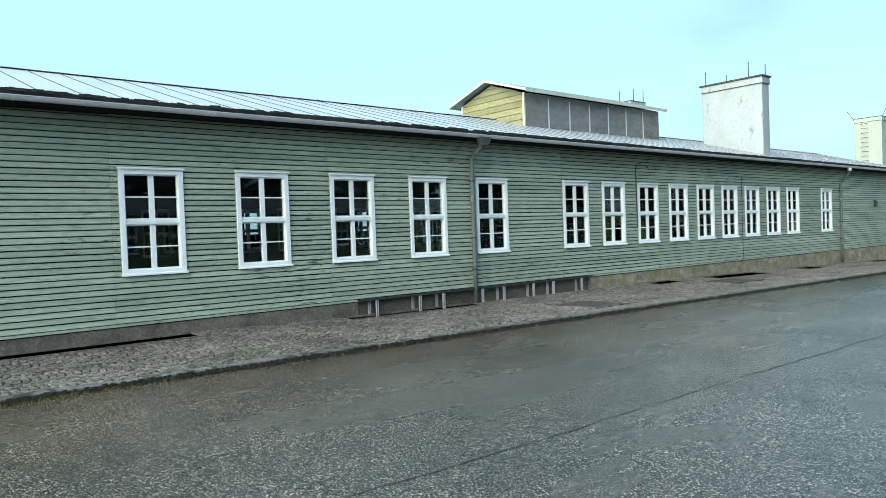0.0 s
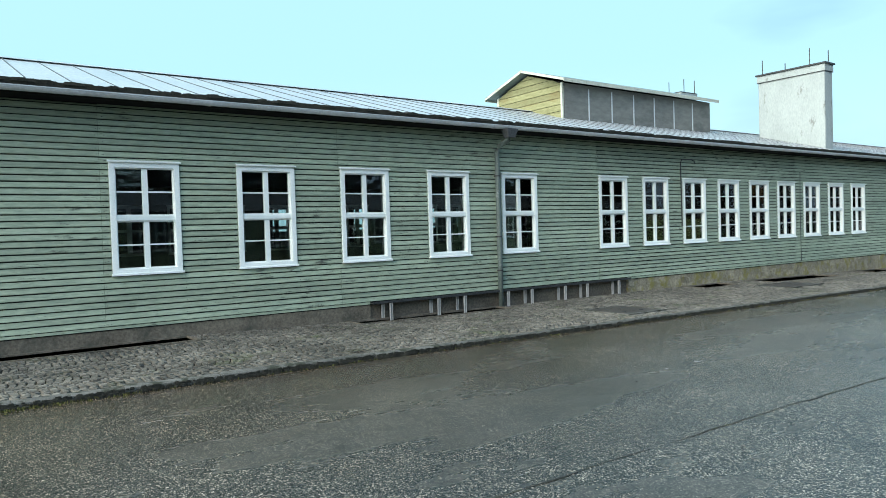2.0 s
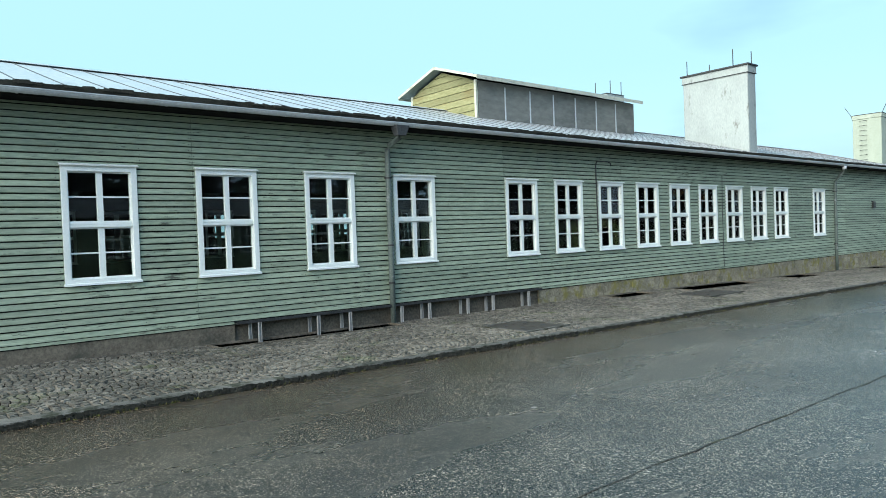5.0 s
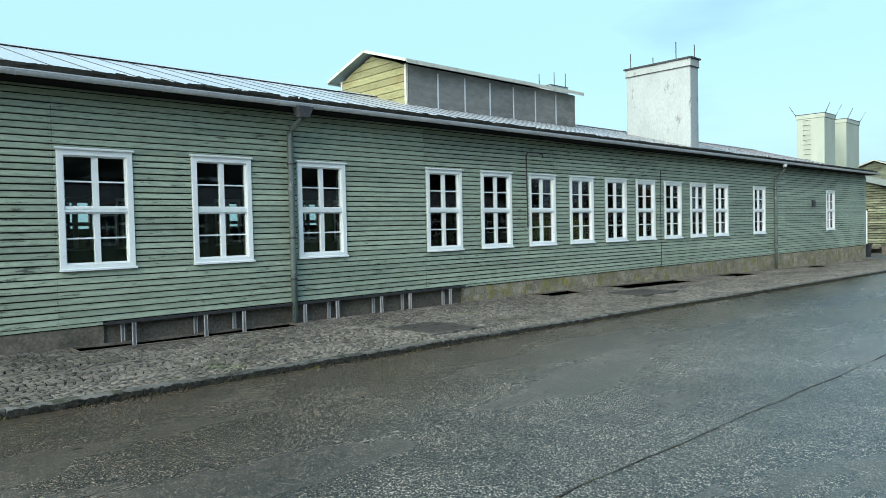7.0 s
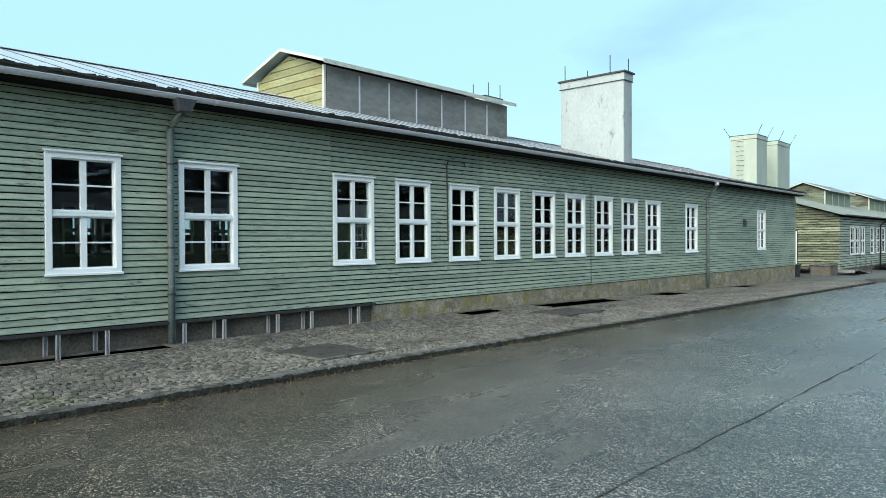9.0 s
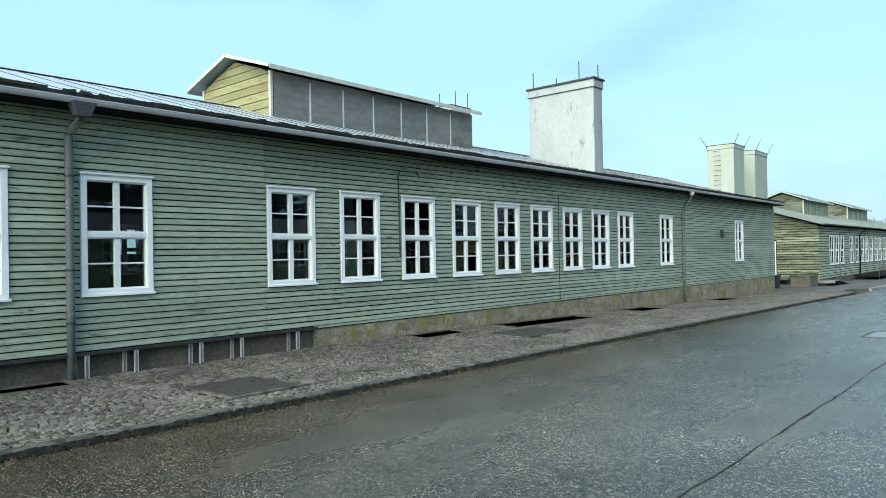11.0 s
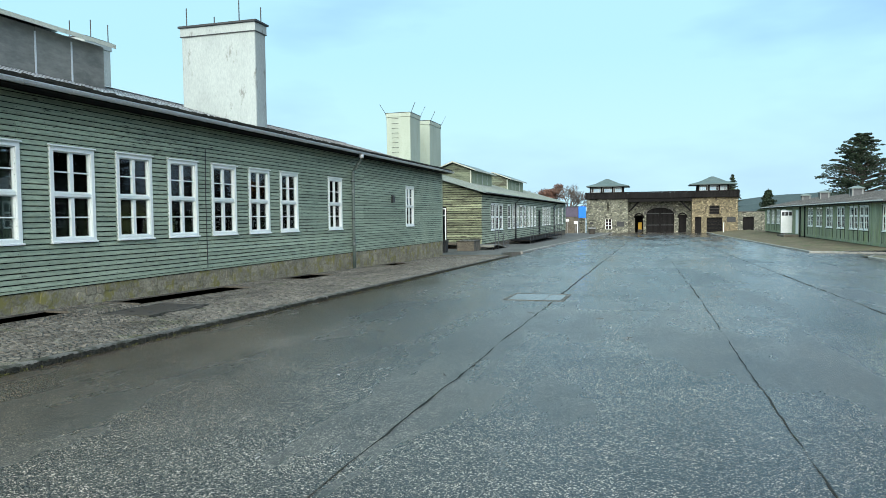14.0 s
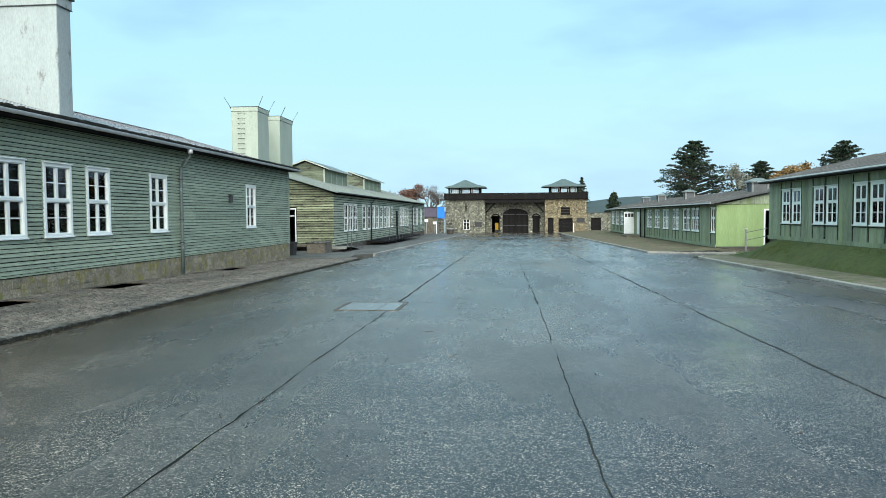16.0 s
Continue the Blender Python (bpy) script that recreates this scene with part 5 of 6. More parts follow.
    r = thing("ramp_platform", (1.0, 53, -0.4), "long low timber ramp with grey tube railing", "ramp")
    part("deck", Geo().box(0.3, 44.0, -0.27, 1.7, 62.0, -0.20), dark_wood_and_shade, r)
    for i in range(13):
        y = 44.1 + 1.48 * i
        part("post", Geo().tube([(1.65, y, -0.6), (1.65, y, 0.72)], 0.017, 6), dark_zinc, r)
    for z in (0.25, 0.72):
        part("rail", Geo().tube([(1.65, 44.1, z), (1.65, 61.9, z)], 0.017, 6), dark_zinc, r)


old_plank = surface("old_lantern_boards", (0.08, 0.10, 0.065), (0.235, 0.27, 0.185), scale=3, fine=28, rough=0.8, squash=(0.25, 1, 1), spread=0.3, stain=(0.06, 0.06, 0.04), stain_cut=(0.5, 0.62))


def build_east_barrack(name, y0, y1, z0, ez, pairs, label, win, gable, kit, rz):
    """A barrack east of the yard: upright boards, windows in pairs on the wall that looks west."""
    rng = random.Random(int(y0 * 10) + 3)
    x, back = 21.4, 29.8
    rx = (x + back) / 2
    b = thing(name, (rx, (y0 + y1) / 2, z0), label, "building")
    w, h, gap, wz = win
    starts = [s + d for s in pairs for d in ((0.0, w + gap) if not isinstance(s, int) else (0.0,))]
    holes = [(s + 0.05, s + w - 0.05, wz + 0.05, wz + h - 0.05) for s in starts]
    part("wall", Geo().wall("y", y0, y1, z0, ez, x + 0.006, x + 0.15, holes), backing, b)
    part("back_wall", Geo().wall("y", y0, y1, z0, ez, back - 0.15, back), interior, b)
    part("floor", Geo().box(x + 0.15, y0, z0 - 0.1, back, y1, z0), floor_dark, b)
    part("ceiling", Geo().box(x + 0.15, y0 + 0.15, ez - 0.15, back - 0.15, y1 - 0.15, ez - 0.1), interior, b)
    part("plinth", Geo().box(x + 0.03, y0 + 0.02, z0 - 0.9, back, y1, z0 - 0.005), concrete, b)
    g = Geo()
    boards_upright(g, "y", x + 0.004, y0, y1, z0, ez - 0.02, [(s, s + w, wz, wz + h) for s in starts], 0.152, -1, rng)
    part("cladding", g, panel_boards, b, "weathered grey-green upright boards", kind="stuff")
    for s in starts:
        # Added dark strips draw the shadow lines around each window.
        for u in (s - 0.075, s + w + 0.045):
            part("joint_strip", Geo().box(x - 0.030, u, z0, x - 0.012, u + 0.030, ez - 0.1), dark_wood_and_shade, b, "near-black strip for the shaded gap beside a window")
        part("sill_strip", Geo().box(x - 0.034, s - 0.045, wz - 0.075, x - 0.012, s + w + 0.045, wz - 0.05), dark_wood_and_shade, b)
        put_window(kit, b, face_west(x - 0.012, s, wz, w))
    part("base_board", Geo().box(x - 0.06, y0, z0 - 0.06, x - 0.02, y1, z0 + 0.10), panel_boards, b)
    for yy, o in ((y0, -1), (y1, 1)):
        lo, hi = min(yy, yy - o * 0.15), max(yy, yy - o * 0.15)
        hole = [(23.95, 24.9, z0, z0 + 1.95)] if o < 0 and gable is lime_boards else []
        part("gable_wall", Geo().wall("x", x + 0.15, back - 0.15, z0, ez, lo + 0.004, hi - 0.004, hole).extrude([(x + 0.15, lo + 0.004, ez), (back - 0.15, lo + 0.004, ez), (rx, lo + 0.004, rz - 0.12)], (0, 0.142, 0)), backing, b)
        g = Geo()
        if hole:
            for a, c, lo_z in ((x, 23.88, z0), (23.882, 24.968, z0 + 2.0), (24.97, back, z0)):
                g.box(a, yy - 0.018, lo_z, c, yy, ez - 0.05)
        else:
            boards_upright(g, "x", yy, x, back, z0, ez, [], 0.2, o, rng, lambda u: ez - 0.05)
        part("gable_cladding", g, gable, b, kind="stuff")
        g = Geo()
        boards_upright(g, "x", yy, x, back, ez - 0.02, rz, [], 0.40, o, rng, lambda u: max(ez + 0.01, rz - 0.08 - (rz - ez) * abs(u - rx) / (rx - x)))
        part("gable_top_cladding", g, panel_boards, b, kind="stuff")
        if hole:
            d = hole[0]
            fr = Geo().box(d[0] - 0.08, yy - 0.05, z0, d[0], yy + 0.03, d[3] + 0.08).box(d[1], yy - 0.05, z0, d[1] + 0.08, yy + 0.03, d[3] + 0.08).box(d[0], yy - 0.05, d[3], d[1], yy + 0.03, d[3] + 0.08)
            part("door_frame", fr, white_far, b, "white frame round an open dark doorway")
    pitched_roof(b, x - 0.40, rx, back + 0.40, y0 - 0.35, y1 + 0.3, ez + 0.05, rz, roof_grey, 1.0)
    part("fascia", Geo().box(x - 0.43, y0 - 0.35, ez + 0.012, x - 0.40, y1 + 0.3, ez + 0.06), white_far, b)
    part("soffit", Geo().box(x - 0.40, y0 - 0.3, ez - 0.06, x - 0.02, y1 + 0.25, ez - 0.025), dark_wood_and_shade, b)
    return b


white_grey = surface("grey_fascia", (0.16, 0.17, 0.165), (0.26, 0.27, 0.26), rough=0.7, spread=0.05, bump=0.05)


def roof_vent(b, x, y, z, s=1.0):
    """A small boxed roof vent with a flared cap, s times its common size."""
    v = part("roof_vent", Geo().box(x - 0.32 * s, y - 0.32 * s, z - 0.5, x + 0.32 * s, y + 0.32 * s, z + 0.38 * s), dark_zinc, b, "small boxed roof vent")
    for i in (-1, 1):
        for j in (-1, 1):
            u, w = x + i * 0.32 * s, y + j * 0.32 * s
            part("corner_post", Geo().box(u - 0.05, w - 0.05, z - 0.4, u + 0.05, w + 0.05, z + 0.37 * s), white_grey, v, local=True)
    a, c, h0, h1, h2 = 0.46 * s, 0.12 * s, z + 0.36 * s, z + 0.41 * s, z + 0.56 * s
    ring = [(-1, -1), (1, -1), (1, 1), (-1, 1)]
    cap = Geo().add([(x + i * r, y + j * r, h) for r, h in ((a, h0), (a, h1), (c, h2)) for i, j in ring],
                    [(3, 2, 1, 0), (0, 1, 5, 4), (1, 2, 6, 5), (2, 3, 7, 6), (3, 0, 4, 7), (4, 5, 9, 8), (5, 6, 10, 9), (6, 7, 11, 10), (7, 4, 8, 11), (8, 9, 10, 11)])
    o = part("cap", cap, roof_pale, v, local=True)


def build_porch(b):
    """White entrance doors standing open under a small porch on the farther eastern barrack."""
    for y in (55.6, 57.4):
        part("downpipe", Geo().tube([(21.25, y, -0.4), (21.25, y, 2.0)], 0.055, 8), dark_wood_and_shade, b)
    leaf = part("door_leaf", Geo().box(20.45, 61.2, -0.2, 21.35, 61.26, 1.75), white_far, b, "open white panelled door leaf")
    for u in (20.52, 20.95):
        for z0, z1 in ((-0.1, 0.75), (0.9, 1.2)):
            part("panel", Geo().box(u, 61.17, z0, u + 0.33, 61.2, z1), white_far, leaf, local=True)
    for u in (20.52, 20.80, 21.08):
        part("pane", Geo().box(u, 61.18, 1.3, u + 0.22, 61.2, 1.62), dark_steel, leaf, local=True)
    part("door_leaf", Geo().box(21.30, 58.6, -0.2, 21.36, 59.5, 1.75), white_far, b, "white panelled door leaf")
    part("door_step", Geo().box(20.2, 58.2, -0.45, 21.35, 61.4, -0.27), concrete, b)


# ---- gatehouse ----
def arch_outline(x0, x1, z0, z1, y, n=10, rise=None):
    w = (x1 - x0) / 2
    rise = w if rise is None else rise
    pts = [(x0, y, z0), (x1, y, z0)]
    for i in range(n + 1):
        a = math.pi * i / n
        pts.append((x0 + w + w * math.cos(a), y, z1 - rise + rise * math.sin(a)))
    return pts


def watch_cabin(gh, x0, x1, y0, y1, z0, eave0, eave1, label):
    """A glazed watch cabin with a flared hipped roof."""
    zt = 5.22
    c = part("watch_cabin", Geo().box(x0, y0, z0, x1, y1, z0 + 0.08).box(x0, y0, zt - 0.08, x1, y1, zt), dark_wood_and_shade, gh, label)

    def sub(name, g, m):
        o = part(name, g, m, c, local=True)
        return o
    for x in (x0, (2 * x0 + x1) / 3, (x0 + 2 * x1) / 3, x1 - 0.2):
        for y in (y0, y1 - 0.2):
            sub("post", Geo().box(x, y, z0 + 0.08, x + 0.2, y + 0.2, zt - 0.08), dark_wood_and_shade)
    xs = [x0 + 0.2, (2 * x0 + x1) / 3, (2 * x0 + x1) / 3 + 0.2, (x0 + 2 * x1) / 3, (x0 + 2 * x1) / 3 + 0.2, x1 - 0.2]
    for a, b in ((xs[0], xs[1]), (xs[2], xs[3]), (xs[4], xs[5])):
        for y in (y0 + 0.06, y1 - 0.12):
            g = Geo().box(a, y, z0 + 0.08, b, y + 0.05, z0 + 0.15).box(a, y, zt - 0.15, b, y + 0.05, zt - 0.08).box(a, y, z0 + 0.42, b, y + 0.04, z0 + 0.46)
            k = 4
            for i in range(k + 1):
                u = lerp(a, b - 0.05, i / k)
                g.box(u, y, z0 + 0.08, u + 0.05, y + 0.05, zt - 0.08)
            sub("window_lattice", g, white_far)
    xm, ym = (x0 + x1) / 2, (y0 + y1) / 2
    yb0, yb1 = y0 - 0.9, y1 + 0.9
    rings = [(eave0, eave1, yb0, yb1, 5.24), (eave0, eave1, yb0, yb1, 5.34), (lerp(eave0, xm, 0.42), lerp(eave1, xm, 0.42), lerp(yb0, ym, 0.42), lerp(yb1, ym, 0.42), 5.66), (lerp(eave0, xm, 0.94), lerp(eave1, xm, 0.94), lerp(yb0, ym, 0.94), lerp(yb1, ym, 0.94), 6.36)]
    pts = [(x, y, r[4]) for r in rings for x, y in ((r[0], r[2]), (r[1], r[2]), (r[1], r[3]), (r[0], r[3]))]
    faces = [(3, 2, 1, 0), (12, 13, 14, 15)] + [(4 * k + i, 4 * k + (i + 1) % 4, 4 * k + 4 + (i + 1) % 4, 4 * k + 4 + i) for k in range(3) for i in range(4)]
    sub("hipped_roof", Geo().add(pts, faces), roof_green)


roof_green = surface("verdigris_roof", (0.055, 0.085, 0.078), (0.12, 0.16, 0.148), scale=1, fine=8, rough=0.6, spread=0, bump=0.1)


def build_gatehouse():
    G = 90.0
    gh = thing("gatehouse", (10.8, G + 3, -0.85), "stone gatehouse with two towers, dark wooden walkway and glazed watch cabins", "gatehouse")
    holes = [(4.1, 4.45, 2.1, 2.95), (3.9, 4.75, -0.35, 1.05)]
    a = part("west_tower", Geo().wall("x", 1.5, 6.8, -1.2, 3.66, G, G + 0.5, holes).box(1.5, G + 0.5, -1.2, 6.8, G + 5, 3.66), tower_stone, gh, "grey rubble stone tower")
    holes = [(16.8, 18.0, 1.5, 2.6), (15.1, 15.85, -0.95, 1.15), (16.5, 18.35, -0.95, 1.1)]
    t = part("east_tower", Geo().wall("x", 14.7, 20.15, -1.2, 3.66, G, G + 0.5, holes).box(14.7, G + 0.5, -1.2, 20.15, G + 5, 3.66), tower_stone_warm, gh, "warm rubble stone tower")

    def sub(parent, name, g, m, lab=""):
        o = part(name, g, m, parent, lab, local=True)
        return o
    sub(a, "arched_window", Geo().box(3.9, G + 0.3, -0.35, 4.75, G + 0.34, 1.05), dark_wood_and_shade)
    g = Geo().box(4.29, G + 0.04, -0.3, 4.36, G + 0.09, 1.05)
    for z in (-0.35, 0.1, 0.55, 0.98):
        g.box(3.92, G + 0.04, z, 4.73, G + 0.09, z + 0.06)
    for x in (3.9, 4.68):
        g.box(x, G + 0.04, -0.35, x + 0.07, G + 0.09, 1.05)
    sub(a, "window_lattice", g, white_far)
    sub(a, "stone_surround", Geo().extrude(arch_outline(3.82, 4.88, 0.95, 1.42, G - 0.04, 10, 0.46), (0, 0.06, 0)), tower_stone)
    sub(a, "plaque", Geo().box(5.4, G - 0.05, 0.0, 6.35, G - 0.004, 0.66), dark_steel)
    sub(a, "plaque", Geo().box(1.9, G - 0.05, 0.35, 2.4, G - 0.004, 0.6), dark_steel)
    sub(t, "window", Geo().box(16.8, G + 0.25, 1.5, 18.0, G + 0.3, 2.6), dark_wood_and_shade)
    g = Geo()
    for z in (1.5, 1.85, 2.2, 2.5):
        g.box(16.85, G + 0.15, z, 17.95, G + 0.24, z + 0.05)
    sub(t, "window_grille", g, rust_plate)
    for z in (1.38, 2.6):
        sub(t, "window_lintel", Geo().box(16.65, G - 0.05, z, 18.15, G - 0.004, z + 0.12), tower_stone_warm)
    sub(t, "door", Geo().box(15.1, G + 0.25, -0.95, 15.85, G + 0.3, 1.15), dark_wood_and_shade)
    for i in range(11):
        sub(t, "garage_slat", Geo().box(16.5, G + 0.25, -0.86 + 0.176 * i, 18.35, G + 0.3, -0.86 + 0.176 * i + 0.165), dark_wood_and_shade)
    sub(t, "plaque", Geo().box(18.85, G - 0.05, 0.5, 19.9, G - 0.004, 1.15), dark_steel)
    # wall with the gate, set back between the towers
    gate = (9.1, 12.6, -1.2, 2.45)
    sd = [(7.65, 8.7, -1.2, 1.45), (13.15, 14.1, -1.2, 1.45)]
    gy = G + 1.6
    part("gate_wall", Geo().wall("x", 6.8, 14.7, -1.2, 3.66, gy, gy + 0.6, [gate, *sd]), tower_stone, gh)
    part("gate_arch", arch_ring(gate[0] - 0.35, gate[1] + 0.35, gate[0], gate[1], 1.55, 0.9, gy - 0.08, 0.1), granite, gh, "dressed stone arch")
    for k, (u, v) in enumerate(((9.1, 10.84), (10.86, 12.6))):
        g = Geo()
        for i in range(9):
            g.box(lerp(u, v, i / 9) + 0.005, gy + 0.3, -0.9, lerp(u, v, (i + 1) / 9) - 0.005, gy + 0.36, 2.45)
        leaf = part("gate_leaf", g, dark_wood_and_shade, gh, "dark timber gate leaf, closed")
        for z in (0.1, 1.6):
            sub(leaf, "strap", Geo().box(u + 0.1, gy + 0.27, z, v - 0.1, gy + 0.299, z + 0.1), dark_steel)
    part("gate_backing", Geo().box(8.9, gy + 0.37, -1.1, 12.8, gy + 0.45, 2.6), dark_wood_and_shade, gh)
    part("passage_wall", Geo().box(6.8, G + 5.2, -1.2, 14.7, G + 5.3, 3.66), dark_wood_and_shade, gh)
    part("passage_roof", Geo().box(6.8, gy + 0.6, 3.4, 14.7, G + 5.2, 3.5), dark_wood_and_shade, gh)
    part("spandrel", spandrel(gate[0], gate[1], 1.55, 2.46, 0.9, gy + 0.1, 0.3), tower_stone, gh)
    part("side_door", Geo().box(13.15, gy + 0.3, -0.95, 14.1, gy + 0.36, 1.45), dark_wood_and_shade, gh, "dark arched side door")
    for u, v in ((7.65, 8.7), (13.15, 14.1)):
        part("door_arch", arch_ring(u - 0.16, v + 0.16, u, v, 1.08, 0.52, gy - 0.06, 0.08), dark_wood_and_shade, gh)
    # walkway
    g = Geo()
    n = 120
    for i in range(n):
        g.box(lerp(1.35, 20.3, i / n) + 0.004, G - 0.45, 3.66, lerp(1.35, 20.3, (i + 1) / n) - 0.004, G - 0.38, 4.42)
    part("walkway_parapet", g, dark_wood_and_shade, gh, "dark upright parapet boards", kind="stuff")
    part("walkway_deck", Geo().box(1.35, G - 0.38, 3.62, 20.3, G + 3.2, 3.78), dark_wood_and_shade, gh)
    part("walkway_coping", Geo().box(1.3, G - 0.5, 4.42, 20.35, G - 0.3, 4.50), dark_wood_and_shade, gh)
    part("walkway_back", Geo().box(1.35, G + 3.1, 3.66, 20.3, G + 3.2, 4.42), dark_wood_and_shade, gh)
    for x in (7.2, 8.6, 10.0, 11.4, 12.8, 14.2):
        part("floor_beam", Geo().box(x, G - 0.38, 3.38, x + 0.2, G + 1.6, 3.62), dark_wood_and_shade, gh)
    part("edge_beam", Geo().box(6.8, G - 0.3, 3.2, 14.7, G - 0.05, 3.6), dark_wood_and_shade, gh)
    for x, s in ((6.8, 1), (14.7, -1)):
        part("bracket", Geo().extrude([(x, G + 0.1, 1.9), (x + s * 0.22, G + 0.1, 1.9), (x + s * 1.5, G + 0.1, 3.25), (x + s * 1.2, G + 0.1, 3.25)], (0, 0.25, 0)), dark_wood_and_shade, gh)
    watch_cabin(gh, 1.9, 6.2, G + 0.1, G + 3.6, 4.4, 1.5, 6.95, "glazed watch cabin with a flared hipped roof")
    watch_cabin(gh, 15.4, 19.1, G + 0.1, G + 3.6, 4.4, 14.4, 20.0, "glazed watch cabin with a flared hipped roof")
    w = thing("stone_wall", (22.5, G + 0.3, -0.85), "low rubble stone wall with a dark arched door", "wall", kind="structure")
    part("masonry", Geo().wall("x", 20.16, 34.0, -1.2, 1.72, G + 0.1, G + 0.6, [(20.75, 22.05, -1.3, 1.1)]), tower_stone, w)
    part("coping", Geo().box(20.16, G + 0.05, 1.72, 34.0, G + 0.65, 1.80), granite, w)
    part("door", Geo().box(20.75, G + 0.3, -1.1, 22.05, G + 0.36, 1.15), dark_wood_and_shade, w)
    w = thing("stone_wall", (-3, 88.2, -0.85), "grey rubble stone wall beside the gatehouse", "wall", kind="structure")
    part("masonry", Geo().box(-12.0, 88.0, -1.2, 1.48, 88.5, 1.45), tower_stone, w)


def arch_ring(x0, x1, i0, i1, spring, rise, y, depth, n=12):
    """A flat ring of masonry over an opening."""
    g = Geo()
    g.weld = True
    mo, mi = (x0 + x1) / 2, (i0 + i1) / 2
    wo, wi = (x1 - x0) / 2, (i1 - i0) / 2
    for i in range(n):
        q = []
        for a, w, m, r in ((math.pi * i / n, wi, mi, rise), (math.pi * i / n, wo, mo, rise + wo - wi), (math.pi * (i + 1) / n, wo, mo, rise + wo - wi), (math.pi * (i + 1) / n, wi, mi, rise)):
            q.append((m + w * math.cos(a), y, spring + r * math.sin(a)))
        g.extrude(q, (0, depth, 0))
    return g


def spandrel(x0, x1, spring, top, rise, y, depth, n=12):
    """Fills the corners between an arch and the square opening above it."""
    g = Geo()
    m, w = (x0 + x1) / 2, (x1 - x0) / 2
    for i in range(n):
        a, b = math.pi * i / n, math.pi * (i + 1) / n
        xa, xb, za, zb = m + w * math.cos(a), m + w * math.cos(b), spring + rise * math.sin(a), spring + rise * math.sin(b)
        if top - min(za, zb) > 0.02:
            g.extrude([(xa, y, za), (xa, y, top), (xb, y, top), (xb, y, zb)], (0, depth, 0))
    return g


# ---- trees ----
def leaf_cloud(g, rng, centre, radii, n, size):
    for _ in range(n):
        while True:
            p = Vector((rng.uniform(-1, 1), rng.uniform(-1, 1), rng.uniform(-1, 1)))
            if 0.15 < p.length < 1:
                break
        c = Vector(centre) + Vector((p.x * radii[0], p.y * radii[1], p.z * radii[2]))
        u = Vector((rng.gauss(0, 1), rng.gauss(0, 1), rng.gauss(0, 0.6))).normalized() * size * rng.uniform(0.5, 1.2)
        v = u.cross(Vector((rng.gauss(0, 1), rng.gauss(0, 1), rng.gauss(0, 1)))).normalized() * size * rng.uniform(0.3, 0.7)
        g.add([c - u, c - v, c + u, c + v], [(0, 1, 2, 3)])


def limbs(g, rng, p, d, length, radius, depth, spread, tips, forks=(2, 3, 3)):
    """Branches that fork and thin out."""
    q = p + d * length * 0.5 + Vector((rng.gauss(0, 1), rng.gauss(0, 1), rng.gauss(0, 0.5))) * length * 0.05
    e = p + d * length
    g.tube([p, q, e], radius, 5 if depth > 2 else 3, radius * 0.62)
    tips.append(e)
    if depth == 0:
        return
    for _ in range(rng.choice(forks)):
        nd = (d + Vector((rng.gauss(0, spread), rng.gauss(0, spread), rng.gauss(0.12, spread * 0.7)))).normalized()
        start = p.lerp(e, rng.uniform(0.55, 1.0))
        limbs(g, rng, start, nd, length * rng.uniform(0.6, 0.82), radius * 0.6, depth - 1, spread, tips, forks)


def broadleaf(x, y, z, height, leaf_mat, leaves, label, seed, size=0.16, spread=0.42):
    rng = random.Random(seed)
    tr = thing("tree", (x, y, z), label, "tree")
    g, tips = Geo(), []
    limbs(g, rng, Vector((x, y, z)), Vector((0, 0, 1)), height * 0.27, height * (0.022 if leaf_mat else 0.025), 6, spread, tips, (2, 3, 3) if leaf_mat else (3, 3, 4))
    part("trunk", g, bark, tr)
    if leaf_mat:
        c = Geo()
        high = [t for t in tips if t.z > z + height * 0.3]
        for _ in range(leaves):
            t = rng.choice(high)
            leaf_cloud(c, rng, t, (0.5, 0.5, 0.4), 1, size)
        part("crown", c, leaf_mat, tr)


def pine(x, y, z, height, width, label, seed, leaves=7000, low=0.25, size=0.12):
    """A pine: bent trunk, limbs and flat uneven pads of needles."""
    rng = random.Random(seed)
    tr = thing("pine_tree", (x, y, z), label, "tree")
    g, c = Geo(), Geo()
    g.tube([(x, y, z), (x + 0.2, y, z + height * 0.4), (x - 0.1, y + 0.2, z + height * 0.75), (x, y, z + height * 0.97)], height * 0.022, 8, 0.05)
    pads, tiers = 240, 15
    for i in range(pads):
        u = (int(tiers * (i + rng.random()) / pads) + rng.gauss(0.5, 0.16)) / tiers
        t = low + (1 - low) * min(1.0, max(0.0, u))
        reach = width * 0.5 * (1.0 - 0.95 * min(1.0, max(0.0, u)) ** 1.9) * rng.uniform(0.3, 1.0) ** 0.7 * min(1, 0.66 + u * 3)
        a = rng.uniform(0, 6.28)
        tip = Vector((x + math.cos(a) * reach, y + math.sin(a) * reach, z + height * t + reach * 0.10))
        root = Vector((x, y, z + height * (t - 0.05)))
        g.tube([root, root.lerp(tip, 0.5) + Vector((0, 0, 0.12)), tip], 0.08, 4, 0.02)
        r = width * rng.uniform(0.035, 0.10) * (1.15 - 0.7 * min(1.0, max(0.0, u)))
        n = int(leaves / pads)
        leaf_cloud(c, rng, tip, (r, r, r * 0.26), n * 2 // 3, size)
        leaf_cloud(c, rng, root.lerp(tip, 0.6), (r * 0.9, r * 0.9, r * 0.26), n // 3, size)
    part("trunk", g, bark, tr)
    part("crown", c, pine_leaf, tr)


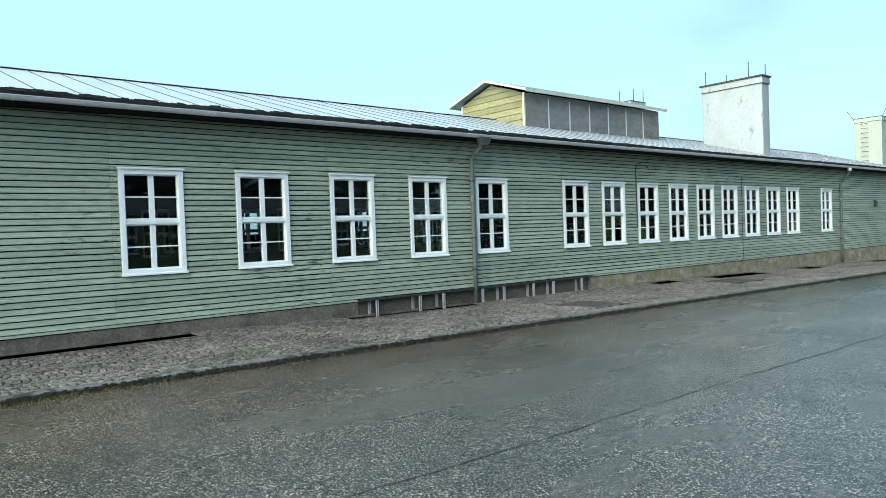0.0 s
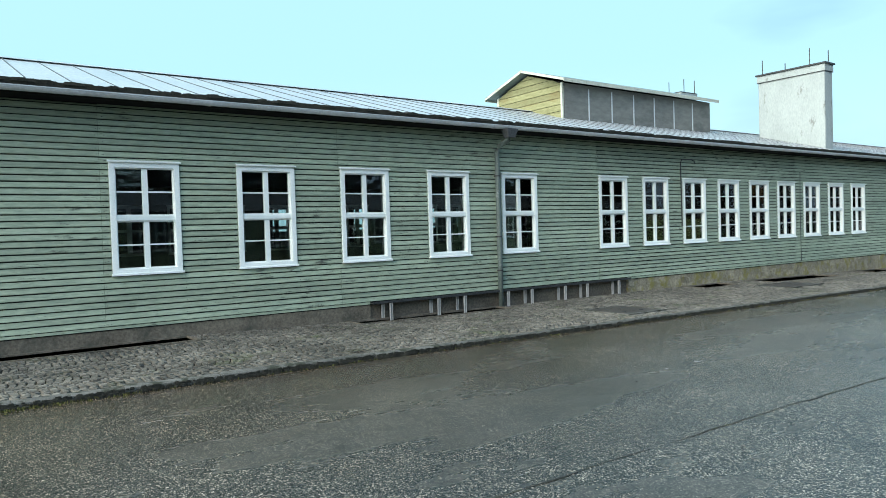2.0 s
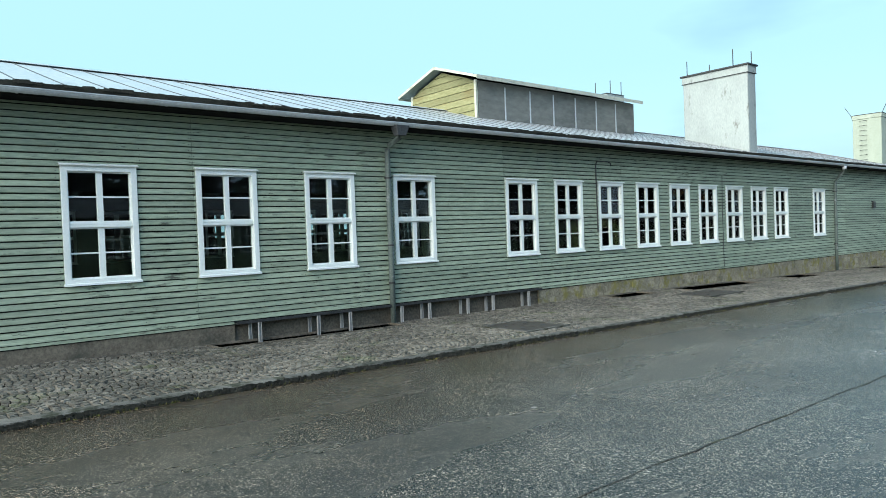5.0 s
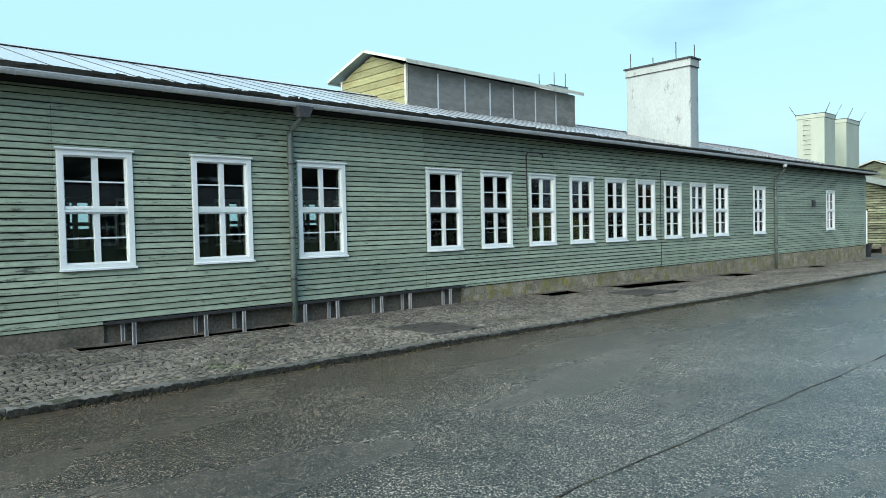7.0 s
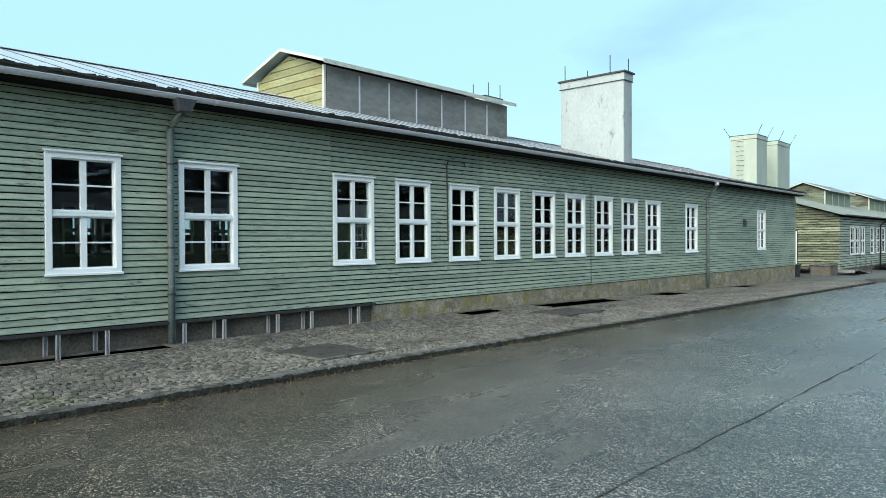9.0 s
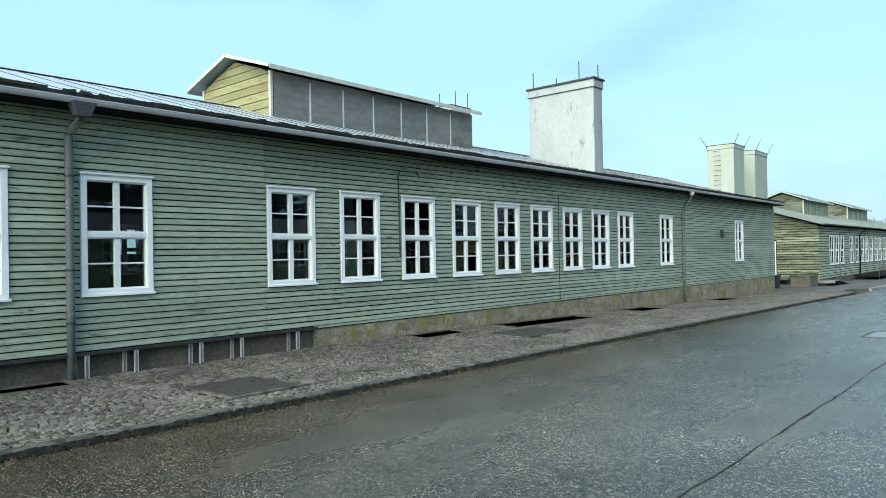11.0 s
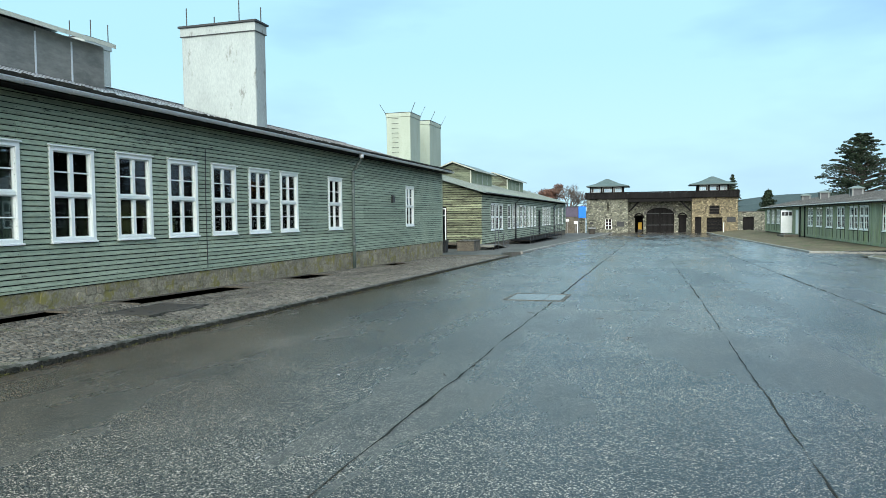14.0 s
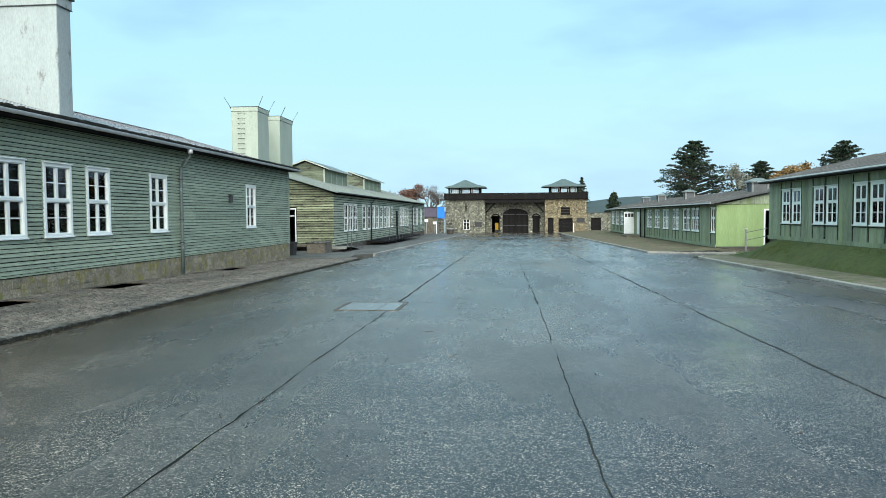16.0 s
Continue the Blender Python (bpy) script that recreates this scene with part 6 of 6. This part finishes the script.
def spruce(x, y, z, height, width, label, seed, leaves=9000, size=0.15):
    rng = random.Random(seed)
    tr = thing("conifer", (x, y, z), label, "tree")
    part("trunk", Geo().tube([(x, y, z), (x, y, z + height)], height * 0.02, 6, 0.03), bark, tr)
    c = Geo()
    tiers = 16
    for i in range(tiers):
        t = 0.08 + 0.9 * i / tiers
        r = width * 0.5 * (1 - t) ** 0.8
        for k in range(9):
            a = rng.uniform(0, 6.28)
            rr = r * rng.uniform(0.5, 1.05)
            leaf_cloud(c, rng, (x + math.cos(a) * rr * 0.6, y + math.sin(a) * rr * 0.6, z + height * t - rr * 0.15), (0.2 + rr * 0.45, 0.2 + rr * 0.45, height * 0.035), leaves // tiers // 9, size)
    part("crown", c, pine_leaf, tr)


def build_hill():
    rng = random.Random(77)
    g, pts = Geo(), []
    n = 90
    for i in range(n + 1):
        x = lerp(-700, 900, i / n)
        h = 17 * math.exp(-((x - 190) / 120) ** 2) + 12 * math.exp(-((x - 600) / 200) ** 2) + 7 + rng.uniform(-0.8, 0.8)
        pts += [(x, 700 + rng.uniform(-4, 4), -3), (x, 780, h * 0.6 + rng.uniform(-0.5, 0.5)), (x, 860, h), (x, 1000, h * 0.5)]
    for i in range(n):
        for k in range(3):
            g.add([], [])
            g.f.append((4 * i + k, 4 * (i + 1) + k, 4 * (i + 1) + k + 1, 4 * i + k + 1))
    g.v = pts
    solo("backdrop", g, hill_green, "distant dark wooded hill", "hill", "structure")


# ---- verges on the east side ----
def build_verges():
    g = Geo()
    ys = [-26 + 2.5 * i for i in range(22)] + [29.8]
    rng = random.Random(5)
    prof = []
    for y in ys:
        end = 0.0 if y < 28.4 else 1.0
        r = road_z(y)
        top = lerp(0.47, r + 0.10, end)
        prof += [(18.52, y, r + 0.07), (20.0, y, r + 0.10 + rng.uniform(-0.02, 0.02)), (20.5, y, lerp(r + 0.12, top, 0.5) + rng.uniform(-0.03, 0.03)), (21.0, y, lerp(r + 0.12, top, 0.92)), (21.5, y, top)]
    gr, tf = Geo(), Geo()
    gr.v, tf.v = list(prof), list(prof)
    for j in range(len(ys) - 1):
        for k in range(4):
            (gr if k == 0 else tf).f.append((5 * j + k, 5 * j + k + 1, 5 * (j + 1) + k + 1, 5 * (j + 1) + k))
    solo("gravel_strip", gr, gravel, "mossy gravel strip between kerb and bank", "gravel", "structure")
    solo("grass_bank", tf, turf, "short green turf bank below the barrack", "grass", "structure")
    v = Geo()
    line = [(17.25, 33.2), (17.0, 44), (16.7, 56), (16.5, 66), (16.4, 78), (16.4, 89.8)]
    for (xa, ya), (xb, yb) in zip(line, line[1:]):
        v.add([(xa + 0.14, ya, road_z(ya) + 0.08), (21.5, ya, lerp(road_z(ya), -0.28, 0.6) + 0.03), (21.5, yb, lerp(road_z(yb), -0.28, 0.6) + 0.03), (xb + 0.14, yb, road_z(yb) + 0.08)], [(0, 1, 2, 3)])
    solo("brown_verge", v, leaf_litter, "brown and mossy bare verge before the barrack", "verge", "structure")
    build_kerb("kerb_far_east", [(16.4, 89.8), (16.4, 78), (16.5, 66), (16.7, 56), (17.0, 44), (17.25, 33.2), (18.6, 32.6), (21.4, 32.4)], 0.14, 0.09, "pale kerb stones edging the verge", kerb_pale, 1.2, -1)
    build_kerb("kerb_near_east", [(20.2, 29.9), (18.9, 29.3), (18.42, 28.0), (18.40, 18.6), (18.40, -26.0)], 0.14, 0.09, "pale kerb stones edging the gravel strip", kerb_pale, 1.2, -1)
    spots = []
    for _ in range(700):
        spots.append((rng.uniform(20.05, 21.0), rng.uniform(4, 26.3), 0.08))

    def lvl(x, y):
        r = road_z(y)
        if x < 20.5:
            return lerp(r + 0.10, lerp(r + 0.12, 0.47, 0.5), (x - 20.0) / 0.5)
        return lerp(lerp(r + 0.12, 0.47, 0.5), lerp(r + 0.12, 0.47, 0.92), (x - 20.5) / 0.5)
    tufts("bank_grass", spots, grass_blade, "short grass on the bank", 0.024, 30, 6, lvl)


def build_left_pavement():
    """Paving before the second barrack, beyond the break in the kerb."""
    g = Geo()
    line = [(KERB_X, 27.62), (2.9, 28.6), (2.7, 30.2), (3.35, 31.6), (3.5, 38), (3.8, 50), (4.3, 63), (4.6, 76), (4.9, 89.5)]
    for (xa, ya), (xb, yb) in zip(line, line[1:]):
        za, zb = road_z(ya) + 0.075, road_z(yb) + 0.075
        g.hexa([(-12, ya, -1.4), (xa - 0.12, ya, -1.4), (xb - 0.12, yb, -1.4), (-12, yb, -1.4), (-12, ya, za - 0.01), (xa - 0.12, ya, za), (xb - 0.12, yb, zb), (-12, yb, zb - 0.01)])
    solo("far_pavement", g, paving_grey, "grey paved strip before the second barrack", "pavement", "structure")
    build_kerb("kerb_far", line[3:], 0.13, 0.085, "pale granite kerb before the second barrack", kerb_pale, 1.2, -1)


def build_manhole():
    x0, x1, y0, y1 = 6.98, 8.20, 9.0, 10.35
    z = road_z(9.7)
    m = thing("manhole_cover", ((x0 + x1) / 2, (y0 + y1) / 2, z), "rectangular steel manhole cover, wet and shiny, in the asphalt", "manhole")
    g = Geo()
    for a, b, c, d in ((x0, x1, y0, y0 + 0.07), (x0, x1, y1 - 0.07, y1), (x0, x0 + 0.07, y0 + 0.07, y1 - 0.07), (x1 - 0.07, x1, y0 + 0.07, y1 - 0.07)):
        g.hexa([(a, c, z - 0.08), (b, c, z - 0.08), (b, d, z - 0.08), (a, d, z - 0.08), (a, c, road_z(c) + 0.010), (b, c, road_z(c) + 0.010), (b, d, road_z(d) + 0.010), (a, d, road_z(d) + 0.010)])
    part("frame", g, granite, m, "worn stone-grey frame")
    for a, b in ((x0 + 0.08, x0 + 0.80), (x0 + 0.83, x1 - 0.08)):
        c, d = y0 + 0.08, y1 - 0.08
        part("cover_plate", Geo().hexa([(a, c, z - 0.08), (b, c, z - 0.08), (b, d, z - 0.08), (a, d, z - 0.08), (a, c, road_z(c) + 0.007), (b, c, road_z(c) + 0.007), (b, d, road_z(d) + 0.007), (a, d, road_z(d) + 0.007)]), manhole_steel, m)


def build_gate_clutter():
    s = thing("cladded_shed", (-2, 86.8, -0.82), "dark violet clad shed above a stone wall", "shed")
    part("walls", Geo().box(-3.0, 86.5, 1.35, 0.75, 87.6, 2.62), violet_sheet, s)
    part("base", Geo().box(-3.0, 86.6, -1.0, 0.75, 87.5, 1.35), concrete, s)
    part("roof", Geo().box(-3.1, 86.4, 2.62, 0.85, 87.7, 2.70), dark_steel, s)
    t = thing("blue_screen", (1.0, 86.3, -0.82), "bright blue tarpaulin screen on a frame", "screen")
    part("sheet", Geo().box(0.80, 86.28, 1.20, 1.72, 86.33, 2.66), blue_sheet, t, bevel=0.01)
    for x in (0.85, 1.66):
        part("leg", Geo().tube([(x, 86.36, -0.86), (x, 86.36, 2.6)], 0.03, 6), steel, t)
    for x, z in ((-0.6, 0.75), (0.5, 0.45)):
        n = thing("notice_board", (x, 85.9, -0.82), "small white notice board on a post", "sign")
        part("board", Geo().box(x - 0.24, 85.88, z, x + 0.24, 85.91, z + 0.34), white_far, n)
        part("post", Geo().tube([(x, 85.93, -0.86), (x, 85.93, z + 0.4)], 0.03, 6), steel, n)
    b = thing("litter_bin", (3.0, 80.0, -0.72), "grey round litter bin with a pale rim by the kerb", "bin")
    part("body", Geo().tube([(3.0, 80, -0.72), (3.0, 80, -0.10)], 0.36, 14, 0.42), rust_plate, b)
    part("rim", Geo().tube([(3.0, 80, -0.10), (3.0, 80, 0.05)], 0.50, 14, 0.46), white_grey, b)
    for x, y in ((0.9, 84.0), (18.0, 84.5)):
        p = thing("marker_post", (x, y, -0.82), "white wooden marker post", "post", "marker posts")
        part("shaft", Geo().box(x - 0.05, y - 0.05, -0.86, x + 0.05, y + 0.05, 0.45), white_far, p)
        part("cap", Geo().box(x - 0.07, y - 0.07, 0.45, x + 0.07, y + 0.07, 0.50), white_far, p)
    y = thing("yellow_board", (8.3, 93.5, -0.86), "yellow board standing behind the open side gate", "board")
    part("panel", Geo().box(8.05, 93.5, -0.45, 8.5, 93.56, 0.5), yellow_paint, y)
    part("foot", Geo().box(8.0, 93.3, -0.88, 8.55, 93.8, -0.45), dark_steel, y)
    r = thing("hand_railing", (22.5, 34.6, -0.35), "pale-capped grey post and tube railing by the doorway", "railing")
    part("newel", Geo().box(22.31, 33.93, -0.42, 22.39, 34.01, 0.72), white_grey, r)
    part("newel_cap", Geo().box(22.27, 33.89, 0.72, 22.43, 34.05, 0.78), cream_trim, r)
    for z in (0.15, 0.55):
        part("rail", Geo().tube([(22.35, 33.97, z), (23.8, 34.6, z + 0.25)], 0.018, 6), dark_zinc, r)
    part("post", Geo().tube([(23.8, 34.6, -0.42), (23.8, 34.6, 1.0)], 0.018, 6), dark_zinc, r)


# ---- build, largest first ----
build_ground()
build_pavement()
barrack = build_barrack()
build_barrack_windows(barrack)
build_lantern(barrack, -6.85, -3.85, 2.86, 10.38, 4.55, 6.0, 6.56, yellow_boards, lantern_sheet, "roof lantern with yellow boarded gable and grey sheet sides", 7, 0.20, 0.08)
build_chimney(barrack, -3.72, -1.22, 13.42, 14.0, 4.0, 7.26, render_white, "tall white rendered chimney slab with streaks",
              [(-3.55, 13.45, 0, 0, 0.55), (-2.9, 13.9, 0, 0, 0.36), (-1.75, 13.45, 0, 0, 0.62), (-1.3, 13.9, 0, 0, 0.5)])
build_chimney(barrack, -7.62, -6.86, 12.95, 14.02, 4.4, 7.2, render_white, "white rendered chimney with rungs behind the ridge",
              [(-7.49, 13.02, 0, 0, 0.5), (-6.95, 13.3, 0, 0, 0.54), (-6.9, 13.97, 0, 0, 0.54)], steel_cap=False, ladder=True)
build_second_barrack()
east_kit = window_kit(0.85, 1.36, 1, 2, 0.60, 0.085, 0.06, 0.10, 0.3)
far_east = build_east_barrack("east_barrack", 35.85, 76.5, -0.25, 2.08, [36, 39.30, 41.45, 44.4, 47.4, 50.4, 53.4, 64.5, 67.5, 70.5, 73.5],
                              "long low grey-green barrack with paired white windows and lime gable", (0.82, 1.38, 0.12, 0.50), lime_boards, window_kit(0.82, 1.38, 1, 2, 0.6, 0.085, 0.06, 0.10, 0.3), 3.05)
build_porch(far_east)
for x, y in ((24.4, 72.0), (23.9, 62.0), (23.9, 52.0)):
    roof_vent(far_east, x, y, 2.85)
roof_vent(far_east, 24.6, 39.0, 2.85, 1.35)
near_east = build_east_barrack("near_east_barrack", -26.0, 28.0, 0.50, 2.88, [24.66 - 3.05 * i for i in range(16)],
                               "grey-green upright boarded barrack with paired white windows above a bank", (0.85, 1.36, 0.20, 1.14), panel_boards, east_kit, 4.0)
build_gatehouse()
build_verges()
build_left_pavement()
build_hill()
pine(33.4, 88.3, -0.5, 11.4, 10.4, "large dark pine with a broad uneven crown", 41, 26000, 0.30)
pine(37.6, 76.6, -0.5, 7.8, 7.6, "dark pine showing above the roof", 42, 14000)
pine(42.9, 69.2, -0.5, 9.2, 8.6, "dark pine behind the near barrack", 43, 14000)
pine(20.9, 104.0, -0.5, 7.7, 3.0, "slim pine behind the gatehouse", 44, 6000, 0.2)
spruce(25.5, 103.0, -0.5, 5.6, 4.4, "small dark conifer behind the wall", 45)
spruce(41.6, 75.0, -0.5, 7.7, 2.6, "narrow dark conifer behind the barracks", 51)
broadleaf(35.7, 77.3, -0.5, 10.0, pale_leaf, 1800, "slender birch with thin pale leaves", 46, 0.12, 0.30)
broadleaf(40.0, 75.8, -0.5, 9.6, gold_leaf, 4600, "slim tree with golden-brown autumn leaves", 47, 0.16, 0.27)
broadleaf(-5.9, 120.0, -0.5, 10.4, rust_leaf, 7500, "spreading tree with rust-red leaves behind the barrack", 48, 0.16)
grove = random.Random(71)
for n in range(13):
    pine(45 + grove.uniform(-3, 4), -18 + 6 * n + grove.uniform(-1.5, 1.5), -0.5, grove.uniform(12, 14.5), grove.uniform(11, 13), "dark conifer in the row of trees behind the eastern barracks", 80 + n, 9500, 0.10, 0.24)
broadleaf(-3.9, 115.5, -0.5, 9.4, None, 0, "bare leafless tree behind the shed", 49)
broadleaf(-10.6, 118.7, -0.5, 9.4, None, 0, "bare leafless tree behind the barrack", 50)
build_kerb("kerb", [(KERB_X, PAVE_Y0), (KERB_X, PAVE_Y1), (2.7, 28.3)], 0.12, 0.068, "worn granite kerb with moss at its foot", granite, 1.0, -1)
build_manhole()
for n, h in enumerate(HATCHES):
    build_hatch(*h, "pair of rusty steel hatch plates in the cobbles" if n == 0 else "dull steel hatch set in the cobbles")
build_gate_clutter()
crack_shape = Geo()
for n, (pts, w) in enumerate(CRACKS):
    r = ribbon(pts, w, 60 + n)
    crack_shape.add(r.v, r.f)
solo("asphalt_cracks", crack_shape, crack_tar, "dark cracks and joints running along the asphalt", "crack", "structure")
rnd = random.Random(8)
tufts("kerb_moss", [(KERB_X + abs(rnd.gauss(0.0, 0.02)), rnd.uniform(-14, 27), 0.025) for _ in range(520)] + [(KERB_X + 0.05, rnd.gauss(-12.4, 0.5), 0.06) for _ in range(90)], moss, "dull moss along the kerb foot", 0.02, 16, 9)
# Small black lumps on the kerb face, denser towards its foot.
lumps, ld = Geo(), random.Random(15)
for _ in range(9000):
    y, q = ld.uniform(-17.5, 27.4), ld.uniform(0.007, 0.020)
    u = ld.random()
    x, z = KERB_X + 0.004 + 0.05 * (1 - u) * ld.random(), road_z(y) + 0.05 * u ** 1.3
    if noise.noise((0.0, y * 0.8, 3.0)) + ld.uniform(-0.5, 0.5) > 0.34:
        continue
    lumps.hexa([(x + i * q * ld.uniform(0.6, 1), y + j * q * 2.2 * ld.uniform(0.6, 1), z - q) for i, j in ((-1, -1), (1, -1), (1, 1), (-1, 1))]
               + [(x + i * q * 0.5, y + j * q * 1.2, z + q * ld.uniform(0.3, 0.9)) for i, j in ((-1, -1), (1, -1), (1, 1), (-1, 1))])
solo("kerb_grime", lumps, moss_edge, "black lumps along the kerb face", "moss", "stuff")
# Small dark blades in a line along the kerb foot.
tufts("kerb_dirt", [(KERB_X + abs(rnd.gauss(0.01, 0.03)), rnd.uniform(-14, 27), 0.02) for _ in range(1600)], moss_edge, "dark blades along the kerb foot", 0.02, 10, 11)
litter = Geo()
for _ in range(130):
    x, y, q, a = rnd.uniform(3.6, 15.0), rnd.uniform(-11, 22), rnd.uniform(0.012, 0.03), rnd.uniform(0, 6.28)
    z, ca, sa = road_z(y) + 0.004, math.cos(a) * q, math.sin(a) * q
    litter.add([(x - ca, y - sa, z), (x + 0.5 * sa, y - 0.5 * ca, z + q * 0.3), (x + ca, y + sa, z + 0.003), (x - 0.5 * sa, y + 0.5 * ca, z + q * 0.35)], [(0, 1, 2, 3)])
for _ in range(14):
    x, y, a = rnd.uniform(4.5, 12.0), rnd.uniform(-9, 12), rnd.uniform(0, 6.28)
    z = road_z(y) + 0.006
    litter.tube([(x, y, z), (x + 0.06 * math.cos(a), y + 0.06 * math.sin(a), z + 0.006), (x + 0.13 * math.cos(a + 0.3), y + 0.13 * math.sin(a + 0.3), z)], 0.003, 4)
solo("leaf_litter", litter, bark, "scattered wet brown leaves and twigs on the asphalt", "leaves", "stuff")
build_plinth_stones(barrack)
build_siding(barrack)
